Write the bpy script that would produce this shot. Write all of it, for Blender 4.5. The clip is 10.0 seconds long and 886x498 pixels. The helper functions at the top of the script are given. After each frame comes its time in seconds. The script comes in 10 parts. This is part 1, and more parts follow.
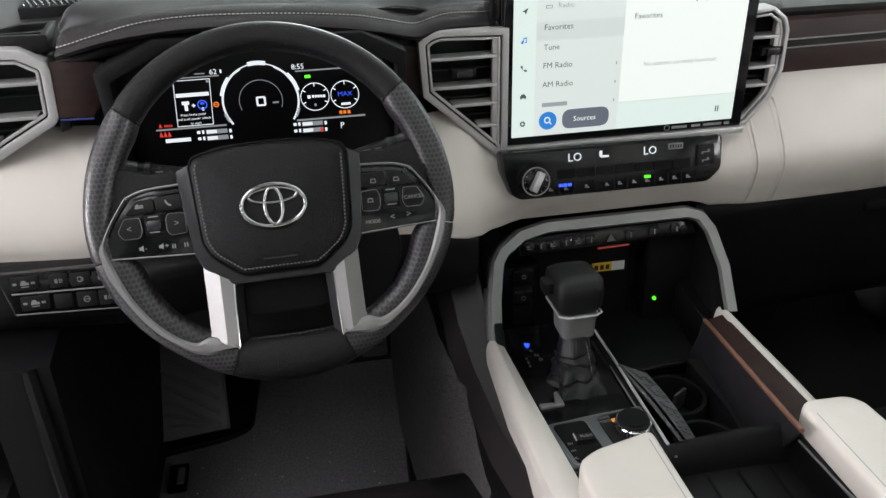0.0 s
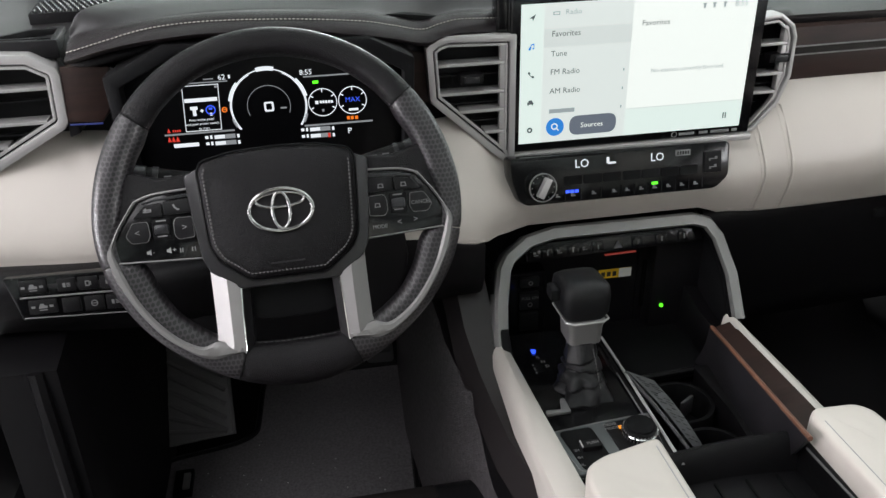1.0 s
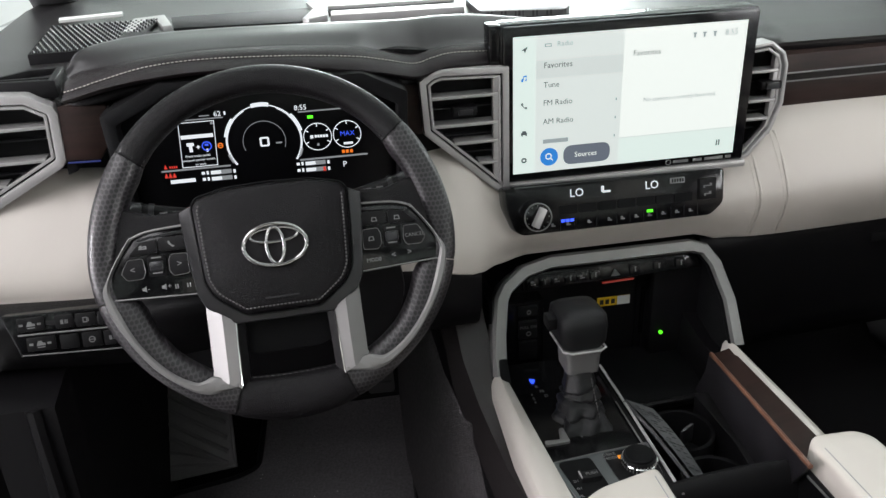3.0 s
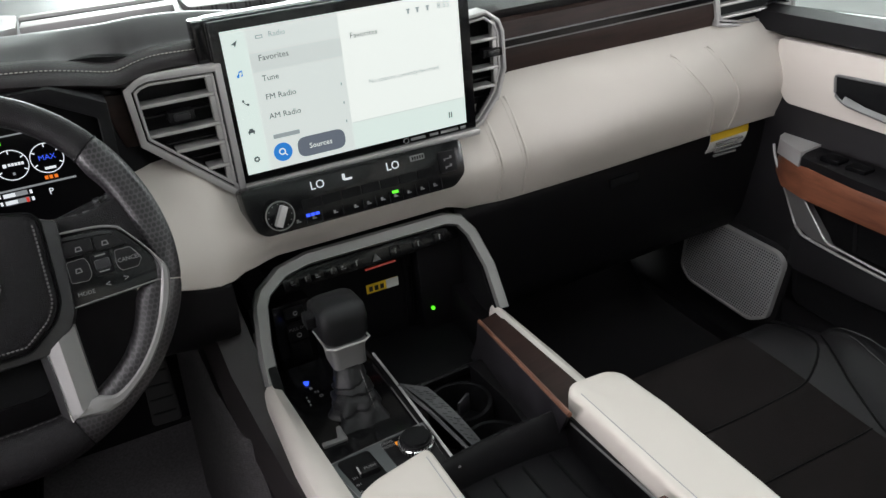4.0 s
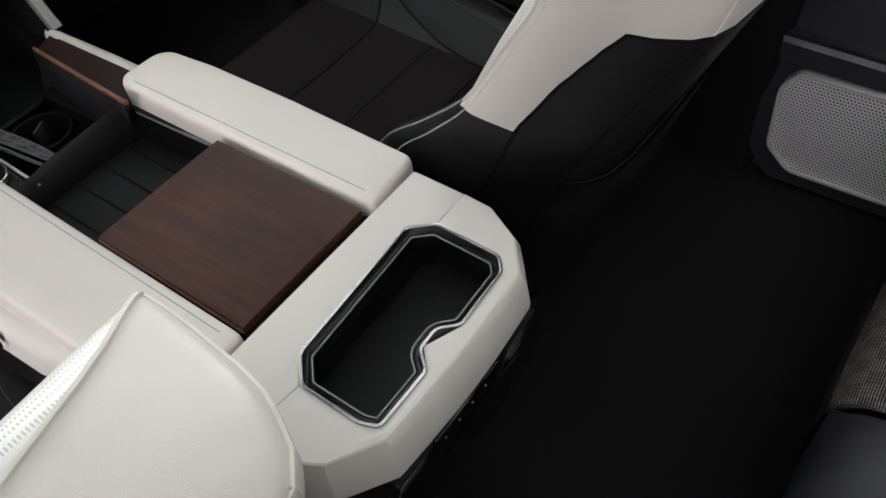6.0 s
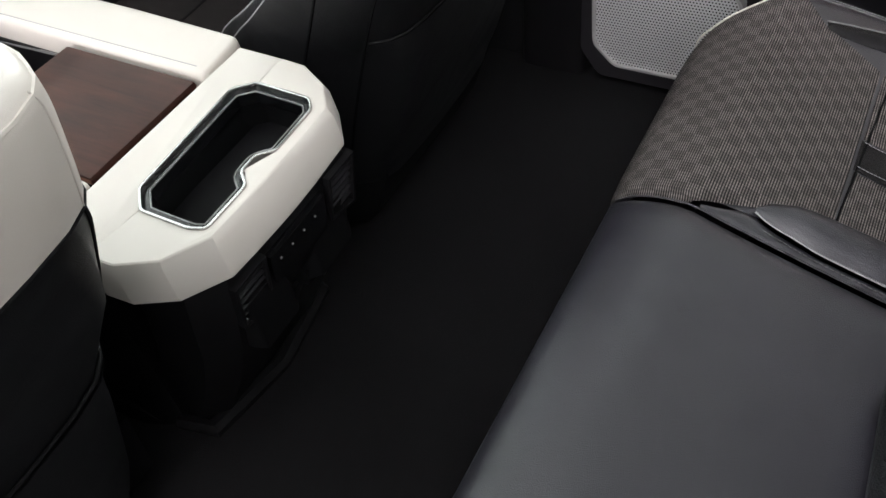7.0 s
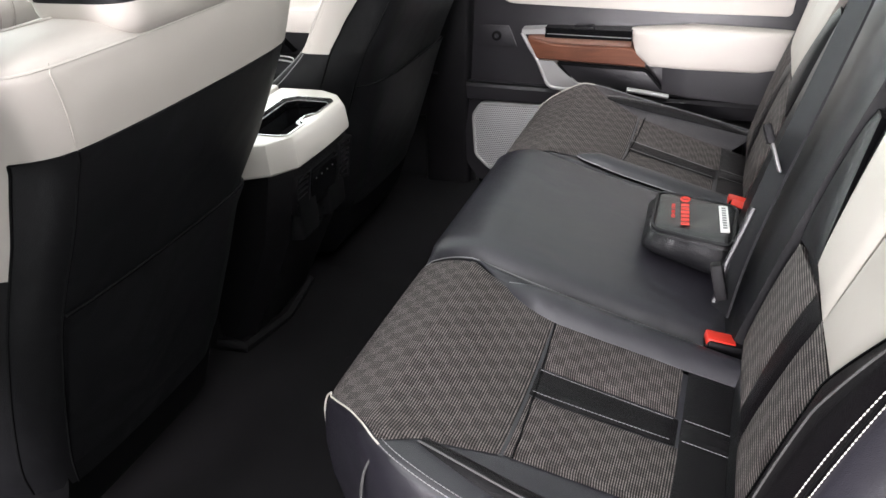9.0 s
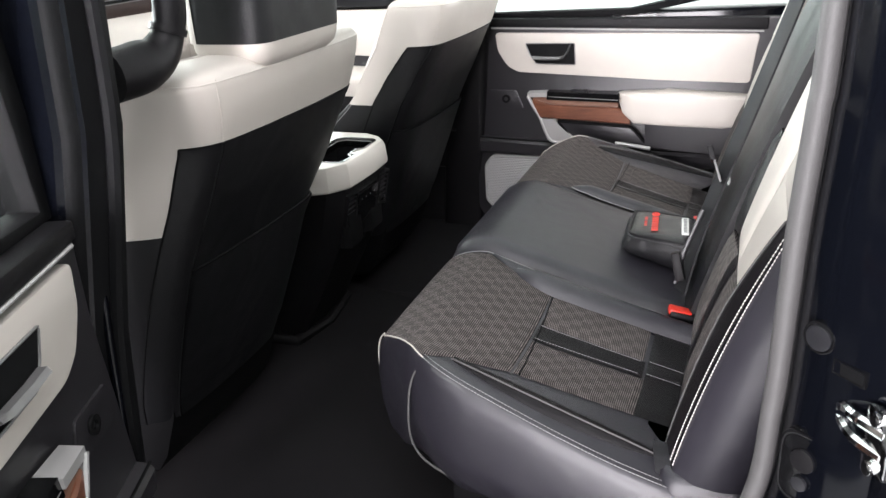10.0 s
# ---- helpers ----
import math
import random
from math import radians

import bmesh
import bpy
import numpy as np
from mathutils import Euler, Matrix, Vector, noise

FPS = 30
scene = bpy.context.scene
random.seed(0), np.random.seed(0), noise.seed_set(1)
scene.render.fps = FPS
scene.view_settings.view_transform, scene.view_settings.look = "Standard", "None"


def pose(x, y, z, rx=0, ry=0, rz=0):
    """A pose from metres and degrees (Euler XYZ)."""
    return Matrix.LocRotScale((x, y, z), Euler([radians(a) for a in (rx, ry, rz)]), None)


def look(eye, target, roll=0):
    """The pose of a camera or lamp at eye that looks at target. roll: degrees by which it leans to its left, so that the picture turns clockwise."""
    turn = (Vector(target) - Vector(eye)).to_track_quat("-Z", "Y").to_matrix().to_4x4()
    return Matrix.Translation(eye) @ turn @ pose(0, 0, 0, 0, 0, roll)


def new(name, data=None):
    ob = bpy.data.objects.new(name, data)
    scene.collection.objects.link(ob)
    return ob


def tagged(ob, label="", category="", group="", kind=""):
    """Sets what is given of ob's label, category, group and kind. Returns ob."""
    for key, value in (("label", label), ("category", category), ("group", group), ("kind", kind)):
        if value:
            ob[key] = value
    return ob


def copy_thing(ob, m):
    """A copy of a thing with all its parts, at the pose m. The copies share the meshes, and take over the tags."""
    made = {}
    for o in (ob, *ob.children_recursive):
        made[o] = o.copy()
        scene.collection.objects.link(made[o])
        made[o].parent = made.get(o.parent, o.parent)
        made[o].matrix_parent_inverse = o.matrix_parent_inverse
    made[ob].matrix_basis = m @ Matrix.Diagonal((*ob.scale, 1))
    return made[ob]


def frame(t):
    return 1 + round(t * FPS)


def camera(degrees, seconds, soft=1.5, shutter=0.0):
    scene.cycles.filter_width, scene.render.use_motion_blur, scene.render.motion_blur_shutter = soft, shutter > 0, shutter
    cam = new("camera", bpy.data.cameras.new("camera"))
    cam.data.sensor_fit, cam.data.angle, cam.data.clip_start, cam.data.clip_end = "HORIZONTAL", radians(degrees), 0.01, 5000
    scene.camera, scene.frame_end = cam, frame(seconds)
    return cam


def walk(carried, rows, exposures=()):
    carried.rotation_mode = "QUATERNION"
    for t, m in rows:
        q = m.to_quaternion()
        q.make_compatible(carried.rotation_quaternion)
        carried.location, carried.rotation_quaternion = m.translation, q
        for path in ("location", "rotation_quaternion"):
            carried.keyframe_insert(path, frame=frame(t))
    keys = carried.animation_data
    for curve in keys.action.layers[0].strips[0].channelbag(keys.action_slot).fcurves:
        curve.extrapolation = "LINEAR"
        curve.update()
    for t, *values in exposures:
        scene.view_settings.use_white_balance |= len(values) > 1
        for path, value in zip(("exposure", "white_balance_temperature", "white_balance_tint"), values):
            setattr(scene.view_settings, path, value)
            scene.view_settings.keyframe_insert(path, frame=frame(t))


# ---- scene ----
cam = camera(58.2, 10.0)
PATH = [
    (0, (-0.405, -0.417, 1.165), (-0.092, 1.319, 0.222), -1.5),
    (0.5, (-0.406, -0.418, 1.164), (-0.104, 1.327, 0.235), -1.8),
    (1, (-0.406, -0.418, 1.163), (-0.106, 1.33, 0.237), -1.5),
    (1.5, (-0.406, -0.417, 1.165), (-0.106, 1.335, 0.248), -1.4),
    (2, (-0.406, -0.417, 1.165), (-0.106, 1.346, 0.27), -1.4),
    (3.3, (-0.381, -0.421, 1.17), (-0.075, 1.358, 0.309), -3.1),
    (3.5, (-0.366, -0.408, 1.166), (0.041, 1.348, 0.3), -4.0),
    (4, (-0.311, -0.417, 1.159), (0.415, 1.202, 0.237), -5.3),
    (4.5, (-0.28, -0.438, 1.153), (0.586, 0.989, 0.051), -7.9),
    (5, (-0.269, -0.474, 1.162), (0.697, 0.772, -0.069), -6.9),
    (5.5, (-0.255, -0.522, 1.144), (0.78, 0.492, -0.235), -5.9),
    (5.8, (-0.265, -0.565, 1.13), (0.746, 0.358, -0.328), -5.8),
    (6, (-0.252, -0.6, 1.123), (0.704, 0.301, -0.385), -9.4),
    (6.2, (-0.281, -0.632, 1.1), (0.732, 0.224, -0.397), -8.3),
    (7.3, (-0.418, -0.837, 1.081), (0.649, -0.068, -0.426), -12.5),
    (7.5, (-0.481, -0.836, 1.075), (0.665, -0.13, -0.405), -10.6),
    (8, (-0.688, -0.877, 1.075), (0.636, -0.273, -0.297), -8.6),
    (8.5, (-0.924, -0.941, 1.062), (0.641, -0.329, -0.022), -5.6),
    (9, (-1.121, -1.02, 1.041), (0.506, -0.366, 0.079), -4.2),
    (9.5, (-1.312, -1.069, 1.043), (0.369, -0.394, 0.196), -3.7),
    (10, (-1.464, -1.113, 1.053), (0.248, -0.425, 0.283), -3.5),
]
walk(cam, [(t, look(eye, target, roll)) for t, eye, target, roll in PATH],
     [(0, -0.55), (3.5, -0.60), (4.5, -0.75), (5.5, -0.84), (6.2, -0.70), (7.5, 0.22), (8.0, 0.22), (9.0, 0.12), (10, 0.06)])

# ---- light ----
world = bpy.data.worlds.new("world")
scene.world = world
world.use_nodes = True
world.node_tree.nodes["Background"].inputs[0].default_value = (0.80, 0.86, 0.88, 1)
world.node_tree.nodes["Background"].inputs[1].default_value = 0.03


def area_lamp(name, eye, target, sx, sy, watts, colour):
    data = bpy.data.lights.new(name, "AREA")
    data.shape, data.size, data.size_y, data.energy, data.color = "RECTANGLE", sx, sy, watts, colour
    lamp = new(name, data)
    lamp.matrix_basis = look(eye, target)
    return lamp


# added area lamps: light from unseen sources round the hall, and three rows overhead
area_lamp("unseen_hall_light", (-6.5, -0.6, 1.2), (0.4, -0.6, 0.5), 2.4, 2.2, 800, (1.0, 0.95, 1.0))
area_lamp("unseen_hall_light", (6.2, -6.0, 2.2), (0.0, -0.3, 0.8), 2.4, 1.6, 310, (0.99, 0.965, 1.0))
area_lamp("unseen_hall_light", (6.5, 3.6, 2.8), (0.1, -0.6, 0.6), 2.4, 2.2, 180, (0.94, 1.0, 1.0))
area_lamp("unseen_hall_light", (1.5, 8.0, 2.1), (-0.2, 0.7, 1.0), 3.4, 2.0, 1250, (0.94, 0.99, 1.0))
area_lamp("unseen_ceiling_row", (-2.6, -0.7, 3.4), (-2.6, -0.7, 0), 1.0, 4.6, 95, (0.995, 0.955, 1.0))
area_lamp("unseen_ceiling_row", (1.4, 0.2, 3.4), (1.4, 0.2, 0), 1.2, 6.0, 45, (0.98, 0.97, 1.0))
# added row, placed so that only the far cushion gets light through the roof
area_lamp("unseen_ceiling_row", (-1.5, -1.7, 3.5), (-1.5, -1.7, 0), 0.7, 2.0, 45, (0.98, 0.96, 1.0))

# ---- materials ----


def material(name, colour, rough=0.5, metal=0.0, grain=0.0, bump=0.0, vary=0.12, coat=0.0, blotch=6.0, spec=0.5, kind="NOISE", fold=0.0):
    """A surface with soft blotches of tone, a fine grain in the relief and uneven gloss. grain: its pieces per metre; fold: soft slack folds."""
    m = bpy.data.materials.new(name)
    m.use_nodes = True
    nt = m.node_tree
    bsdf = nt.nodes["Principled BSDF"]
    bsdf.inputs["Metallic"].default_value = metal
    bsdf.inputs["Coat Weight"].default_value = coat
    bsdf.inputs["Coat Roughness"].default_value = 0.08
    bsdf.inputs["Specular IOR Level"].default_value = spec
    co = nt.nodes.new("ShaderNodeTexCoord")
    big = nt.nodes.new("ShaderNodeTexNoise")
    big.inputs["Scale"].default_value = blotch
    big.inputs["Detail"].default_value = 5
    nt.links.new(co.outputs["Object"], big.inputs["Vector"])
    ramp = nt.nodes.new("ShaderNodeMix")
    ramp.data_type = "RGBA"
    ramp.inputs[6].default_value = (*[c * (1 - vary) for c in colour], 1)
    ramp.inputs[7].default_value = (*[min(1, c * (1 + vary)) for c in colour], 1)
    nt.links.new(big.outputs["Fac"], ramp.inputs[0])
    nt.links.new(ramp.outputs[2], bsdf.inputs["Base Color"])
    gl = nt.nodes.new("ShaderNodeMapRange")
    gl.inputs["To Min"].default_value, gl.inputs["To Max"].default_value = max(0.02, rough * 0.8), min(1, rough * 1.2)
    nt.links.new(big.outputs["Fac"], gl.inputs["Value"])
    nt.links.new(gl.outputs["Result"], bsdf.inputs["Roughness"])
    if bump:
        if kind == "NOISE":
            fine = nt.nodes.new("ShaderNodeTexNoise")
            fine.inputs["Detail"].default_value = 3
        else:
            fine = nt.nodes.new("ShaderNodeTexVoronoi")
        fine.inputs["Scale"].default_value = grain
        nt.links.new(co.outputs["Object"], fine.inputs["Vector"])
        b = nt.nodes.new("ShaderNodeBump")
        b.inputs["Strength"].default_value = bump
        b.inputs["Distance"].default_value = 0.0012
        nt.links.new(fine.outputs[0], b.inputs["Height"])
        nt.links.new(b.outputs["Normal"], bsdf.inputs["Normal"])
        if fold:
            slack = nt.nodes.new("ShaderNodeTexNoise")
            slack.inputs["Scale"].default_value, slack.inputs["Detail"].default_value, slack.inputs["Distortion"].default_value = 11, 1.5, 0.8
            nt.links.new(co.outputs["Object"], slack.inputs["Vector"])
            b2 = nt.nodes.new("ShaderNodeBump")
            b2.inputs["Strength"].default_value, b2.inputs["Distance"].default_value = fold, 0.02
            nt.links.new(slack.outputs[0], b2.inputs["Height"])
            nt.links.new(b2.outputs["Normal"], b.inputs["Normal"])
    return m


def glow(name, colour, strength):
    m = bpy.data.materials.new(name)
    m.use_nodes = True
    bsdf = m.node_tree.nodes["Principled BSDF"]
    bsdf.inputs["Base Color"].default_value = (0.01, 0.01, 0.01, 1)
    bsdf.inputs["Roughness"].default_value = 0.25
    bsdf.inputs["Emission Color"].default_value = (*colour, 1)
    bsdf.inputs["Emission Strength"].default_value = strength
    return m


def math_node(nt, op, a, b=None, c=None):
    n = nt.nodes.new("ShaderNodeMath")
    n.operation = op
    for i, v in enumerate((a, b, c)):
        if v is None:
            continue
        if isinstance(v, (int, float)):
            n.inputs[i].default_value = v
        else:
            nt.links.new(v, n.inputs[i])
    return n.outputs[0]


def wood(name, dark, light, rough=0.3, axis="Y"):
    m = bpy.data.materials.new(name)
    m.use_nodes = True
    nt = m.node_tree
    bsdf = nt.nodes["Principled BSDF"]
    co = nt.nodes.new("ShaderNodeTexCoord")
    mp = nt.nodes.new("ShaderNodeMapping")
    mp.inputs["Scale"].default_value = (14, 1.2, 14) if axis == "Y" else (1.2, 14, 14)
    nt.links.new(co.outputs["Object"], mp.inputs["Vector"])
    n1 = nt.nodes.new("ShaderNodeTexNoise")
    n1.inputs["Scale"].default_value, n1.inputs["Detail"].default_value, n1.inputs["Roughness"].default_value = 5, 8, 0.65
    n1.inputs["Distortion"].default_value = 0.6
    nt.links.new(mp.outputs[0], n1.inputs["Vector"])
    n2 = nt.nodes.new("ShaderNodeTexNoise")
    n2.inputs["Scale"].default_value, n2.inputs["Detail"].default_value = 9, 4
    nt.links.new(co.outputs["Object"], n2.inputs["Vector"])
    f = math_node(nt, "MULTIPLY_ADD", n2.outputs["Fac"], 0.5, math_node(nt, "MULTIPLY_ADD", n1.outputs["Fac"], 0.9, -0.2))
    r = nt.nodes.new("ShaderNodeValToRGB")
    r.color_ramp.elements[0].position, r.color_ramp.elements[0].color = 0.25, (*dark, 1)
    r.color_ramp.elements[1].position, r.color_ramp.elements[1].color = 0.75, (*light, 1)
    nt.links.new(f, r.inputs[0])
    nt.links.new(r.outputs[0], bsdf.inputs["Base Color"])
    bsdf.inputs["Roughness"].default_value = rough
    bsdf.inputs["Specular IOR Level"].default_value = 0.22 if rough >= 0.5 else 0.45
    b = nt.nodes.new("ShaderNodeBump")
    b.inputs["Strength"].default_value, b.inputs["Distance"].default_value = 0.25, 0.0006
    nt.links.new(n1.outputs["Fac"], b.inputs["Height"])
    nt.links.new(b.outputs["Normal"], bsdf.inputs["Normal"])
    return m


def woven(name, dark, light, per_metre=400.0, block=0.021):
    """Ribbed cloth: fine cords along y, in staggered blocks that are lighter and darker by turns."""
    m = bpy.data.materials.new(name)
    m.use_nodes = True
    nt = m.node_tree
    bsdf = nt.nodes["Principled BSDF"]
    bsdf.inputs["Roughness"].default_value = 0.85
    bsdf.inputs["Specular IOR Level"].default_value = 0.25
    co = nt.nodes.new("ShaderNodeTexCoord")
    sep = nt.nodes.new("ShaderNodeSeparateXYZ")
    nt.links.new(co.outputs["Object"], sep.inputs[0])
    x, y, z = sep.outputs
    run = math_node(nt, "ADD", math_node(nt, "MULTIPLY", y, 1.0), math_node(nt, "MULTIPLY", z, -0.25))
    cords = math_node(nt, "SINE", math_node(nt, "MULTIPLY", run, per_metre * math.tau))
    across = math_node(nt, "SINE", math_node(nt, "MULTIPLY", x, per_metre * 0.6 * math.tau))
    row = math_node(nt, "FLOOR", math_node(nt, "MULTIPLY", run, 1.35 / block))
    along = math_node(nt, "FRACT", math_node(nt, "MULTIPLY_ADD", x, 0.72 / block, math_node(nt, "MULTIPLY", math_node(nt, "FLOORED_MODULO", row, 2.0), 0.5)))
    across_row = math_node(nt, "FRACT", math_node(nt, "MULTIPLY", run, 1.35 / block))
    ends = math_node(nt, "ABSOLUTE", math_node(nt, "SUBTRACT", along, 0.5))
    sides = math_node(nt, "ABSOLUTE", math_node(nt, "SUBTRACT", across_row, 0.5))
    spot = math_node(nt, "MULTIPLY", math_node(nt, "LESS_THAN", ends, 0.25), math_node(nt, "LESS_THAN", sides, 0.46))
    check = math_node(nt, "SUBTRACT", 1.0, spot)
    c = math_node(nt, "POWER", math_node(nt, "MULTIPLY_ADD", cords, 0.49, 0.50), 1.7)
    a = math_node(nt, "MULTIPLY_ADD", across, 0.15, 0.85)
    blk = math_node(nt, "MULTIPLY_ADD", check, 0.26, 0.52)
    no = nt.nodes.new("ShaderNodeTexNoise")
    no.inputs["Scale"].default_value = 420
    nt.links.new(co.outputs["Object"], no.inputs["Vector"])
    f = math_node(nt, "MULTIPLY", math_node(nt, "MULTIPLY", c, a), math_node(nt, "MULTIPLY", blk, math_node(nt, "MULTIPLY_ADD", no.outputs["Fac"], 0.8, 0.6)))
    mix = nt.nodes.new("ShaderNodeMix")
    mix.data_type = "RGBA"
    mix.inputs[6].default_value, mix.inputs[7].default_value = (*dark, 1), (*light, 1)
    nt.links.new(f, mix.inputs[0])
    nt.links.new(mix.outputs[2], bsdf.inputs["Base Color"])
    b = nt.nodes.new("ShaderNodeBump")
    b.inputs["Strength"].default_value, b.inputs["Distance"].default_value = 0.5, 0.001
    nt.links.new(c, b.inputs["Height"])
    nt.links.new(b.outputs["Normal"], bsdf.inputs["Normal"])
    return m


def dotted(name, base, hole, per_metre, rough, metal=0.0, size=0.32, plane="YZ"):
    """A sheet pricked with staggered rows of small holes."""
    m = bpy.data.materials.new(name)
    m.use_nodes = True
    nt = m.node_tree
    bsdf = nt.nodes["Principled BSDF"]
    bsdf.inputs["Metallic"].default_value, bsdf.inputs["Roughness"].default_value = metal, rough
    co = nt.nodes.new("ShaderNodeTexCoord")
    sep = nt.nodes.new("ShaderNodeSeparateXYZ")
    nt.links.new(co.outputs["Object"], sep.inputs[0])
    ax = dict(zip("XYZ", sep.outputs))
    u = math_node(nt, "MULTIPLY", ax[plane[0]], per_metre)
    v = math_node(nt, "MULTIPLY", ax[plane[1]], per_metre)
    row = math_node(nt, "FLOOR", v)
    shift = math_node(nt, "MULTIPLY", math_node(nt, "MODULO", row, 2.0), 0.5)
    fu = math_node(nt, "SUBTRACT", math_node(nt, "FRACT", math_node(nt, "ADD", u, shift)), 0.5)
    fv = math_node(nt, "SUBTRACT", math_node(nt, "FRACT", v), 0.5)
    d = math_node(nt, "SQRT", math_node(nt, "ADD", math_node(nt, "MULTIPLY", fu, fu), math_node(nt, "MULTIPLY", fv, fv)))
    f = math_node(nt, "LESS_THAN", d, size)
    mix = nt.nodes.new("ShaderNodeMix")
    mix.data_type = "RGBA"
    mix.inputs[6].default_value, mix.inputs[7].default_value = (*base, 1), (*hole, 1)
    nt.links.new(f, mix.inputs[0])
    nt.links.new(mix.outputs[2], bsdf.inputs["Base Color"])
    b = nt.nodes.new("ShaderNodeBump")
    b.inputs["Strength"].default_value, b.inputs["Distance"].default_value = 0.6, 0.001
    nt.links.new(math_node(nt, "SUBTRACT", 1.0, f), b.inputs["Height"])
    nt.links.new(b.outputs["Normal"], bsdf.inputs["Normal"])
    return m


CREAM = material("cream_leather", (0.520, 0.480, 0.438), 0.46, 0, 1300, 0.09, 0.05, kind="VORONOI", fold=0.12)
CREAM_HARD = material("cream_plastic", (0.525, 0.490, 0.450), 0.5, 0, 1400, 0.12, 0.04)
LEATHER = material("black_leather", (0.0058, 0.0050, 0.0060), 0.36, 0, 1100, 0.45, 0.2, kind="VORONOI", spec=0.17)
SEAT_BLACK = material("charcoal_seat_leather", (0.0185, 0.0172, 0.0228), 0.35, 0, 1100, 0.22, 0.22, kind="VORONOI", spec=0.60, fold=0.14)
# Darker copy of the bench leather; the seat backs' shade is in its colour.
DIM_LEATHER = material("dim_black_leather", (0.0085, 0.0085, 0.0095), 0.40, 0, 900, 0.25, 0.2, kind="VORONOI", spec=0.26, fold=0.16)
SUEDE = material("dark_brown_suede", (0.0105, 0.0086, 0.0085), 0.85, 0, 500, 0.5, 0.45, blotch=18, spec=0.12)
PLASTIC = material("black_grained_plastic", (0.0062, 0.0058, 0.0066), 0.44, 0, 1500, 0.3, 0.15, spec=0.16)
SOFT_GREY = material("grey_soft_plastic", (0.016, 0.0148, 0.0172), 0.36, 0, 1600, 0.22, 0.1, spec=0.70)
DOOR_DARK = material("dark_door_plastic", (0.011, 0.0102, 0.0115), 0.5, 0, 1600, 0.25, 0.15, spec=0.32)
BRIGHT = material("bright_satin_trim", (0.62, 0.61, 0.60), 0.28, 0.3, vary=0.04)
DASH_TOP = material("dark_grey_dash_skin", (0.014, 0.0125, 0.0135), 0.34, 0, 1200, 0.12, 0.12, spec=0.55)
BROW = material("dark_brown_brow_leather", (0.011, 0.0080, 0.0092), 0.36, 0, 1200, 0.3, 0.15, kind="VORONOI", spec=0.20)
# Near-black, used most in bays, wells, ducts, gaps and seams.
DEEP = material("flat_near_black", (0.0025, 0.0025, 0.003), 0.7, 0, 900, 0.2, 0.2, spec=0.15)
FRONT_LEATHER = material("black_front_seat_leather", (0.0055, 0.0050, 0.0060), 0.42, 0, 1300, 0.25, 0.2, kind="VORONOI", spec=0.32, fold=0.15)
BLACK_GLASS = material("black_display_glass", (0.0025, 0.0025, 0.003), 0.3, 0, spec=0.12)
GLOSS = material("gloss_black", (0.0045, 0.0045, 0.005), 0.14, 0, coat=0.05, spec=0.28)
HOOP_GREY = material("grey_satin_hoop", (0.23, 0.228, 0.222), 0.36, 0.4, 2500, 0.05, 0.06)
BADGE = material("dark_chrome", (0.42, 0.41, 0.41), 0.16, 1.0, vary=0.04)
FLANK = material("brown_grey_satin_flank", (0.030, 0.0255, 0.0265), 0.36, 0.25, 2500, 0.06, 0.10)
SILVER = material("satin_silver", (0.40, 0.39, 0.385), 0.38, 0.35, 2500, 0.05, 0.05)
SPOKE = material("brushed_spoke_metal", (0.20, 0.194, 0.192), 0.42, 0.55, 2500, 0.08, 0.06)
PEWTER = material("dark_satin_silver", (0.20, 0.195, 0.195), 0.36, 0.5, 2500, 0.05, 0.06)
DARK_SATIN = material("dark_satin_plate", (0.016, 0.0150, 0.0165), 0.34, 0.2, 2500, 0.04, 0.06)
SATIN_DARK = material("dark_grey_satin", (0.012, 0.012, 0.014), 0.30, 0.0, 2500, 0.05, 0.06)
CHROME = material("chrome", (0.82, 0.82, 0.82), 0.09, 1.0, vary=0.02)
WALNUT = wood("dark_walnut", (0.014, 0.0048, 0.0036), (0.062, 0.0215, 0.0150), 0.52, "Y")
WALNUT_X = wood("dark_walnut_dash", (0.0085, 0.0038, 0.0031), (0.028, 0.0130, 0.0100), 0.52, "X")
RED_WOOD = wood("red_brown_wood", (0.065, 0.022, 0.012), (0.18, 0.066, 0.036), 0.35, "Y")
EDGE_WOOD = wood("copper_brown_edge", (0.09, 0.04, 0.026), (0.20, 0.095, 0.062), 0.35, "Y")
CARPET = material("black_carpet", (0.0095, 0.0088, 0.0096), 0.95, 0, 700, 1.0, 0.35, blotch=40, spec=0.1)
MAT_CARPET = material("dark_grey_carpet_mat", (0.13, 0.122, 0.128), 0.95, 0, 420, 1.0, 0.6, blotch=220, spec=0.1)
GREY_CARPET = material("grey_felt_carpet", (0.085, 0.078, 0.082), 0.95, 0, 420, 1.0, 0.6, blotch=160, spec=0.1)
# Lighter copy of the black rubber; footwell light is put into the colour.
LIFTED_RUBBER = material("lightened_rubber", (0.17, 0.165, 0.17), 0.5, 0, 600, 0.3, 0.2)
RUBBER = material("black_rubber", (0.065, 0.062, 0.065), 0.6, 0, 600, 0.2)
CLOTH = woven("ribbed_grey_cloth", (0.0065, 0.0055, 0.0060), (0.31, 0.270, 0.258))
THREAD = material("white_thread", (0.62, 0.60, 0.56), 0.7)
CREAM_THREAD = material("cream_thread", (0.50, 0.47, 0.42), 0.7)
PALE_THREAD = material("pale_grey_thread", (0.27, 0.265, 0.27), 0.7)
DARK_THREAD = material("grey_thread", (0.085, 0.082, 0.082), 0.7)
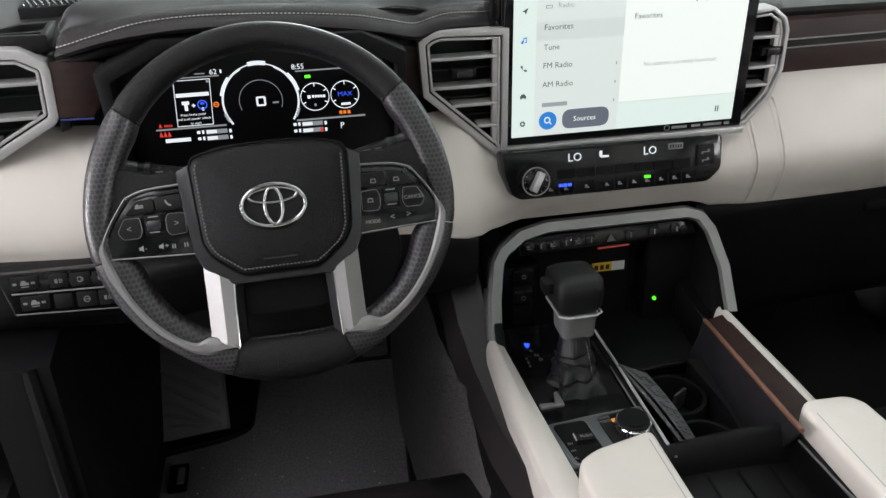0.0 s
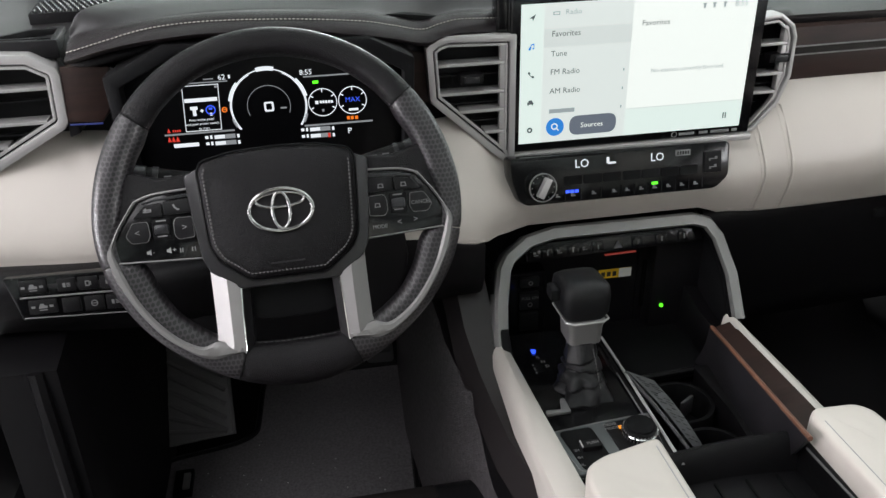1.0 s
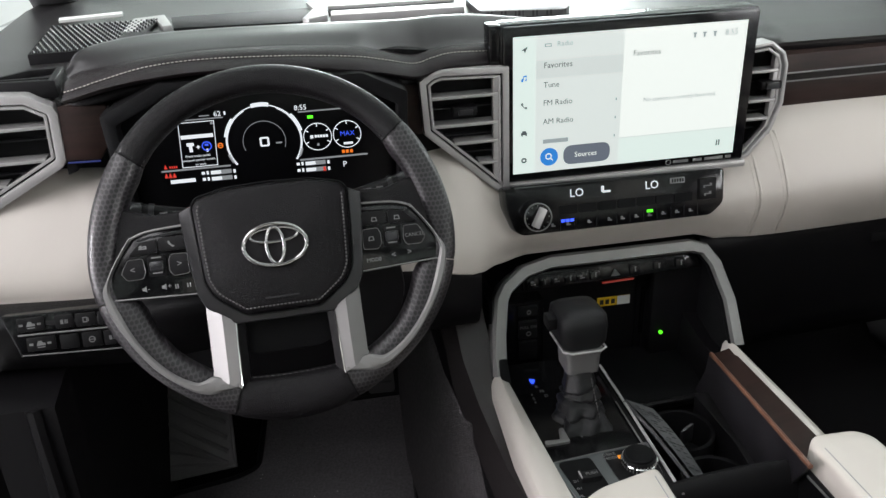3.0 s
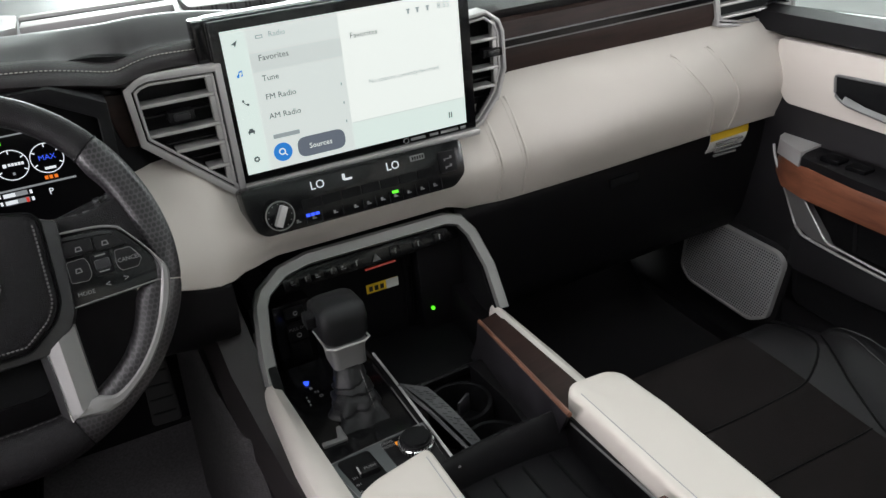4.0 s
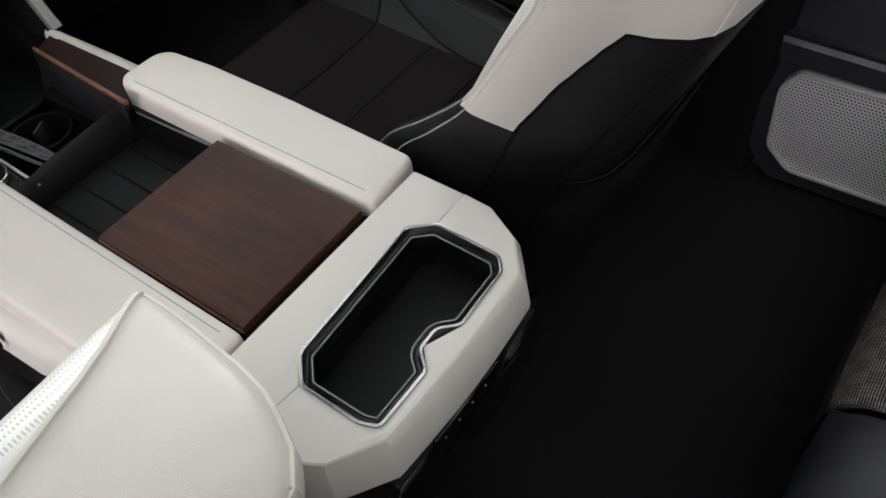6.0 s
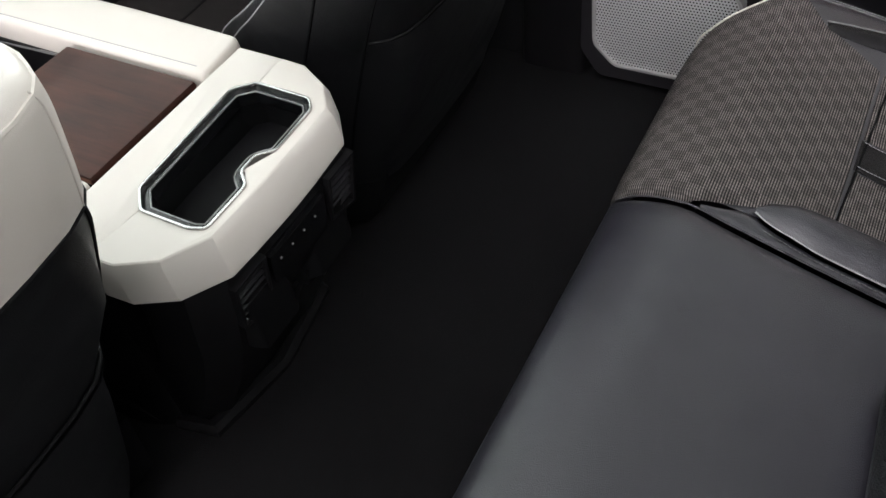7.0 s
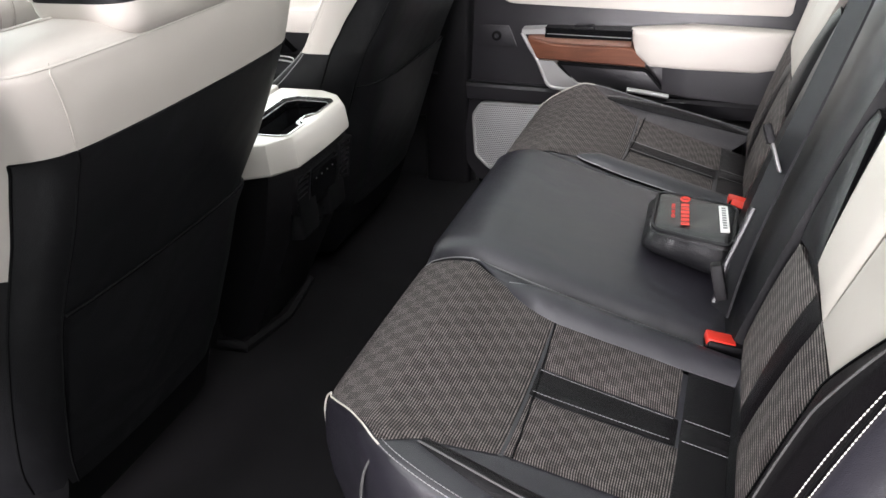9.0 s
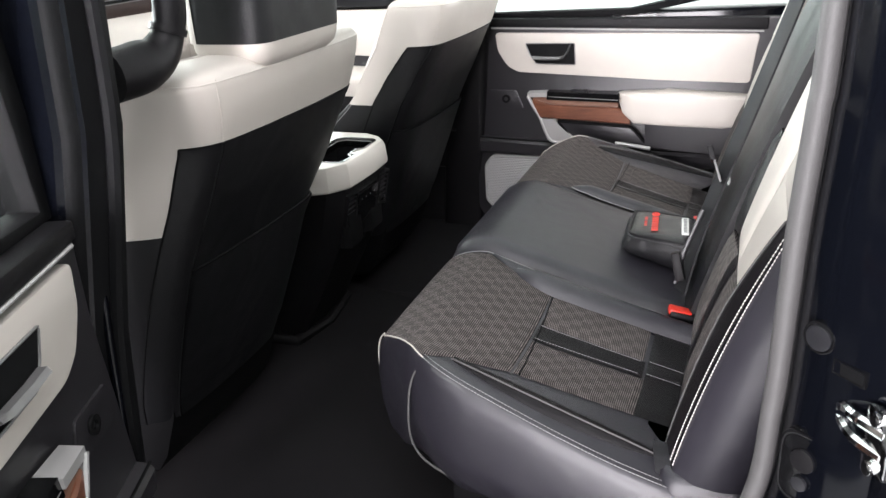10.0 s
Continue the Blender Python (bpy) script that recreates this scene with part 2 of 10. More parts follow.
PERFORATED = dotted("perforated_cream_leather", (0.49, 0.465, 0.425), (0.30, 0.28, 0.26), 560, 0.45, size=0.26, plane="XZ")
RIM_DOTS = dotted("pricked_black_leather", (0.030, 0.026, 0.030), (0.0008, 0.0008, 0.0008), 230, 0.40, size=0.40, plane="XZ")
GRILLE = dotted("speaker_mesh", (0.62, 0.61, 0.61), (0.012, 0.012, 0.012), 190, 0.36, 0.4, 0.27, "YZ")
DARK_GRILLE = dotted("dark_speaker_mesh", (0.46, 0.45, 0.455), (0.006, 0.006, 0.006), 175, 0.38, 0.4, 0.30, "YZ")
PLATE_GREY = material("blue_grey_satin_plate", (0.085, 0.092, 0.094), 0.34, 0.2, 2500, 0.05, 0.06)
TOP_GRILLE = dotted("dash_speaker_mesh", (0.05, 0.05, 0.05), (0.004, 0.004, 0.004), 190, 0.5, 0.0, 0.3, "XY")
PAINT = material("black_metallic_paint", (0.0022, 0.0026, 0.0042), 0.10, 0.0, vary=0.05, spec=0.22)
BELT = material("black_belt_webbing", (0.011, 0.011, 0.0125), 0.65, 0, 1200, 0.6, spec=0.2)
RED_PLASTIC = material("red_button_plastic", (0.62, 0.035, 0.022), 0.35)
PAPER = material("white_paper_tag", (0.72, 0.72, 0.70), 0.6)
YELLOW = material("yellow_label", (0.75, 0.48, 0.02), 0.5)
INK = material("dark_ink", (0.02, 0.02, 0.02), 0.6)
GREY_INK = material("pale_legend_ink", (0.17, 0.17, 0.17), 0.6)
HALL_WALL = material("white_hall_wall", (0.74, 0.77, 0.75), 0.8, 0, 40, 0.1, 0.04, blotch=0.7)
HALL_FLOOR = material("pale_polished_tile", (0.44, 0.435, 0.435), 0.25, 0, 60, 0.1, 0.15, blotch=1.2)
HEADLINER = material("dark_grey_headliner", (0.06, 0.06, 0.062), 0.95, 0, 900, 0.4, 0.05)
GLASS = bpy.data.materials.new("window_glass")
GLASS.use_nodes = True
_g = GLASS.node_tree.nodes["Principled BSDF"]
_g.inputs["Base Color"].default_value = (0.93, 0.97, 0.95, 1)
_g.inputs["Roughness"].default_value = 0.0
_g.inputs["Transmission Weight"].default_value = 1.0
_g.inputs["IOR"].default_value = 1.1
SCREEN_WHITE = glow("screen_white", (0.86, 0.91, 0.87), 1.54)
SCREEN_GREY = glow("screen_pale_grey", (0.72, 0.78, 0.755), 1.46)
SCREEN_SIDE = glow("screen_side_strip", (0.77, 0.89, 0.84), 1.42)
SCREEN_ROW = glow("screen_chosen_row", (0.665, 0.72, 0.70), 1.42)
UI_INK = glow("screen_grey_text", (0.10, 0.12, 0.13), 1.13)
UI_PALE = glow("screen_pale_text", (0.40, 0.46, 0.48), 1.13)
UI_BLUE = glow("screen_blue", (0.03, 0.28, 0.85), 1.13)
UI_SLATE = glow("screen_slate", (0.16, 0.19, 0.24), 1.13)
GAUGE_WHITE = glow("gauge_white", (0.90, 0.95, 1.0), 1.39)
GAUGE_GREY = glow("gauge_grey", (0.5, 0.53, 0.56), 0.69)
GAUGE_BLUE = glow("gauge_blue", (0.05, 0.12, 0.95), 1.39)
GAUGE_RED = glow("gauge_red", (0.9, 0.06, 0.04), 1.01)
GAUGE_AMBER = glow("gauge_amber", (1.0, 0.22, 0.02), 1.26)
LED_BLUE = glow("blue_led", (0.03, 0.09, 1.0), 2.6)
LED_GREEN = glow("green_led", (0.10, 0.95, 0.02), 2.5)
LED_AMBER = glow("amber_led", (1.0, 0.35, 0.02), 1.2)
LED_WHITE = glow("white_led", (0.9, 0.95, 1.0), 1.3)
FOOT_BLUE = glow("dim_blue_light", (0.06, 0.10, 0.55), 0.35)
RED_LINE = glow("red_line_lamp", (0.6, 0.05, 0.03), 0.35)

# ---- helpers for building ----


def link_mesh(name, bm, mat, smooth=40):
    me = bpy.data.meshes.new(name)
    bmesh.ops.recalc_face_normals(bm, faces=bm.faces)
    bm.to_mesh(me)
    bm.free()
    me.materials.append(mat)
    if smooth:
        me.polygons.foreach_set("use_smooth", [True] * len(me.polygons))
        me.set_sharp_from_angle(angle=radians(smooth))
    return new(name, me)


def thing(name, label, category, base, group="", kind=""):
    ob = new(name)
    ob.empty_display_size = 0.05
    ob.matrix_basis = Matrix.Translation(base)
    return tagged(ob, label, category, group, kind)


def part(name, bm, mat, parent, label="", smooth=40):
    """One mesh in world coordinates, as a part of a thing or of another part."""
    ob = link_mesh(name, bm, mat, smooth)
    ob.parent = parent
    if parent.parent is None:
        ob.matrix_parent_inverse = parent.matrix_basis.inverted()
    return tagged(ob, label)


def lone(name, bm, mat, label="", category="", kind="", smooth=40, group=""):
    return tagged(link_mesh(name, bm, mat, smooth), label, category, group, kind)


def mesh():
    return bmesh.new()


def softened(bm, width, segments=2, angle=25):
    edges = [e for e in bm.edges if len(e.link_faces) == 2 and e.calc_face_angle(0) > radians(angle)]
    if width > 0 and edges:
        bmesh.ops.bevel(bm, geom=edges, offset=width, segments=segments, affect="EDGES", profile=0.6, clamp_overlap=True)
    return bm


def box(x0, x1, y0, y1, z0, z1, bevel=0.004, into=None, segments=2):
    bm = mesh()
    v = [bm.verts.new((x, y, z)) for x in (x0, x1) for y in (y0, y1) for z in (z0, z1)]
    for f in ((0, 1, 3, 2), (4, 6, 7, 5), (0, 4, 5, 1), (2, 3, 7, 6), (0, 2, 6, 4), (1, 5, 7, 3)):
        bm.faces.new([v[i] for i in f])
    bmesh.ops.recalc_face_normals(bm, faces=bm.faces)
    softened(bm, bevel, segments)
    return joined(into, bm) if into is not None else bm


def joined(into, bm):
    me = bpy.data.meshes.new("tmp")
    bm.to_mesh(me)
    bm.free()
    into.from_mesh(me)
    bpy.data.meshes.remove(me)
    return into


def place2(plane, a, b, c):
    """A point from two coordinates in a plane and the third across it."""
    return {"xz": (a, c, b), "yz": (c, a, b), "xy": (a, b, c)}[plane]


def slab(poly, plane, c0, c1, bevel=0.003, into=None, segments=2):
    """A flat outline, drawn in the plane xz, yz or xy, with thickness from c0 to c1."""
    bm = mesh()
    lo = [bm.verts.new(place2(plane, a, b, c0)) for a, b in poly]
    hi = [bm.verts.new(place2(plane, a, b, c1)) for a, b in poly]
    bm.faces.new(lo)
    bm.faces.new(hi[::-1])
    n = len(poly)
    for i in range(n):
        bm.faces.new((lo[i], hi[i], hi[(i + 1) % n], lo[(i + 1) % n]))
    bmesh.ops.recalc_face_normals(bm, faces=bm.faces)
    softened(bm, bevel, segments)
    return joined(into, bm) if into is not None else bm


def ring_slab(outer, inner, plane, c0, c1, bevel=0.002, into=None):
    """A frame between two outlines with the same number of corners."""
    bm = mesh()
    n = len(outer)
    vs = [[bm.verts.new(place2(plane, a, b, c)) for a, b in poly] for poly, c in ((outer, c0), (inner, c0), (inner, c1), (outer, c1))]
    for k in range(4):
        for i in range(n):
            j = (i + 1) % n
            bm.faces.new((vs[k][i], vs[k][j], vs[(k + 1) % 4][j], vs[(k + 1) % 4][i]))
    bmesh.ops.recalc_face_normals(bm, faces=bm.faces)
    softened(bm, bevel)
    return joined(into, bm) if into is not None else bm


def skin(rings, close=True, caps=True, into=None):
    """A surface through rings of points; close: each ring runs round."""
    bm = mesh()
    vs = [[bm.verts.new(p) for p in r] for r in rings]
    n = len(rings[0])
    for a, b in zip(vs, vs[1:]):
        for i in range(n if close else n - 1):
            bm.faces.new((a[i], a[(i + 1) % n], b[(i + 1) % n], b[i]))
    if caps and close:
        bm.faces.new(vs[0][::-1])
        bm.faces.new(vs[-1])
    bmesh.ops.recalc_face_normals(bm, faces=bm.faces)
    return joined(into, bm) if into is not None else bm


def spline(pts, n):
    """n points on a smooth line through pts (any dimension)."""
    pts = [tuple(p) for p in pts]
    ext = [tuple(2 * a - b for a, b in zip(pts[0], pts[1]))] + pts + [tuple(2 * a - b for a, b in zip(pts[-1], pts[-2]))]
    out, m = [], len(pts) - 1
    for k in range(n):
        u = k * m / (n - 1)
        i = min(int(u), m - 1)
        t = u - i
        p0, p1, p2, p3 = ext[i:i + 4]
        out.append(tuple(0.5 * (2 * b + (c - a) * t + (2 * a - 5 * b + 4 * c - d) * t * t + (3 * b - a - 3 * c + d) * t ** 3)
                         for a, b, c, d in zip(p0, p1, p2, p3)))
    return out


def tube(path, radius, sides=8, into=None, closed=False):
    """A round bar along a line of points."""
    pts = [Vector(p) for p in path]
    rings = []
    n = len(pts)
    up = Vector((0.123, 0.31, 0.94)).normalized()
    for i, p in enumerate(pts):
        a, b = (pts[i - 1], pts[(i + 1) % n]) if closed else (pts[max(i - 1, 0)], pts[min(i + 1, n - 1)])
        d = (b - a).normalized()
        s = d.cross(up)
        s = s.normalized() if s.length > 1e-4 else d.orthogonal().normalized()
        w = s.cross(d)
        r = radius(i / max(n - 1, 1)) if callable(radius) else radius
        rings.append([p + (s * math.cos(q) + w * math.sin(q)) * r for q in [math.tau * k / sides for k in range(sides)]])
    if closed:
        rings.append(rings[0])
    bm = skin(rings, True, not closed)
    if closed:
        bmesh.ops.remove_doubles(bm, verts=bm.verts, dist=1e-6)
    return joined(into, bm) if into is not None else bm


def stitches(path, length=0.006, gap=0.0025, radius=0.0007, into=None):
    """Short threads in an even row along a line."""
    pts = [Vector(p) for p in path]
    bm = into if into is not None else mesh()
    runs = [0.0]
    for a, b in zip(pts, pts[1:]):
        runs.append(runs[-1] + (b - a).length)

    def along(d):
        k = 0
        while k < len(pts) - 2 and runs[k + 1] < d:
            k += 1
        return pts[k].lerp(pts[k + 1], (d - runs[k]) / max(runs[k + 1] - runs[k], 1e-9))
    d = 0.0
    while d + length <= runs[-1]:
        tube([along(d), along(d + length * 0.5), along(d + length)], lambda u: radius * (0.75 + 0.5 * math.sin(math.pi * u)), 5, bm)
        d += length + gap
    return bm


def rounded(poly, r, n=4):
    """An outline with its corners rounded."""
    out, m = [], len(poly)
    for i in range(m):
        p, a, b = Vector(poly[i]), Vector(poly[i - 1]), Vector(poly[(i + 1) % m])
        da, db = (a - p), (b - p)
        k = min(r, da.length * 0.45, db.length * 0.45)
        q0, q1 = p + da.normalized() * k, p + db.normalized() * k
        for j in range(n + 1):
            t = j / n
            out.append(tuple(q0 * (1 - t) ** 2 + p * 2 * t * (1 - t) + q1 * t * t))
    return out


def inset(poly, d):
    """An outline drawn in by d towards its middle, corner by corner (counter-clockwise or clockwise)."""
    m = len(poly)
    area = sum(poly[i - 1][0] * poly[i][1] - poly[i][0] * poly[i - 1][1] for i in range(m))
    sign = 1 if area > 0 else -1
    out = []
    for i in range(m):
        p, a, b = Vector(poly[i]), Vector(poly[i - 1]), Vector(poly[(i + 1) % m])
        e0, e1 = (p - a).normalized(), (b - p).normalized()
        n0, n1 = Vector((-e0.y, e0.x)) * sign, Vector((-e1.y, e1.x)) * sign
        k = n0 + n1
        k = k / max(k.length_squared / 2, 0.35)
        out.append(tuple(p + k * d))
    return out


def disc(cx, cz, y, r, depth, n=32, into=None, bevel=0.0):
    return slab([(cx + r * math.cos(math.tau * i / n), cz + r * math.sin(math.tau * i / n)) for i in range(n)], "xz", y, y + depth, bevel, into)


def moved(bm, m):
    bmesh.ops.transform(bm, matrix=m, verts=bm.verts)
    return bm


def words(text, size, m, into=None, thick=0.0002):
    """Lettering as a mesh: its plane is xy before m places it."""
    cu = bpy.data.curves.new("words", "FONT")
    cu.body, cu.size, cu.extrude, cu.resolution_u = text, size, thick, 2
    ob = bpy.data.objects.new("words", cu)
    scene.collection.objects.link(ob)
    me = bpy.data.meshes.new_from_object(ob)
    bpy.data.objects.remove(ob)
    bpy.data.curves.remove(cu)
    me.transform(m)
    bm = into if into is not None else mesh()
    bm.from_mesh(me)
    bpy.data.meshes.remove(me)
    return bm


def cushion(fn, nu, nv, thick=0.02, into=None):
    """A soft sheet: fn(u, v) gives its top; it is closed by a skin drawn thick below along its own normal."""
    top = [[Vector(fn(i / nu, j / nv)) for i in range(nu + 1)] for j in range(nv + 1)]
    bm = mesh()
    vt = [[bm.verts.new(p) for p in r] for r in top]
    for j in range(nv):
        for i in range(nu):
            bm.faces.new((vt[j][i], vt[j][i + 1], vt[j + 1][i + 1], vt[j + 1][i]))
    bm.normal_update()
    low = [[bm.verts.new(v.co - v.normal * thick) for v in r] for r in vt]
    for j in range(nv):
        for i in range(nu):
            bm.faces.new((low[j][i], low[j + 1][i], low[j + 1][i + 1], low[j][i + 1]))
    rim = [(0, i) for i in range(nu)] + [(j, nu) for j in range(nv)] + [(nv, nu - i) for i in range(nu)] + [(nv - j, 0) for j in range(nv)]
    for k, (j, i) in enumerate(rim):
        j2, i2 = rim[(k + 1) % len(rim)]
        bm.faces.new((vt[j][i], low[j][i], low[j2][i2], vt[j2][i2]))
    bmesh.ops.recalc_face_normals(bm, faces=bm.faces)
    return joined(into, bm) if into is not None else bm


# ---- hall and body of the truck ----
GROUND = -0.68
lone("ground", slab([(-9, -9), (9, -9), (9, 9), (-9, 9)], "xy", GROUND - 0.1, GROUND, 0), HALL_FLOOR, "pale polished tile floor of the hall", "floor", "structure")
for nm, poly in (("wall_west", (-9.2, -9, -9, 9)), ("wall_east", (9, 9.2, -9, 9)), ("wall_north", (-9, 9, 9, 9.2)), ("wall_south", (-9, 9, -9.2, -9))):
    bm = box(*poly, GROUND, 4.2, 0)
    lone(nm, bm, HALL_WALL, "plain white painted wall of the hall", "wall", "structure")
lone("ceiling", box(-9, 9, -9, 9, 4.2, 4.3, 0), HALL_WALL, "plain white ceiling of the hall", "ceiling", "structure")

# floor pan with a raised tunnel and a toe board that climbs forward
rings = []
for y, zf, zt in ((-1.6, 0.14, 0.14), (-0.62, 0.14, 0.15), (-0.35, 0.14, 0.16), (-0.1, 0.14, 0.2), (0.3, 0.14, 0.3), (0.72, 0.14, 0.34), (0.90, 0.15, 0.36), (1.02, 0.26, 0.42), (1.16, 0.62, 0.62)):
    rings.append([(x, y, z) for x, z in ((-0.80, zf), (-0.27, zf), (-0.2, zt), (0.2, zt), (0.27, zf), (0.80, zf), (0.80, zf - 0.05), (-0.80, zf - 0.05))])
lone("floor", skin(rings), CARPET, "black carpet floor of the cabin", "floor", "structure")
lone("firewall", box(-0.84, 0.84, 1.15, 1.22, 0.1, 1.0, 0), DEEP, "black padded bulkhead behind the dashboard", "bulkhead", "structure")
lone("wall_rear", box(-0.84, 0.84, -1.62, -1.55, 0.1, 1.05, 0.01), PLASTIC, "black trim panel behind the rear bench", "panel", "structure")

# roof with a wide glass opening
roof = thing("roof", "dark grey lined roof of the cabin", "roof", (0, -0.5, 1.46), kind="structure")
outer = [(-0.70, -1.5), (0.70, -1.5), (0.68, 0.30), (-0.68, 0.30)]
part("roof_lining", ring_slab(outer, [(-0.47, -1.22), (0.47, -1.22), (0.46, 0.14), (-0.46, 0.14)], "xy", 1.46, 1.50, 0.004), HEADLINER, roof)
part("roof_glass", slab([(-0.475, -1.225), (0.475, -1.225), (0.465, 0.145), (-0.465, 0.145)], "xy", 1.486, 1.492, 0), GLASS, roof, "clear panoramic roof glass", 0).visible_shadow = False
part("roof_bar", box(-0.47, 0.47, -0.50, -0.44, 1.462, 1.484, 0.004), HEADLINER, roof)
rings = []
for y, z in ((1.22, 0.99), (1.5, 0.985), (2.0, 0.95), (2.4, 0.86), (2.45, 0.5)):
    rings.append([(x, y, z - 0.06 * abs(x / 0.95) ** 3) for x in [-0.95 + 1.9 * k / 16 for k in range(17)]])
lone("bonnet", skin(rings, False, False), PAINT, "glossy black bonnet beyond the windscreen", "bonnet", "structure", 60)

# windscreen, rear window
for nm, pts, label in (("windscreen", [(-0.68, 0.30, 1.47), (0.68, 0.30, 1.47), (0.80, 1.20, 1.0), (-0.80, 1.20, 1.0)], "sloping clear windscreen over the dashboard"),
                       ("rear_window", [(-0.66, -1.5, 1.47), (0.66, -1.5, 1.47), (0.74, -1.6, 1.04), (-0.74, -1.6, 1.04)], "clear rear window behind the bench")):
    bm = mesh()
    v = [bm.verts.new(p) for p in pts] + [bm.verts.new((p[0], p[1], p[2] + 0.005)) for p in pts]
    for f in ((0, 1, 2, 3), (7, 6, 5, 4), (0, 4, 5, 1), (1, 5, 6, 2), (2, 6, 7, 3), (3, 7, 4, 0)):
        bm.faces.new([v[i] for i in f])
    lone(nm, bm, GLASS, label, "window", "structure", 0).visible_shadow = False


def pillar(name, foot, head, w, d, mat, label):
    rings = []
    for k in range(7):
        t = k / 6
        c = Vector(foot).lerp(Vector(head), t)
        rings.append([(c.x + a, c.y + b, c.z) for a, b in rounded([(-w / 2, -d / 2), (w / 2, -d / 2), (w / 2, d / 2), (-w / 2, d / 2)], 0.02, 3)])
    return lone(name, skin(rings), mat, label, "pillar", "structure")


for s in (-1, 1):
    pillar("pillar_front", (0.80 * s, 1.12, 0.98), (0.69 * s, 0.30, 1.48), 0.07, 0.10, HEADLINER, "dark grey trimmed windscreen pillar")
pillar("pillar_middle", (0.815, -0.285, 0.12), (0.71, -0.40, 1.48), 0.08, 0.13, PLASTIC, "black trimmed pillar between the passenger doors")
pillar("pillar_rear", (0.80, -1.34, 0.5), (0.70, -1.42, 1.48), 0.09, 0.20, PLASTIC, "black trimmed rear pillar beside the bench")

# ---- dashboard ----
dash = thing("dashboard", "cream and dark brown dashboard with silver vent frames", "dashboard", (0, 0.8, 0.6))


def sweep_x(stations, profile_n, into=None, caps=True):
    """Closed sections (y, z) standing at places along x, joined smoothly."""
    xs = [s[0] for s in stations]
    rings = []
    for x, sec in stations:
        pts = spline([*sec, sec[0]], profile_n * len(sec) + 1)[:-1] if profile_n > 1 else sec
        rings.append([(x, y, z) for y, z in pts])
    return skin(rings, True, caps, into)


def between(stations, x):
    """The section at x between the given ones."""
    for (x0, a), (x1, b) in zip(stations, stations[1:]):
        if x0 <= x <= x1:
            t = (x - x0) / (x1 - x0)
            t = t * t * (3 - 2 * t)
            return [(p[0] + (q[0] - p[0]) * t, p[1] + (q[1] - p[1]) * t) for p, q in zip(a, b)]
    return stations[-1][1]


def smooth_x(stations, n, profile_n=1):
    x0, x1 = stations[0][0], stations[-1][0]
    return [(x0 + (x1 - x0) * k / n, between(stations, x0 + (x1 - x0) * k / n)) for k in range(n + 1)]


# cream band: top edge, brow, belly, lower lip, back
CREAM_DASH = [
    (-0.815, [(0.60, 0.868), (0.54, 0.862), (0.487, 0.815), (0.458, 0.765), (0.458, 0.739), (0.472, 0.732), (0.62, 0.73)]),
    (-0.66, [(0.60, 0.868), (0.54, 0.862), (0.487, 0.815), (0.452, 0.762), (0.450, 0.733), (0.464, 0.725), (0.62, 0.73)]),
    (-0.30, [(0.60, 0.868), (0.54, 0.85), (0.487, 0.80), (0.452, 0.755), (0.448, 0.73), (0.462, 0.722), (0.62, 0.73)]),
    (-0.21, [(0.60, 0.86), (0.53, 0.84), (0.487, 0.79), (0.458, 0.745), (0.450, 0.712), (0.466, 0.704), (0.62, 0.71)]),
    (-0.165, [(0.60, 0.85), (0.54, 0.80), (0.50, 0.77), (0.478, 0.738), (0.484, 0.706), (0.498, 0.698), (0.62, 0.70)]),
    (-0.13, [(0.60, 0.85), (0.545, 0.80), (0.508, 0.768), (0.488, 0.734), (0.508, 0.700), (0.522, 0.692), (0.62, 0.69)]),
    (0.13, [(0.60, 0.85), (0.55, 0.80), (0.52, 0.768), (0.506, 0.730), (0.532, 0.688), (0.546, 0.680), (0.63, 0.68)]),
    (0.165, [(0.61, 0.85), (0.558, 0.80), (0.530, 0.765), (0.515, 0.725), (0.540, 0.674), (0.554, 0.666), (0.64, 0.67)]),
    (0.24, [(0.62, 0.85), (0.565, 0.815), (0.535, 0.77), (0.523, 0.725), (0.546, 0.668), (0.56, 0.660), (0.66, 0.67)]),
    (0.832, [(0.64, 0.842), (0.585, 0.812), (0.556, 0.77), (0.545, 0.728), (0.562, 0.672), (0.576, 0.664), (0.68, 0.67)]),
]
part("knee_roll", softened(sweep_x(smooth_x(CREAM_DASH, 96), 3), 0), CREAM, dash, "cream stitched leather across the dash", 70)


def on_cream(x, k, out=0.0015):
    """A point on the face of the cream band: k runs from the brow (0) to the lower lip (1)."""
    sec = between(CREAM_DASH, x)
    a = spline(sec[1:6], 41)
    y, z = a[min(40, int(k * 40))]
    return (x, y - out, z + out * 0.3)


for x0, x1, bow in ((0.205, 0.226, 0.0), (0.248, 0.268, 0.0), (0.566, 0.650, 0.020), (0.646, 0.684, 0.022)):
    line = [(x0 + (x1 - x0) * k / 20 + bow * math.sin(math.pi * k / 20), k / 20) for k in range(21)]
    part("seam_welt", tube([on_cream(x, k * 0.96, 0.0) for x, k in line], 0.0022, 6), CREAM, dash)
    part("stitching", stitches([on_cream(x - 0.008, k * 0.94, 0.002) for x, k in line], 0.0032, 0.0016, 0.0004), CREAM_THREAD, dash, "cream thread")

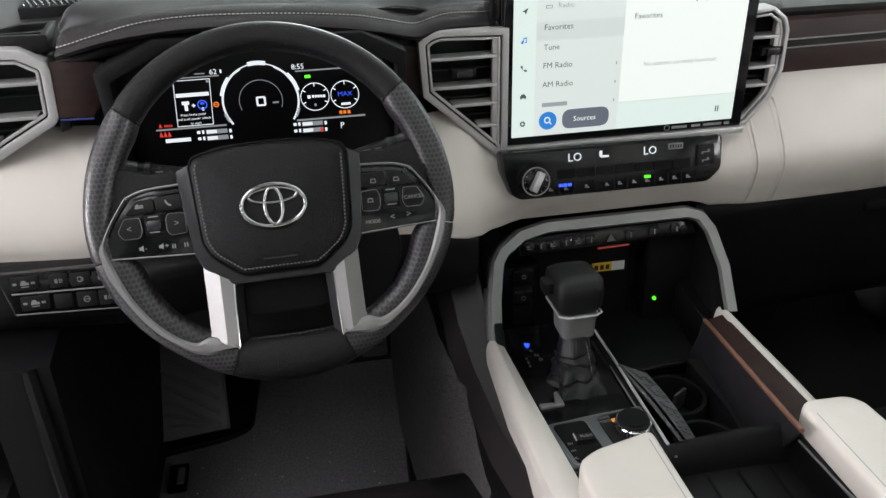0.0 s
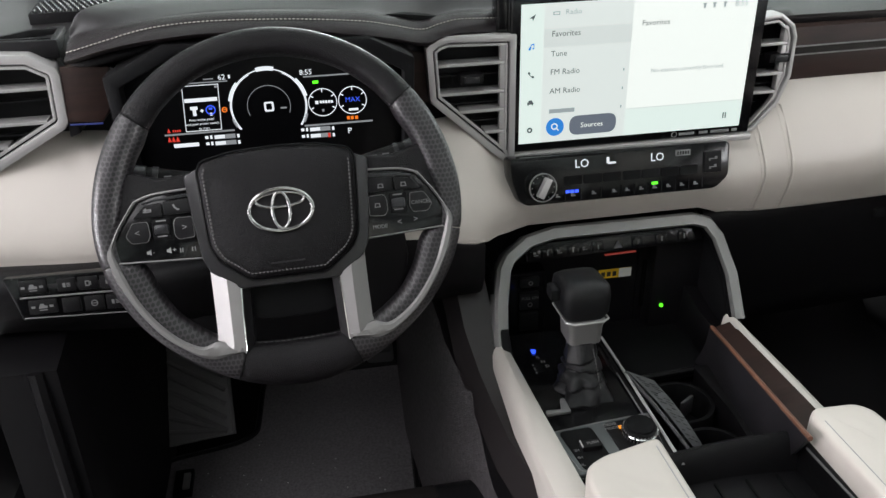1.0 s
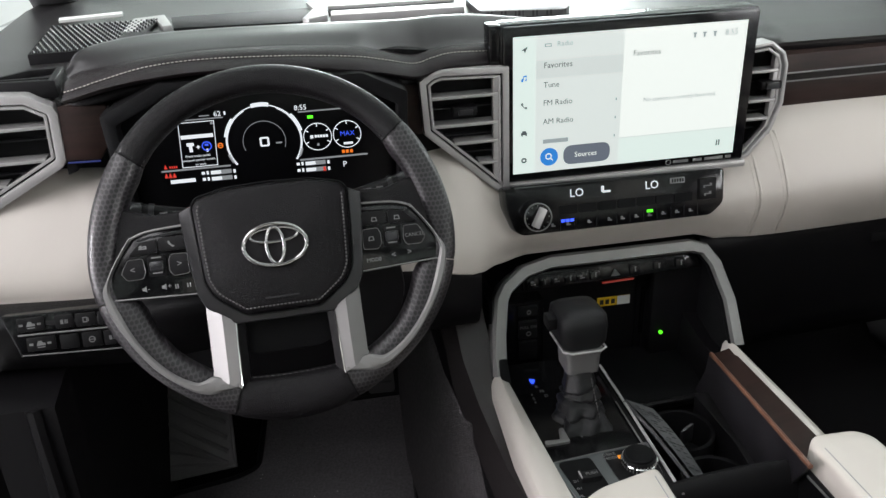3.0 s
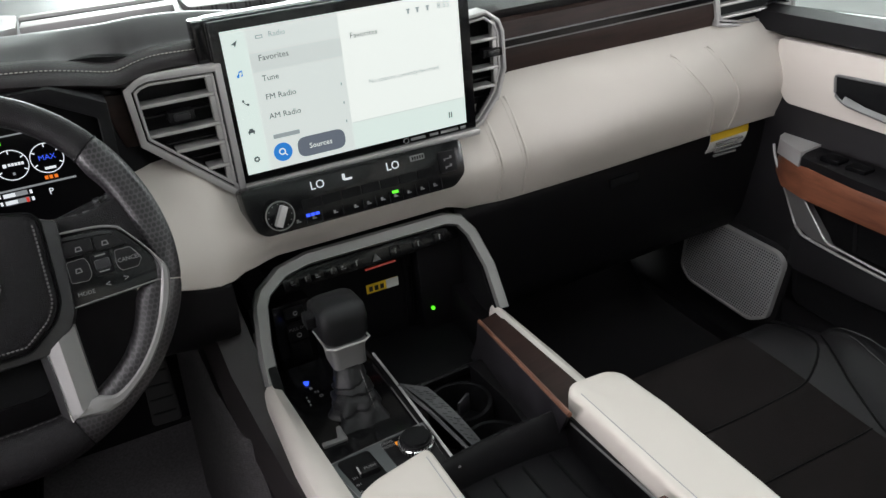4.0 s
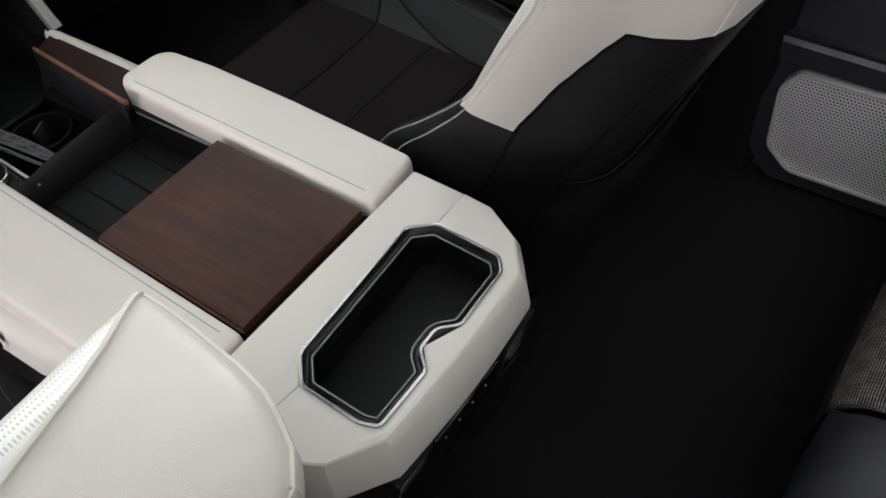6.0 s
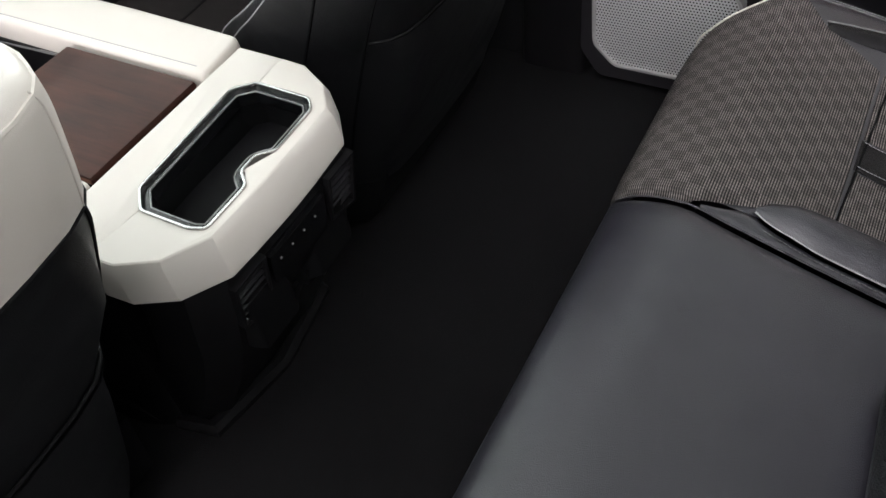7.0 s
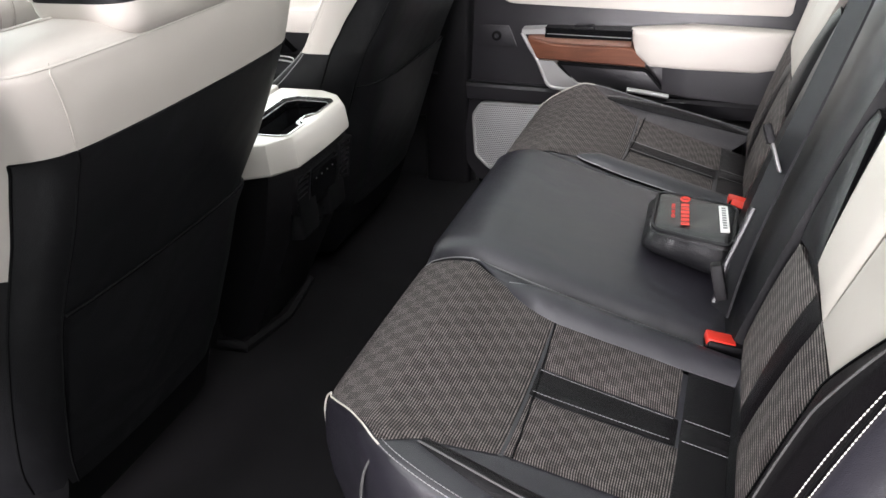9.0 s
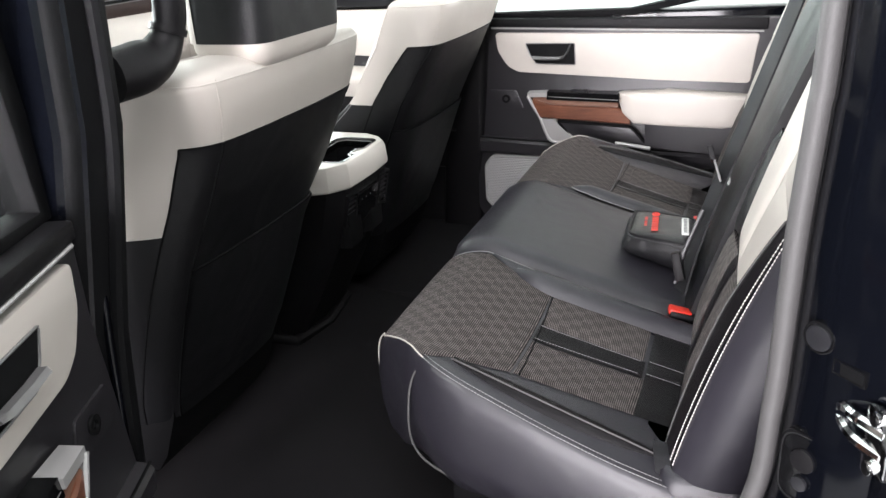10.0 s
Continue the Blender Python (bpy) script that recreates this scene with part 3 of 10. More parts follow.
# flat dark deck under the windscreen
TOP = [
    (-0.82, [(0.56, 0.942), (0.545, 0.950), (0.60, 0.968), (0.80, 0.976), (1.16, 0.985), (1.16, 0.9), (0.62, 0.9)]),
    (-0.70, [(0.535, 0.944), (0.525, 0.952), (0.58, 0.968), (0.80, 0.976), (1.16, 0.985), (1.16, 0.9), (0.62, 0.9)]),
    (-0.655, [(0.525, 0.940), (0.515, 0.950), (0.57, 0.968), (0.80, 0.976), (1.16, 0.985), (1.16, 0.9), (0.60, 0.92)]),
    (-0.60, [(0.575, 0.940), (0.565, 0.950), (0.61, 0.968), (0.80, 0.977), (1.16, 0.985), (1.16, 0.9), (0.62, 0.92)]),
    (-0.13, [(0.600, 0.940), (0.590, 0.950), (0.63, 0.966), (0.80, 0.977), (1.16, 0.985), (1.16, 0.9), (0.64, 0.92)]),
    (0.20, [(0.590, 0.925), (0.582, 0.935), (0.62, 0.955), (0.70, 0.965), (1.16, 0.985), (1.16, 0.85), (0.66, 0.88)]),
    (0.28, [(0.605, 0.922), (0.598, 0.930), (0.64, 0.942), (0.72, 0.952), (1.16, 0.985), (1.16, 0.8), (0.67, 0.86)]),
    (0.82, [(0.620, 0.915), (0.612, 0.922), (0.65, 0.934), (0.72, 0.945), (1.16, 0.98), (1.16, 0.8), (0.68, 0.84)]),
]
part("dash_top", sweep_x(smooth_x(TOP, 110), 2), DASH_TOP, dash, "dark grey padded dash top", 70)
# hood over the gauges: x, then y and z of the lower lip, the stitched line, the top of the roll and the crest
HOOD = [
    (-0.652, 0.478, 0.955, 0.490, 0.965, 0.512, 0.972, 0.535, 0.984),
    (-0.640, 0.475, 0.958, 0.487, 0.968, 0.515, 0.978, 0.550, 0.998),
    (-0.604, 0.472, 0.967, 0.487, 0.977, 0.515, 0.984, 0.570, 1.003),
    (-0.560, 0.472, 0.973, 0.488, 0.986, 0.516, 0.990, 0.580, 1.005),
    (-0.500, 0.474, 0.976, 0.490, 0.989, 0.518, 0.993, 0.585, 1.005),
    (-0.414, 0.478, 0.973, 0.490, 0.986, 0.520, 0.991, 0.583, 1.004),
    (-0.337, 0.483, 0.962, 0.497, 0.978, 0.525, 0.984, 0.585, 1.002),
    (-0.300, 0.495, 0.953, 0.508, 0.969, 0.535, 0.974, 0.590, 1.000),
    (-0.264, 0.508, 0.943, 0.522, 0.959, 0.548, 0.966, 0.600, 0.998),
    (-0.240, 0.515, 0.946, 0.528, 0.963, 0.553, 0.967, 0.605, 0.998),
    (-0.215, 0.520, 0.949, 0.532, 0.966, 0.558, 0.970, 0.610, 0.998),
    (-0.165, 0.530, 0.946, 0.540, 0.963, 0.565, 0.968, 0.615, 0.995),
    (-0.100, 0.550, 0.942, 0.560, 0.958, 0.580, 0.963, 0.620, 0.986),
]
roll_rings, hood_rings, thread_line, lip_line = [], [], [], []
for x, ly, lz, sy, szz, ry, rz, cy, cz in spline(HOOD, 97):
    roll_rings.append([(x, ly + 0.050, lz - 0.006), (x, ly + 0.008, lz - 0.002), (x, ly, lz), (x, ly - 0.003, lz + 0.004), (x, (ly + sy) / 2 - 0.006, (lz + szz) / 2 + 0.001),
                       (x, sy - 0.002, szz - 0.0015), (x, sy, szz - 0.0012), (x, sy + 0.002, szz + 0.0012), (x, (sy + ry) / 2, (szz + rz) / 2 + 0.003), (x, ry - 0.003, rz + 0.0012), (x, ry, rz - 0.001), (x, ry + 0.02, rz - 0.04)])
    crown = spline([(ry - 0.001, rz + 0.0002), (ry + 0.006, rz + 0.003), ((ry + cy) / 2 - 0.004, (rz + cz) / 2 + 0.0035), (cy - 0.012, cz - 0.0005), (cy, cz), (cy + 0.014, cz - 0.004), (cy + 0.026, 0.972)], 25)
    hood_rings.append([(x, y, z) for y, z in crown] + [(x, cy + 0.026, 0.955), (x, ry + 0.005, rz - 0.03)])
    thread_line.append((x, sy - 0.0005, szz + 0.0004))
    lip_line.append((x, ly + 0.030, lz - 0.010))
part("brow_roll", skin(roll_rings), BROW, dash, "dark brown leather roll over the gauges", 50)
part("hood_top", skin(hood_rings), DASH_TOP, dash, "smooth dark grey hood above the gauges", 60)
part("stitching", stitches(thread_line, 0.0030, 0.0016, 0.00045), CREAM_THREAD, dash, "white thread")
part("brow_lip", tube([p for p in lip_line if p[0] < -0.20], 0.007, 10), PLASTIC, dash)

# black carrier behind vents, gauges and trim
CARRIER = [
    (-0.815, [(0.56, 0.95), (0.55, 0.86), (0.70, 0.86), (0.70, 0.95)]),
    (-0.64, [(0.545, 0.96), (0.535, 0.80), (0.70, 0.80), (0.70, 0.96)]),
    (-0.62, [(0.535, 0.99), (0.52, 0.76), (0.70, 0.76), (0.70, 0.99)]),
    (-0.28, [(0.535, 0.975), (0.52, 0.76), (0.70, 0.76), (0.70, 0.975)]),
    (-0.20, [(0.560, 0.96), (0.545, 0.80), (0.70, 0.80), (0.70, 0.96)]),
    (0.20, [(0.590, 0.93), (0.57, 0.80), (0.70, 0.80), (0.70, 0.93)]),
    (0.30, [(0.612, 0.915), (0.604, 0.82), (0.70, 0.82), (0.70, 0.915)]),
    (0.82, [(0.628, 0.89), (0.620, 0.81), (0.70, 0.81), (0.70, 0.89)]),
]
part("carrier", sweep_x(CARRIER, 1), DEEP, dash)

# wood inlays
part("wood_inlay", slab([(-0.665, 0.949), (-0.6135, 0.946), (-0.6165, 0.906), (-0.632, 0.884), (-0.672, 0.886)], "xz", 0.497, 0.56, 0.003), WALNUT_X, dash, "dark wood inlay")
part("inlay_edge", slab([(-0.6125, 0.946), (-0.6085, 0.945), (-0.6115, 0.905), (-0.6155, 0.906)], "xz", 0.494, 0.53, 0.001), PLASTIC, dash)
part("wood_inlay", slab([(-0.288, 0.935), (-0.257, 0.931), (-0.252, 0.868), (-0.272, 0.870)], "xz", 0.527, 0.56, 0.004), WALNUT_X, dash, "dark wood inlay")
part("hood_cheek", slab(rounded([(-0.300, 0.945), (-0.288, 0.947), (-0.285, 0.860), (-0.300, 0.850)], 0.004, 2), "xz", 0.500, 0.54, 0.002), PLASTIC, dash, "dark cheek beside the gauges")
rings = []
for k in range(25):
    x = 0.262 + 0.425 * k / 24
    y = 0.598 + 0.017 * k / 24
    d = -0.002 * k / 24
    rings.append([(x, y + 0.004, 0.917 + d), (x, y, 0.912 + d), (x, y - 0.003, 0.880 + d), (x, y - 0.004, 0.850 + d), (x, y + 0.003, 0.834 + d), (x, y + 0.03, 0.834 + d), (x, y + 0.03, 0.917 + d)])
part("wood_inlay", skin(rings), WALNUT_X, dash, "long dark wood inlay", 30)
part("gloss_channel", skin([[(0.262 + 0.425 * k / 10, 0.5925 + 0.017 * k / 10, 0.8865), (0.262 + 0.425 * k / 10, 0.5925 + 0.017 * k / 10, 0.8765), (0.262 + 0.425 * k / 10, 0.600 + 0.017 * k / 10, 0.8765), (0.262 + 0.425 * k / 10, 0.600 + 0.017 * k / 10, 0.8865)] for k in range(11)]), GLOSS, dash, "gloss black channel in the wood", 30)
for dz, r in ((0.8872, 0.0013), (0.8755, 0.0011)):
    part("bright_strip", tube([(0.262 + 0.425 * k / 10, 0.592 + 0.017 * k / 10, dz - 0.001 * k / 10) for k in range(11)], r, 6), PEWTER, dash)
part("light_strip", tube([(-0.668 + 0.035 * k / 4, 0.4985, 0.8835 - 0.001 * k / 4) for k in range(5)], 0.0012, 6), FOOT_BLUE, dash, "dim blue light line under the wood")


def vent(outline, y, depth, zs, frame_w, mat, tab=None, post=None):
    """A framed air outlet: outer frame, a thin second frame set in, slats, a bright post at one end, dark duct and a tab."""
    inner = inset(outline, frame_w)
    second = inset(outline, frame_w + 0.0022)
    core = inset(outline, frame_w + 0.0055)
    fr = part("vent_frame", ring_slab(outline, inner, "xz", y, y + depth, 0.004), mat, dash, "satin silver vent frame")
    part("frame_gap", ring_slab(inset(outline, frame_w * 0.8), core, "xz", y + 0.008, y + depth, 0), DEEP, fr)
    part("inner_frame", ring_slab(second, core, "xz", y + 0.003, y + 0.012, 0.001), mat, fr, "thin inner frame")
    part("duct", slab(inset(outline, frame_w * 0.6), "xz", y + depth * 0.9, y + depth + 0.02, 0), DEEP, fr)
    for z in zs:
        xs = []
        m = len(core)
        for i in range(m):
            (xa, za), (xb, zb) = core[i], core[(i + 1) % m]
            if (za - z) * (zb - z) < 0:
                xs.append(xa + (xb - xa) * (z - za) / (zb - za))
        if len(xs) >= 2:
            part("slat", box(min(xs), max(xs), y + 0.003, y + 0.026, z - 0.0021, z + 0.0021, 0.0012), SILVER, fr, "satin slat")
            part("rear_vane", box(min(xs), max(xs), y + 0.020, y + 0.028, z - 0.018, z - 0.0165, 0), SATIN_DARK, fr)
    if post:
        for za, zb in zip((max(p[1] for p in core),) + tuple(zs), tuple(zs) + (max(min(zs) - 0.026, min(p[1] for p in core)),)):
            part("slat_post", box(post[0], post[1], y + 0.004, y + 0.014, zb + 0.0024, za - 0.0024, 0.001), mat, fr, "bright upright between the slats")
    if tab:
        part("tab", box(tab[0] - 0.015, tab[0] + 0.015, y + 0.001, y + 0.02, tab[1] - 0.007, tab[1] + 0.005, 0.003), PLASTIC, fr)
        part("tab_face", box(tab[0] - 0.009, tab[0] + 0.009, y - 0.002, y + 0.004, tab[1] - 0.005, tab[1] + 0.003, 0.001), SATIN_DARK, fr)
    return fr


vent([(-0.2605, 0.938), (-0.247, 0.9475), (-0.234, 0.951), (-0.150, 0.948), (-0.150, 0.780), (-0.160, 0.783), (-0.257, 0.872)], 0.512, 0.03,
     (0.9150, 0.8795, 0.8560, 0.8275), 0.008, SILVER, (-0.205, 0.898), (-0.1695, -0.1595))
vent([(0.176, 0.942), (0.214, 0.946), (0.234, 0.931), (0.2405, 0.915), (0.2415, 0.862), (0.229, 0.825), (0.199, 0.789), (0.176, 0.780)], 0.540, 0.03,
     (0.906, 0.866, 0.841), 0.006, SILVER, (0.221, 0.888), (0.2225, 0.2290))
vent([(-0.815, 0.970), (-0.695, 0.964), (-0.669, 0.949), (-0.6655, 0.940), (-0.6690, 0.887), (-0.6745, 0.879), (-0.757, 0.834), (-0.815, 0.820)], 0.496, 0.03,
     (0.926, 0.888, 0.862), 0.0105, SILVER, (-0.775, 0.905))
vent([(0.676, 0.912), (0.845, 0.890), (0.870, 0.870), (0.874, 0.802), (0.862, 0.796), (0.690, 0.833)], 0.606, 0.03,
     (0.885, 0.866, 0.845, 0.828), 0.007, SILVER, (0.760, 0.875))
part("vent_backing", slab([(-0.666, 0.957), (-0.655, 0.945), (-0.660, 0.872), (-0.672, 0.868)], "xz", 0.500, 0.55, 0.002), PLASTIC, dash)

# slots, rails and speaker covers on the deck
part("top_slot", slab([(-0.582, 0.870), (-0.380, 0.885), (-0.372, 0.834), (-0.390, 0.745), (-0.566, 0.765)], "xy", 0.970, 0.9805, 0.001), DEEP, dash, "dark demister slot")
part("slot_end", slab([(-0.632, 0.850), (-0.590, 0.868), (-0.568, 0.768), (-0.580, 0.762), (-0.602, 0.842), (-0.612, 0.838), (-0.618, 0.740), (-0.630, 0.738)], "xy", 0.970, 0.985, 0.002), SILVER, dash, "satin end of the demister slot")
part("slot_end", slab([(-0.379, 0.900), (-0.350, 0.862), (-0.352, 0.762), (-0.379, 0.735), (-0.388, 0.745), (-0.370, 0.832)], "xy", 0.970, 0.985, 0.002), SILVER, dash, "satin end of the demister slot")
for y0, y1 in ((0.838, 0.856), (0.752, 0.794)):
    part("top_rail", slab([(-0.348, y0), (-0.155, y0 - 0.006), (-0.150, y1 - 0.008), (-0.345, y1)], "xy", 0.970, 0.985, 0.002), SILVER, dash, "satin rail on the dash top")
part("rail_gap", slab([(-0.348, 0.794), (-0.155, 0.788), (-0.152, 0.830), (-0.348, 0.838)], "xy", 0.970, 0.9805, 0.001), DEEP, dash)
mesh_plate = part("top_speaker", slab([(-0.722, 0.628), (-0.647, 0.632), (-0.613, 0.680), (-0.602, 0.755), (-0.590, 0.85), (-0.745, 0.82)], "xy", 0.960, 0.983, 0.002), DEEP, dash, "black speaker cover with bead rows")
bm = mesh()
for j in range(15):
    y = 0.636 + 0.0135 * j
    xa, xb = -0.722 - 0.012 * (y - 0.63) / 0.1, min(-0.650 + 0.8 * max(0, y - 0.632), -0.613 + 0.15 * max(0, y - 0.68))
    nx = int((xb - xa) / 0.0072)
    for i in range(nx):
        px = xa + 0.006 + 0.0072 * i + (0.0036 if j % 2 else 0)
        rings = [[(px + r * math.cos(q), y + r * 1.3 * math.sin(q), z) for q in [math.tau * k / 6 for k in range(6)]] for r, z in ((0.0024, 0.982), (0.0019, 0.9855), (0.0008, 0.9865))]
        skin(rings, True, True, bm)
part("bead_sheet", bm, SATIN_DARK, mesh_plate, "rows of small black beads")
part("top_speaker", slab(rounded([(-0.145, 0.69), (-0.03, 0.66), (-0.01, 0.70), (-0.04, 0.80), (-0.140, 0.82)], 0.015), "xy", 0.965, 0.986, 0.002), TOP_GRILLE, dash, "dark speaker cover behind the screen")
ss = part("side_slot", ring_slab([(-0.760, 0.520), (-0.712, 0.582), (-0.672, 0.588), (-0.664, 0.510)], [(-0.748, 0.526), (-0.708, 0.573), (-0.679, 0.578), (-0.673, 0.518)], "xy", 0.955, 0.975, 0.002), PLASTIC, dash, "black frame of the side demister")
part("slot_floor", slab([(-0.748, 0.526), (-0.708, 0.573), (-0.679, 0.578), (-0.673, 0.518)], "xy", 0.955, 0.964, 0), DEEP, ss)
part("slot_vane", slab([(-0.735, 0.538), (-0.676, 0.536), (-0.676, 0.541), (-0.732, 0.543)], "xy", 0.960, 0.973, 0.001), PLASTIC, ss)
lone("dash_plate", slab([(-0.735, 0.845), (-0.650, 0.870), (-0.655, 0.895), (-0.740, 0.870)], "xy", 0.986, 0.990, 0.0005), PAPER, "small pale number strip lying under the windscreen", "plate")

# ---- centre screen ----
tablet = thing("centre_screen", "large lit touch screen showing a radio menu", "screen", (0, 0.56, 0.79))
part("back_shell", box(-0.159, 0.178, 0.522, 0.556, 0.792, 0.997, 0.006), GLOSS, tablet, "gloss black screen shell")
part("shell_ear", box(-0.172, -0.157, 0.523, 0.552, 0.944, 0.996, 0.003), GLOSS, tablet)
part("bezel", box(-0.1565, 0.1755, 0.5165, 0.530, 0.7965, 0.9940, 0.003), GLOSS, tablet, "black glass front")
part("lower_rim", box(-0.160, 0.179, 0.512, 0.54, 0.7865, 0.7960, 0.003), SILVER, tablet, "satin strip under the screen")
SX0, SX1, SZ0, SZ1 = -0.1440, 0.1600, 0.8075, 0.9815
SW, SH = SX1 - SX0, SZ1 - SZ0


def sx(u):
    return SX0 + SW * u


def sz(v):
    return SZ1 - SH * v


def on_screen(name, u0, u1, v0, v1, mat, lift=0, round_by=0.0, label=""):
    poly = [(sx(u0), sz(v1)), (sx(u1), sz(v1)), (sx(u1), sz(v0)), (sx(u0), sz(v0))]
    if round_by:
        poly = rounded(poly, round_by, 5)
    y = 0.5163 - 0.0003 * lift
    return part(name, slab(poly, "xz", y, 0.5168, 0), mat, tablet, label, 0)


def screen_text(text, u, v, size, mat, lift=3, parent=tablet):
    m = pose(sx(u), 0.5163 - 0.0003 * lift, sz(v), 90, 0, 0)
    return part("menu_text", words(text, size, m, None, 0.00005), mat, parent, "", 0)


on_screen("display", 0, 1, 0, 1, SCREEN_WHITE, 0, label="glowing white display")
on_screen("icon_strip", 0, 0.093, 0, 1, SCREEN_SIDE, 1)
on_screen("menu_panel", 0.094, 0.465, 0, 1, SCREEN_GREY, 1)
on_screen("chosen_item", 0.094, 0.465, 0.172, 0.302, SCREEN_ROW, 2)
for text, v in (("Favorites", 0.228), ("Tune", 0.367), ("FM Radio", 0.497), ("AM Radio", 0.635)):
    screen_text(text, 0.126, v, 0.0100, UI_INK)
on_screen("menu_bar", 0.128, 0.238, 0.752, 0.782, UI_PALE, 3)
screen_text("Radio", 0.180, 0.081, 0.0090, UI_PALE)
on_screen("radio_icon", 0.130, 0.158, 0.058, 0.082, UI_PALE, 3)
on_screen("radio_icon", 0.134, 0.154, 0.064, 0.076, SCREEN_GREY, 4)
screen_text("Favorites", 0.504, 0.193, 0.0100, UI_INK)
screen_text("No stations currently favorited.", 0.562, 0.535, 0.0078, UI_PALE)
screen_text("8:55", 0.900, 0.097, 0.0105, UI_PALE)
for u in (0.765, 0.807, 0.853):
    on_screen("status_icon", u, u + 0.008, 0.062, 0.098, UI_PALE, 3)
    on_screen("status_icon", u - 0.004, u + 0.012, 0.062, 0.072, UI_PALE, 3)
on_screen("player_bar", 0.466, 1.0, 0.798, 1.0, SCREEN_SIDE, 1)
on_screen("bar_line", 0.466, 1.0, 0.792, 0.798, SCREEN_ROW, 2)
on_screen("pause_mark", 0.915, 0.920, 0.885, 0.930, UI_INK, 3)
on_screen("pause_mark", 0.926, 0.931, 0.885, 0.930, UI_INK, 3)
for v in (0.485, 0.622, 0.760):
    on_screen("chevron", 0.440, 0.445, v, v + 0.02, UI_PALE, 3)
part("search_button", disc(sx(0.156), sz(0.888), 0.5152, 0.0118, 0.001, 40), UI_BLUE, tablet, "blue round search button", 0)
bm = ring_slab([(sx(0.153) + 0.0042 * math.cos(math.tau * i / 20), sz(0.883) + 0.0042 * math.sin(math.tau * i / 20)) for i in range(20)],
               [(sx(0.153) + 0.0030 * math.cos(math.tau * i / 20), sz(0.883) + 0.0030 * math.sin(math.tau * i / 20)) for i in range(20)], "xz", 0.5147, 0.5152, 0)
slab([(sx(0.153) + 0.0026, sz(0.883) - 0.0034), (sx(0.153) + 0.0034, sz(0.883) - 0.0026), (sx(0.153) + 0.0062, sz(0.883) - 0.0054), (sx(0.153) + 0.0054, sz(0.883) - 0.0062)], "xz", 0.5147, 0.5152, 0, bm)
part("search_mark", bm, SCREEN_WHITE, tablet, "", 0)
on_screen("sources_button", 0.219, 0.426, 0.815, 0.962, UI_SLATE, 3, 0.012, "slate grey pill button")
screen_text("Sources", 0.267, 0.906, 0.0095, SCREEN_WHITE, 5)


def icon(name, polys, v, mat):
    """A small flat sign on the icon strip, from outlines in millimetres."""
    bm = mesh()
    for poly in polys:
        slab([(sx(0.046) + a / 1000, sz(v) + b / 1000) for a, b in poly], "xz", 0.5153, 0.5158, 0, bm)
    return part(name, bm, mat, tablet, "", 0)


icon("arrow_sign", [[(-4, -0.5), (4, 4), (0.5, -4), (-0.5, -0.8)]], 0.091, UI_INK)
icon("note_sign", [[(-4, -4), (-1.5, -4), (-1.5, 3), (3, 4), (3, -3), (0.8, -3), (0.8, -1.5), (2.2, -1.5), (2.2, 2.2), (-0.7, 1.6), (-0.7, -1.8), (-4, -1.8)]], 0.29, UI_BLUE)
icon("phone_sign", [[(-4, 3.5), (-2, 4), (-1, 1.5), (-2, 0.7), (0.7, -2), (1.5, -1), (4, -2), (3.5, -4), (1.5, -4), (-4, 1.5)]], 0.488, UI_INK)
icon("car_sign", [[(-4, -2), (-4, 0.5), (-3, 0.8), (-2, 3.2), (2, 3.2), (3, 0.8), (4, 0.5), (4, -2)], [(-3.4, -3.4), (-3.4, -2), (-2, -2), (-2, -3.4)], [(2, -3.4), (2, -2), (3.4, -2), (3.4, -3.4)]], 0.692, UI_INK)
n = 16
part("gear_sign", ring_slab([(sx(0.046) + (0.0040 if i % 2 else 0.0033) * math.cos(math.tau * i / n), sz(0.898) + (0.0040 if i % 2 else 0.0033) * math.sin(math.tau * i / n)) for i in range(n)],
                            [(sx(0.046) + 0.0016 * math.cos(math.tau * i / n), sz(0.898) + 0.0016 * math.sin(math.tau * i / n)) for i in range(n)], "xz", 0.5153, 0.5158, 0), UI_INK, tablet, "", 0)
part("badge_ring", ring_slab([(sx(0.700) + 0.0040 * math.cos(math.tau * i / 18), 0.8022 + 0.0040 * math.sin(math.tau * i / 18)) for i in range(18)], [(sx(0.700) + 0.0031 * math.cos(math.tau * i / 18), 0.8022 + 0.0031 * math.sin(math.tau * i / 18)) for i in range(18)], "xz", 0.5155, 0.5168, 0), GREY_INK, tablet, "", 0)
for u, w in ((0.722, 0.070), (0.815, 0.040), (0.870, 0.085), (0.968, 0.025)):
    part("badge_bar", slab([(sx(u), 0.8005), (sx(u + w), 0.8005), (sx(u + w), 0.8040), (sx(u), 0.8040)], "xz", 0.5155, 0.5168, 0), GREY_INK, tablet, "", 0)

# ---- climate panel ----
climate = thing("climate_panel", "gloss black climate control panel with lit readouts", "control panel", (0, 0.5, 0.73))
T = pose(-0.017, 0.478, 0.760, -14, 1.6, 3.2)
face = rounded([(-0.149, 0.040), (-0.147, 0.012), (-0.138, -0.015), (-0.128, -0.0215), (0.136, -0.0215), (0.155, -0.006), (0.156, 0.040)], 0.007, 3)
part("panel_face", moved(slab(face, "xz", 0, 0.03, 0.002), T), GLOSS, climate, "gloss black panel")


def on_panel(name, x, z, w, h, mat, label="", lift=0.0012, r=0.0):
    poly = [(x - w / 2, z - h / 2), (x + w / 2, z - h / 2), (x + w / 2, z + h / 2), (x - w / 2, z + h / 2)]
    return part(name, moved(slab(rounded(poly, r) if r else poly, "xz", -lift, 0.001, 0), T), mat, climate, label, 0)


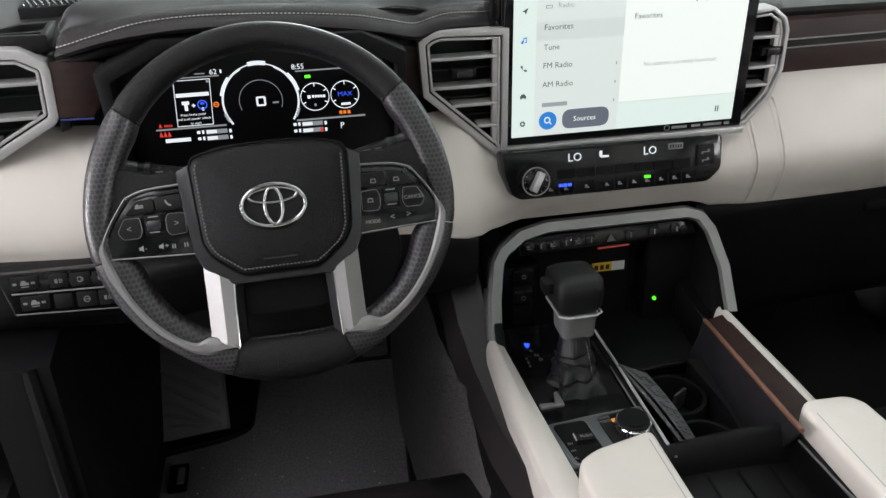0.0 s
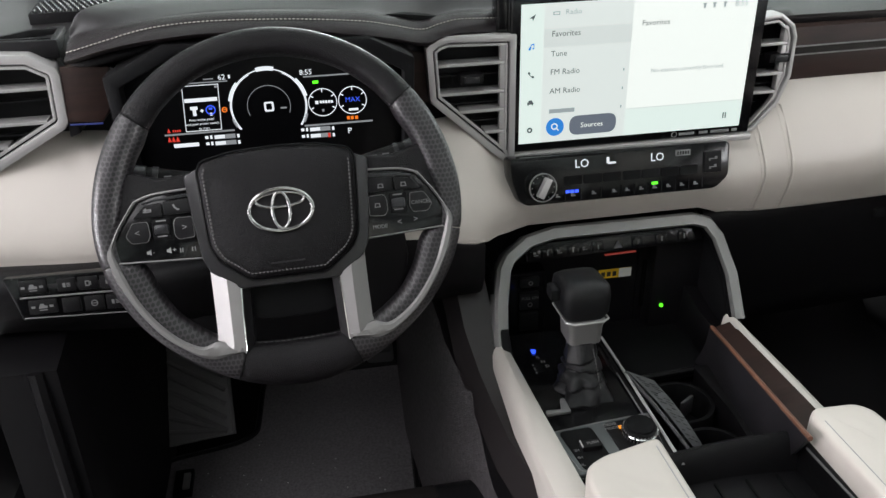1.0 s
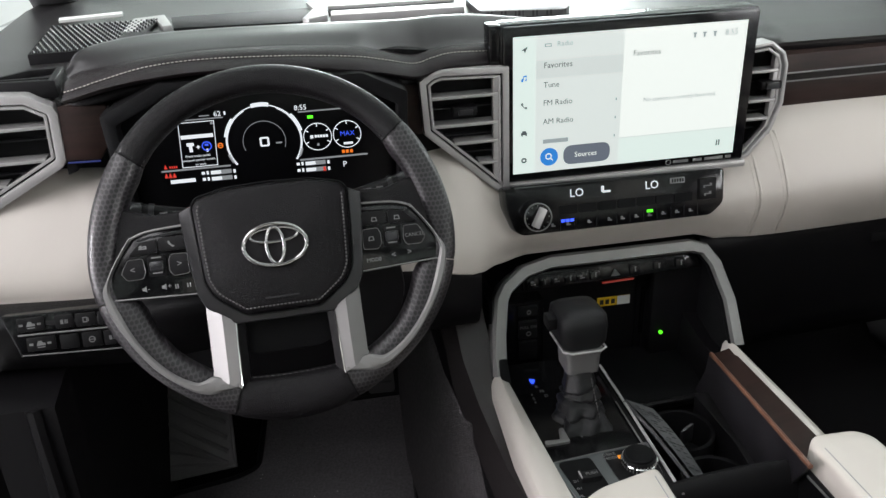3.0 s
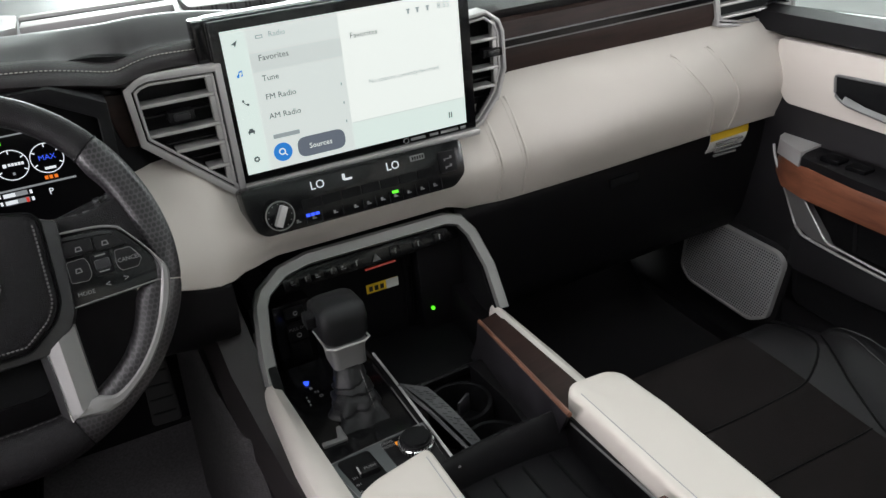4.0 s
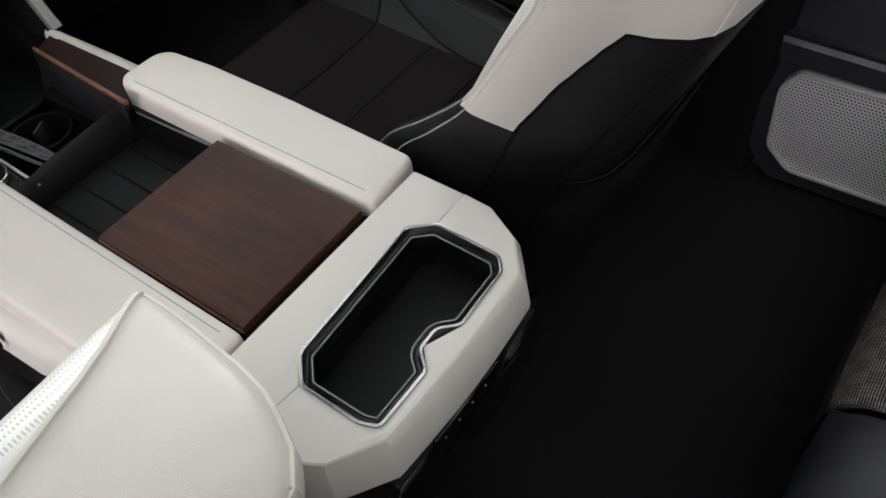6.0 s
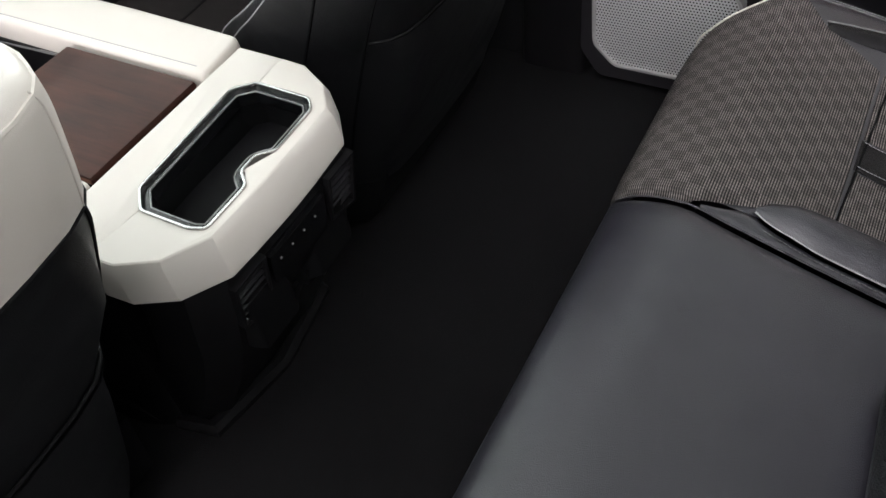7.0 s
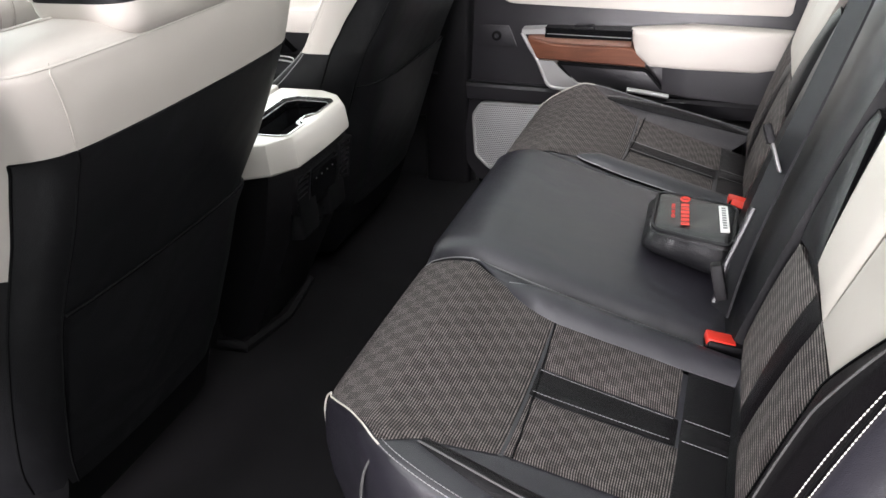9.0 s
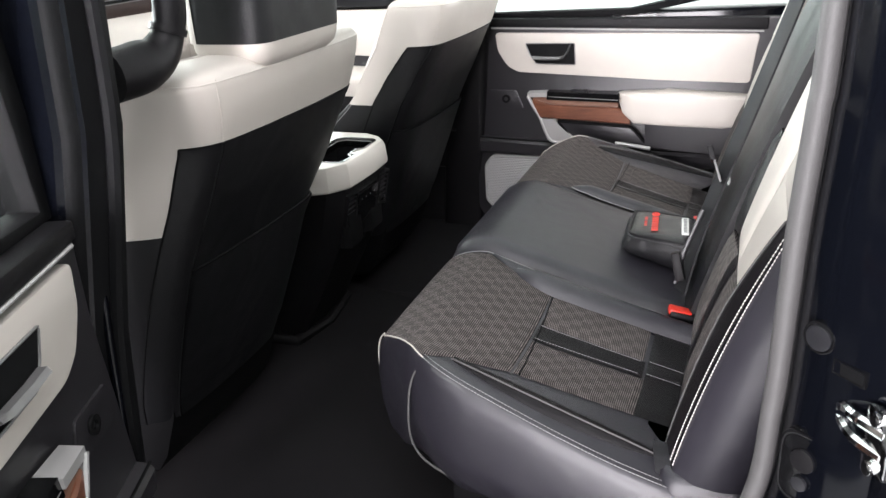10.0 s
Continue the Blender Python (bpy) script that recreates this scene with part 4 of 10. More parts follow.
knob = part("temperature_knob", moved(disc(-0.112, 0.0033, -0.016, 0.0185, 0.017, 40, None, 0.0015), T), GLOSS, climate, "round black knob with a pale pointer")
part("knob_ring", moved(ring_slab([(-0.112 + 0.0182 * math.cos(math.tau * i / 40), 0.0033 + 0.0182 * math.sin(math.tau * i / 40)) for i in range(40)], [(-0.112 + 0.0168 * math.cos(math.tau * i / 40), 0.0033 + 0.0168 * math.sin(math.tau * i / 40)) for i in range(40)], "xz", -0.0172, -0.012, 0.0004), T), PEWTER, knob, "thin satin ring")
for k in range(12):
    q = math.tau * k / 12
    part("ring_tick", moved(box(-0.112 + 0.0145 * math.cos(q) - 0.0006, -0.112 + 0.0145 * math.cos(q) + 0.0006, -0.0166, -0.0158, 0.0033 + 0.0145 * math.sin(q) - 0.0006, 0.0033 + 0.0145 * math.sin(q) + 0.0006, 0), T), GREY_INK, knob, "", 0)
m = T @ Matrix.Translation((-0.112, 0, 0.0033)) @ pose(0, 0, 0, 0, 28, 0)
part("pointer", moved(box(-0.0042, 0.0042, -0.026, -0.015, -0.0130, 0.0130, 0.0016), m), SILVER, knob, "pale pointer bar")
part("pointer_cheek", moved(box(0.0042, 0.0062, -0.024, -0.015, -0.0125, 0.0125, 0.001), m), DEEP, knob)
for x, text in ((-0.0638, "LO"), (0.0406, "LO")):
    part("readout", words(text, 0.0150, T @ pose(x, -0.0014, 0.0222, 90, 0, 0), None, 0.0002), LED_WHITE, climate, "lit white readout", 0)
on_panel("seat_mark", -0.0180, 0.0285, 0.0034, 0.0075, LED_WHITE)
on_panel("seat_mark", -0.0125, 0.0248, 0.0105, 0.0026, LED_WHITE)
on_panel("air_mark", 0.0873, 0.0297, 0.021, 0.0075, GREY_INK, r=0.001)
for k in range(5):
    on_panel("air_letter", 0.0800 + 0.0037 * k, 0.0297, 0.0022, 0.0045, GLOSS, lift=0.0016)
for k in range(3):
    on_panel("blue_lamp", -0.0735 + 0.0062 * k, -0.0075, 0.0046, 0.0034, LED_BLUE, "blue lamp")
on_panel("green_lamp", 0.0475, -0.0068, 0.0080, 0.0032, LED_GREEN, "green lamp")
for k, x in enumerate((-0.0868, -0.066, -0.0375, -0.0093, 0.0088, 0.0287, 0.0475, 0.0673, 0.0868, 0.1065)):
    on_panel("button_mark", x, -0.0130, 0.0058, 0.0012, GREY_INK)
    on_panel("button_mark", x - 0.0012, -0.0108, 0.0030, 0.0022, GREY_INK)
    on_panel("button_edge", x + 0.0100, -0.012, 0.0006, 0.014, PLASTIC)
for k in range(7):
    on_panel("touch_key", -0.066 + 0.027 * k, 0.0068, 0.0245, 0.0115, DEEP, lift=0.0015, r=0.002)
part("socket", moved(box(0.1180, 0.1430, -0.003, 0.004, 0.0005, 0.0290, 0.002), T), PLASTIC, climate, "black charging sockets")
for z, w in ((0.0190, 0.012), (0.0082, 0.010)):
    on_panel("socket_mark", 0.1297, z, w, 0.0012, GREY_INK, lift=0.004)
    on_panel("socket_mark", 0.1297 + w / 2 - 0.0015, z + 0.0012, 0.0030, 0.0036, GREY_INK, lift=0.004)
    on_panel("socket_mark", 0.1297 - w / 2 + 0.001, z - 0.0010, 0.0020, 0.0030, GREY_INK, lift=0.004)

# ---- lower dash ----
LOWER = [
    (-0.815, [(0.475, 0.735), (0.425, 0.740), (0.412, 0.72), (0.440, 0.66), (0.55, 0.61), (0.75, 0.60), (0.70, 0.74)]),
    (-0.62, [(0.475, 0.73), (0.420, 0.735), (0.408, 0.715), (0.436, 0.65), (0.55, 0.60), (0.75, 0.60), (0.70, 0.74)]),
    (-0.30, [(0.475, 0.725), (0.450, 0.725), (0.452, 0.69), (0.48, 0.62), (0.60, 0.56), (0.75, 0.56), (0.70, 0.72)]),
    (-0.20, [(0.48, 0.70), (0.464, 0.70), (0.462, 0.68), (0.48, 0.62), (0.60, 0.54), (0.75, 0.54), (0.70, 0.70)]),
]
part("lower_panel", sweep_x(smooth_x(LOWER, 30), 2), PLASTIC, dash, "black lower panel", 60)
GLOVE = [
    (0.15, [(0.56, 0.665), (0.553, 0.64), (0.575, 0.54), (0.62, 0.42), (0.75, 0.40), (0.75, 0.66)]),
    (0.82, [(0.59, 0.670), (0.583, 0.645), (0.600, 0.54), (0.64, 0.42), (0.75, 0.40), (0.75, 0.66)]),
]
part("knee_panel", slab(rounded([(-0.590, 0.785), (-0.312, 0.782), (-0.300, 0.70), (-0.340, 0.60), (-0.560, 0.60), (-0.600, 0.70)], 0.02, 3), "xz", 0.437, 0.470, 0.006), PLASTIC, dash, "black knee panel under the column")
part("glovebox", sweep_x(smooth_x(GLOVE, 12), 3), PLASTIC, dash, "black glovebox door", 60)
part("glovebox_latch", moved(box(-0.03, 0.03, -0.004, 0.004, -0.008, 0.008, 0.003), pose(0.47, 0.566, 0.625, -8, 0, 2)), DEEP, dash)
tag = thing("airbag_tag", "yellow and white warning tag hanging below the dash", "tag", (0.70, 0.6, 0.60))
rings = []
for k in range(9):
    t = k / 8
    rings.append([(0.660 + 0.090 * i / 6, 0.572 - 0.010 * math.sin(math.pi * t) + 0.02 * t + 0.004 * i / 6, 0.668 - 0.062 * t) for i in range(7)])
bm = skin([r + [(p[0], p[1] + 0.002, p[2]) for p in r[::-1]] for r in rings])
part("tag_sheet", bm, PAPER, tag, "white tag")
part("tag_band", skin([[(p[0], p[1] - 0.0008, p[2]) for p in r] + [(p[0], p[1] + 0.001, p[2]) for p in r[::-1]] for r in rings[0:4]]), YELLOW, tag, "yellow warning band")
for k in range(4):
    part("print_bar", box(0.668, 0.728 - 0.01 * (k % 2), 0.5625 + 0.005 * k / 4, 0.566 + 0.006 * k / 4, 0.640 - 0.008 * k, 0.643 - 0.008 * k, 0), GREY_INK, tag, "", 0)

# switch bank beside the column
bank = thing("switch_bank", "black switch bank with pale symbols below the dash", "switches", (-0.70, 0.45, 0.70))
B = pose(-0.702, 0.4085, 0.706, -16, 0, 0)
part("bank_frame", moved(slab(rounded([(-0.0520, 0.0365), (0.085, 0.0335), (0.085, -0.0190), (-0.0370, -0.0135)], 0.003, 2), "xz", -0.004, 0.03, 0.002), B), GLOSS, bank, "gloss black frame")
part("bank_trim", moved(tube([(-0.036, -0.0055, 0.0128), (0.083, -0.0055, 0.0100)], 0.0011, 6), B), PEWTER, bank, "thin satin rail between the rows")
part("bank_trim", moved(tube([(-0.035, -0.0052, -0.0105), (0.083, -0.0052, -0.0155)], 0.0008, 6), B), PEWTER, bank)
for (x0, x1, za, zb, mark) in ((-0.0355, -0.0062, 0.0320, 0.0160, "wide"), (0.0040, 0.0245, 0.0308, 0.0155, "lamp"), (0.0258, 0.0480, 0.0302, 0.0150, "pump"), (0.0490, 0.0700, 0.0296, 0.0145, "lamp"),
                               (-0.0290, 0.0020, 0.0095, -0.0070, "wide"), (0.0060, 0.0260, 0.0085, -0.0085, ""), (0.0295, 0.0515, 0.0080, -0.0092, "wheel"), (0.0525, 0.0730, 0.0074, -0.0098, "lamp")):
    key = part("key", moved(box(x0, x1, -0.0062, 0.004, zb, za, 0.0018), B), PLASTIC, bank)
    cx, cz = (x0 + x1) / 2, (za + zb) / 2
    bm = mesh()
    if mark == "wide":
        for q in (-0.0105, 0.0085):
            slab([(cx + q - 0.0018, cz - 0.0010), (cx + q + 0.0022, cz - 0.0010), (cx + q + 0.0022, cz + 0.0014), (cx + q - 0.0018, cz + 0.0014)], "xz", -0.0067, -0.0060, 0, bm)
        slab([(cx - 0.0048, cz - 0.0018), (cx + 0.0045, cz - 0.0018), (cx + 0.0045, cz + 0.0008), (cx + 0.002, cz + 0.0012), (cx + 0.0006, cz + 0.0034), (cx - 0.0026, cz + 0.0034), (cx - 0.0038, cz + 0.0010)], "xz", -0.0067, -0.0060, 0, bm)
        slab([(cx - 0.0040, cz - 0.0042), (cx + 0.0040, cz - 0.0042), (cx + 0.0040, cz - 0.0032), (cx - 0.0040, cz - 0.0032)], "xz", -0.0067, -0.0060, 0, bm)
    elif mark == "lamp":
        slab([(cx - 0.0040, cz - 0.0022), (cx - 0.0012, cz - 0.0026), (cx - 0.0012, cz + 0.0026), (cx - 0.0040, cz + 0.0022)], "xz", -0.0067, -0.0060, 0, bm)
        for q in (-0.0016, 0.0, 0.0016):
            slab([(cx + 0.0002, cz + q - 0.0004), (cx + 0.0040, cz + q - 0.0004), (cx + 0.0040, cz + q + 0.0004), (cx + 0.0002, cz + q + 0.0004)], "xz", -0.0067, -0.0060, 0, bm)
    elif mark == "pump":
        joined(bm, ring_slab([(cx - 0.003, cz - 0.003), (cx + 0.0016, cz - 0.003), (cx + 0.0016, cz + 0.003), (cx - 0.003, cz + 0.003)], [(cx - 0.0022, cz - 0.0018), (cx + 0.0008, cz - 0.0018), (cx + 0.0008, cz + 0.0020), (cx - 0.0022, cz + 0.0020)], "xz", -0.0067, -0.0060, 0))
        slab([(cx + 0.0022, cz - 0.002), (cx + 0.0032, cz - 0.002), (cx + 0.0032, cz + 0.002), (cx + 0.0022, cz + 0.002)], "xz", -0.0067, -0.0060, 0, bm)
    elif mark == "wheel":
        joined(bm, ring_slab([(cx + 0.0036 * math.cos(math.tau * i / 16), cz + 0.0036 * math.sin(math.tau * i / 16)) for i in range(16)], [(cx + 0.0027 * math.cos(math.tau * i / 16), cz + 0.0027 * math.sin(math.tau * i / 16)) for i in range(16)], "xz", -0.0067, -0.0060, 0))
        slab([(cx - 0.0026, cz - 0.0004), (cx + 0.0026, cz - 0.0004), (cx + 0.0026, cz + 0.0004), (cx - 0.0026, cz + 0.0004)], "xz", -0.0067, -0.0060, 0, bm)
    if mark:
        part("key_mark", moved(bm, B), GREY_INK, key, "", 0)
    else:
        bm.free()

# ---- instrument display ----
gauge = thing("instrument_display", "dark digital instrument display with white dials", "display", (-0.45, 0.52, 0.83))
part("display_glass", slab(rounded([(-0.600, 0.79), (-0.298, 0.775), (-0.290, 0.93), (-0.34, 0.958), (-0.54, 0.964), (-0.605, 0.93)], 0.02), "xz", 0.4915, 0.52, 0.002), BLACK_GLASS, gauge, "black glass")
part("display_hood", ring_slab([(-0.612, 0.78), (-0.288, 0.765), (-0.280, 0.94), (-0.33, 0.965), (-0.55, 0.972), (-0.618, 0.94)],
                               [(-0.598, 0.795), (-0.300, 0.78), (-0.293, 0.925), (-0.342, 0.952), (-0.538, 0.959), (-0.602, 0.928)], "xz", 0.470, 0.53, 0.004), DEEP, gauge)
GC = (-0.4505, 0.890)


def dial_at(u, v):
    """Millimetres across and up from the middle of the speed dial."""
    return GC[0] + u / 1000, GC[1] + v / 1000 - u * 0.00003


def arc(u, v, r, w, a0, a1, mat, name="dial_arc", n=40):
    cx, cz = dial_at(u, v)
    out = [(cx + r / 1000 * math.cos(radians(a0 + (a1 - a0) * i / n)), cz + r / 1000 * math.sin(radians(a0 + (a1 - a0) * i / n))) for i in range(n + 1)]
    inn = [(cx + (r - w) / 1000 * math.cos(radians(a0 + (a1 - a0) * i / n)), cz + (r - w) / 1000 * math.sin(radians(a0 + (a1 - a0) * i / n))) for i in range(n + 1)]
    part(name, slab(out + inn[::-1], "xz", 0.4905, 0.4912, 0), mat, gauge, "", 0)


def flag(u0, u1, v0, v1, mat, name="lit_bar", y=0.4908):
    (xa, za), (xb, zb) = dial_at(u0, v0), dial_at(u1, v1)
    part(name, slab([(xa, za), (xb, za), (xb, zb), (xa, zb)], "xz", y, 0.4912, 0), mat, gauge, "", 0)


def figure(text, u, v, size, mat):
    x, z = dial_at(u, v)
    part("figure", words(text, size / 1000, pose(x, 0.4904, z, 90, 0, 0), None, 0.00005), mat, gauge, "", 0)


GX, GZ = 2.2, 0.0
arc(GX, GZ, 43.5, 2.2, -36, 64, GAUGE_WHITE)
arc(GX, GZ, 43.5, 2.2, 116, 216, GAUGE_WHITE)
arc(GX, GZ, 43.5, 1.1, 64, 116, GAUGE_WHITE)
arc(GX, GZ, 46, 4.6, 77, 103, GAUGE_WHITE)
arc(GX, GZ, 45.5, 4.4, 12, 42, GAUGE_WHITE)
arc(GX, GZ, 45.5, 4.4, 138, 168, GAUGE_WHITE)
arc(GX, GZ, 45, 3.0, -30, -16, GAUGE_GREY)
arc(GX, GZ, 45, 3.0, 196, 210, GAUGE_GREY)
arc(GX, GZ, 24.5, 0.6, -22, 202, GAUGE_GREY)
cx0, cz0 = dial_at(GX, -0.5)
zero = [(-4.2, -5.6), (4.2, -5.6), (5.4, -4.2), (5.4, 4.2), (4.2, 5.6), (-4.2, 5.6), (-5.4, 4.2), (-5.4, -4.2)]
part("figure", ring_slab([(cx0 + a / 1000, cz0 + b / 1000) for a, b in zero], [(cx0 + a * 0.60 / 1000, cz0 + b * 0.68 / 1000) for a, b in zero], "xz", 0.4904, 0.4912, 0), GAUGE_WHITE, gauge, "", 0)
flag(15, 22, -3.6, -1.6, GAUGE_GREY)
figure("62", -50, 33.0, 8.5, GAUGE_WHITE)
flag(-38.5, -36.5, 34.0, 38.0, GAUGE_WHITE)
flag(-66, -55, 33.5, 35.0, GAUGE_GREY)
figure("8:55", 40, 34.6, 8.5, GAUGE_WHITE)
flag(54, 60.5, 24.0, 27.4, LED_GREEN, "green_lamp")
for u, v in ((63.5, 1.6), (98, 2.6)):
    arc(u, v, 16.6, 0.8, 0, 360, GAUGE_WHITE)
    for a in (-28, 32, 90, 148, 208):
        arc(u, v, 15.6, 3.4, a - 2.2, a + 2.2, GAUGE_WHITE, "tick", 2)
flag(55, 58.5, -0.3, 3.6, GAUGE_WHITE)
for k in range(5):
    flag(60 + 3.2 * k, 62.5 + 3.2 * k, 0.6, 3.6, GAUGE_WHITE)
flag(62, 64.5, -9.5, -6.5, GAUGE_GREY)
figure("MAX", 89.5, 0.8, 8, GAUGE_BLUE)
flag(93, 104, -10.0, -7.0, GAUGE_WHITE)
figure("P", 89.5, -37.5, 10, GAUGE_WHITE)
for u in (90, 94.5, 99.5):
    flag(u, u + 3.4, -20.5, -16.5, GAUGE_AMBER, "amber_lamp")
arc(-47.8, -1.7, 3.2, 1.2, 0, 360, GAUGE_AMBER, "amber_lamp", 16)
flag(-49.6, -46.0, -2.2, -1.2, GAUGE_AMBER, "amber_lamp")
for u0, u1, v in ((-95, -40, 30.5), (44, 108, 33.2), (-118, -40, -27.6), (40, 120, -24.5)):
    flag(u0, u1, v - 0.2, v + 0.2, GAUGE_GREY)
(xa, za), (xb, zb) = dial_at(-94, -26), dial_at(-54, 28.5)
box_o = [(xa, za), (xb, za), (xb + 0.0035, zb), (xa + 0.0035, zb)]
part("message_box", ring_slab(box_o, inset(box_o, 0.0007), "xz", 0.4906, 0.4912, 0), GAUGE_WHITE, gauge, "", 0)
flag(-90, -54, 8.2, 13.5, GAUGE_WHITE)
flag(-55, -52, 24.0, 27.0, GAUGE_GREY)
flag(-85, -77, -0.5, 3.5, GAUGE_WHITE)
flag(-82.8, -79.2, -7.5, -0.5, GAUGE_WHITE)
flag(-74.6, -70.6, -2.4, -1.2, GAUGE_WHITE)
flag(-73.2, -72.0, -3.8, 0.2, GAUGE_WHITE)
arc(-63, -1.2, 5.6, 1.3, 0, 360, GAUGE_BLUE)
flag(-65.0, -61.0, -1.0, 1.6, GAUGE_BLUE)
flag(-64.2, -61.8, -8.0, -4.4, GAUGE_WHITE)
for k, text in enumerate(("Press brake pedal", "and push power switch", "to start")):
    figure(text, (-88.5, -92.5, -79)[k], -13.6 - 5 * k, 3.9, GAUGE_WHITE)
part("red_lamp", slab([(dial_at(u, v)[0], dial_at(u, v)[1]) for u, v in ((-114.5, -26), (-110.8, -26), (-111.6, -23.2), (-112.6, -20.6), (-113.6, -23.2))], "xz", 0.4908, 0.4912, 0), GAUGE_RED, gauge, "", 0)
for k in range(4):
    flag(-108.5 + 2.4 * k, -106.9 + 2.4 * k, -25.4, -22.8, GAUGE_RED, "red_lamp")
for u in (-115.5, -111.0, -106.5):
    part("red_lamp", slab([(dial_at(u, v0)[0] + a / 1000, dial_at(u, v0)[1]) for a, v0 in ((0, -37), (4.0, -37), (3.2, -33.5), (2.0, -30.6), (0.8, -33.5))], "xz", 0.4908, 0.4912, 0), GAUGE_RED, gauge, "", 0)
flag(-110, -82, -44.2, -39.0, GAUGE_WHITE)
for u0, vs in ((-64, (-36.4, -44.0)), (45.5, (-33.2, -41.2))):
    for v in vs:
        flag(u0, u0 + 24, v, v + 5.8, GAUGE_GREY)
        flag(u0 + 0.6, u0 + 12, v + 0.8, v + 5.0, GAUGE_WHITE, y=0.4905)
        flag(u0 - 10, u0 - 6.4, v + 1, v + 4.4, GAUGE_WHITE)
        flag(u0 - 4.4, u0 - 2, v + 0.8, v + 5.0, GAUGE_WHITE)
        flag(u0 + 26, u0 + 28.6, v + 0.8, v + 5.0, GAUGE_WHITE)
flag(66, 69, -41.0, -35.6, GAUGE_RED, "red_mark", 0.4905)

# ---- steering wheel ----
wheel = thing("steering_wheel", "black leather steering wheel with silver spokes", "steering wheel", (-0.44, 0.40, 0.80))
W = pose(-0.4395, 0.309, 0.839, -26, 0, 0) @ pose(0, 0, 0, 0, -1, 0)
# angle from the right, inner and outer radius of the rim, half depth; the same on both sides
RIM = [(90, 0.1510, 0.1785, 0.0150), (60, 0.1508, 0.1780, 0.0150), (45, 0.1490, 0.1772, 0.0155), (38, 0.1470, 0.1768, 0.0160), (32, 0.1440, 0.1768, 0.0168), (25, 0.1452, 0.1765, 0.0170), (18, 0.1448, 0.1765, 0.0168), (10, 0.1455, 0.1768, 0.0165),
       (0, 0.1490, 0.1775, 0.0160), (-11, 0.1480, 0.1775, 0.0158), (-15, 0.1390, 0.1772, 0.0158), (-19, 0.1365, 0.1765, 0.0160), (-28, 0.1380, 0.1745, 0.0160), (-40, 0.1385, 0.1718, 0.0160), (-50, 0.1365, 0.1700, 0.0160), (-58, 0.1350, 0.1698, 0.0160), (-66, 0.1330, 0.1702, 0.0160),
       (-70, 0.1310, 0.1706, 0.0165), (-80, 0.1265, 0.1714, 0.0170), (-90, 0.1250, 0.1718, 0.0170)]


def rim_at(deg):
    """Inner radius, outer radius and half depth of the rim at an angle from the right."""
    a = (deg + 180) % 360 - 180
    if a > 90:
        a = 180 - a
    elif a < -90:
        a = -180 - a
    for (a0, *p), (a1, *q) in zip(RIM, RIM[1:]):
        if a1 <= a <= a0:
            t = (a0 - a) / (a0 - a1)
            return [u + (v - u) * t for u, v in zip(p, q)]
    return list(RIM[-1][1:])


def rim_spot(deg, r, y):
    return W @ Vector((r * math.cos(radians(deg)), y, r * math.sin(radians(deg))))


def rim_ring(deg, grow=0.0):
    ri, ro, d = rim_at(deg)
    c, h = (ri + ro) / 2, (ro - ri) / 2 + grow
    ring = []
    for k in range(18):
        q = math.tau * k / 18
        e = 0.86
        ring.append(rim_spot(deg, c + h * math.copysign(abs(math.cos(q)) ** e, math.cos(q)), (d + grow) * math.copysign(abs(math.sin(q)) ** e, math.sin(q))))
    return ring


def rim_arc(name, a0, a1, mat, label="", n=26):
    return part(name, skin([rim_ring(a0 + (a1 - a0) * k / n, -0.0006 if k in (0, n) else 0.0) for k in range(n + 1)]), mat, wheel, label, 60)


rim_arc("rim_top", 38.2, 141.8, LEATHER, "smooth black leather rim", 40)
rim_arc("rim_grip", -12, 37.8, RIM_DOTS, "pricked black leather grip", 28)
rim_arc("rim_grip", 142.2, 192, RIM_DOTS, "pricked black leather grip", 28)
rim_arc("rim_lower", -69, -12.4, RIM_DOTS, "pricked black leather rim", 36)
rim_arc("rim_lower", 192.4, 249, RIM_DOTS, "pricked black leather rim", 36)
rim_arc("rim_foot", -110.6, -69.4, LEATHER, "smooth black leather foot of the rim", 24)
for a0, a1 in ((18, 162), (-112, -68)):
    part("stitching", stitches([rim_spot(a0 + (a1 - a0) * k / 90, rim_at(a0 + (a1 - a0) * k / 90)[0] + 0.0012, -0.0060) for k in range(91)], 0.0034, 0.0022, 0.00045), PALE_THREAD, wheel, "pale thread")
for a in (38, 142, -69.2, 249.2):
    part("rim_joint", tube(rim_ring(a, 0.0002), 0.0007, 5, None, True), DEEP, wheel)
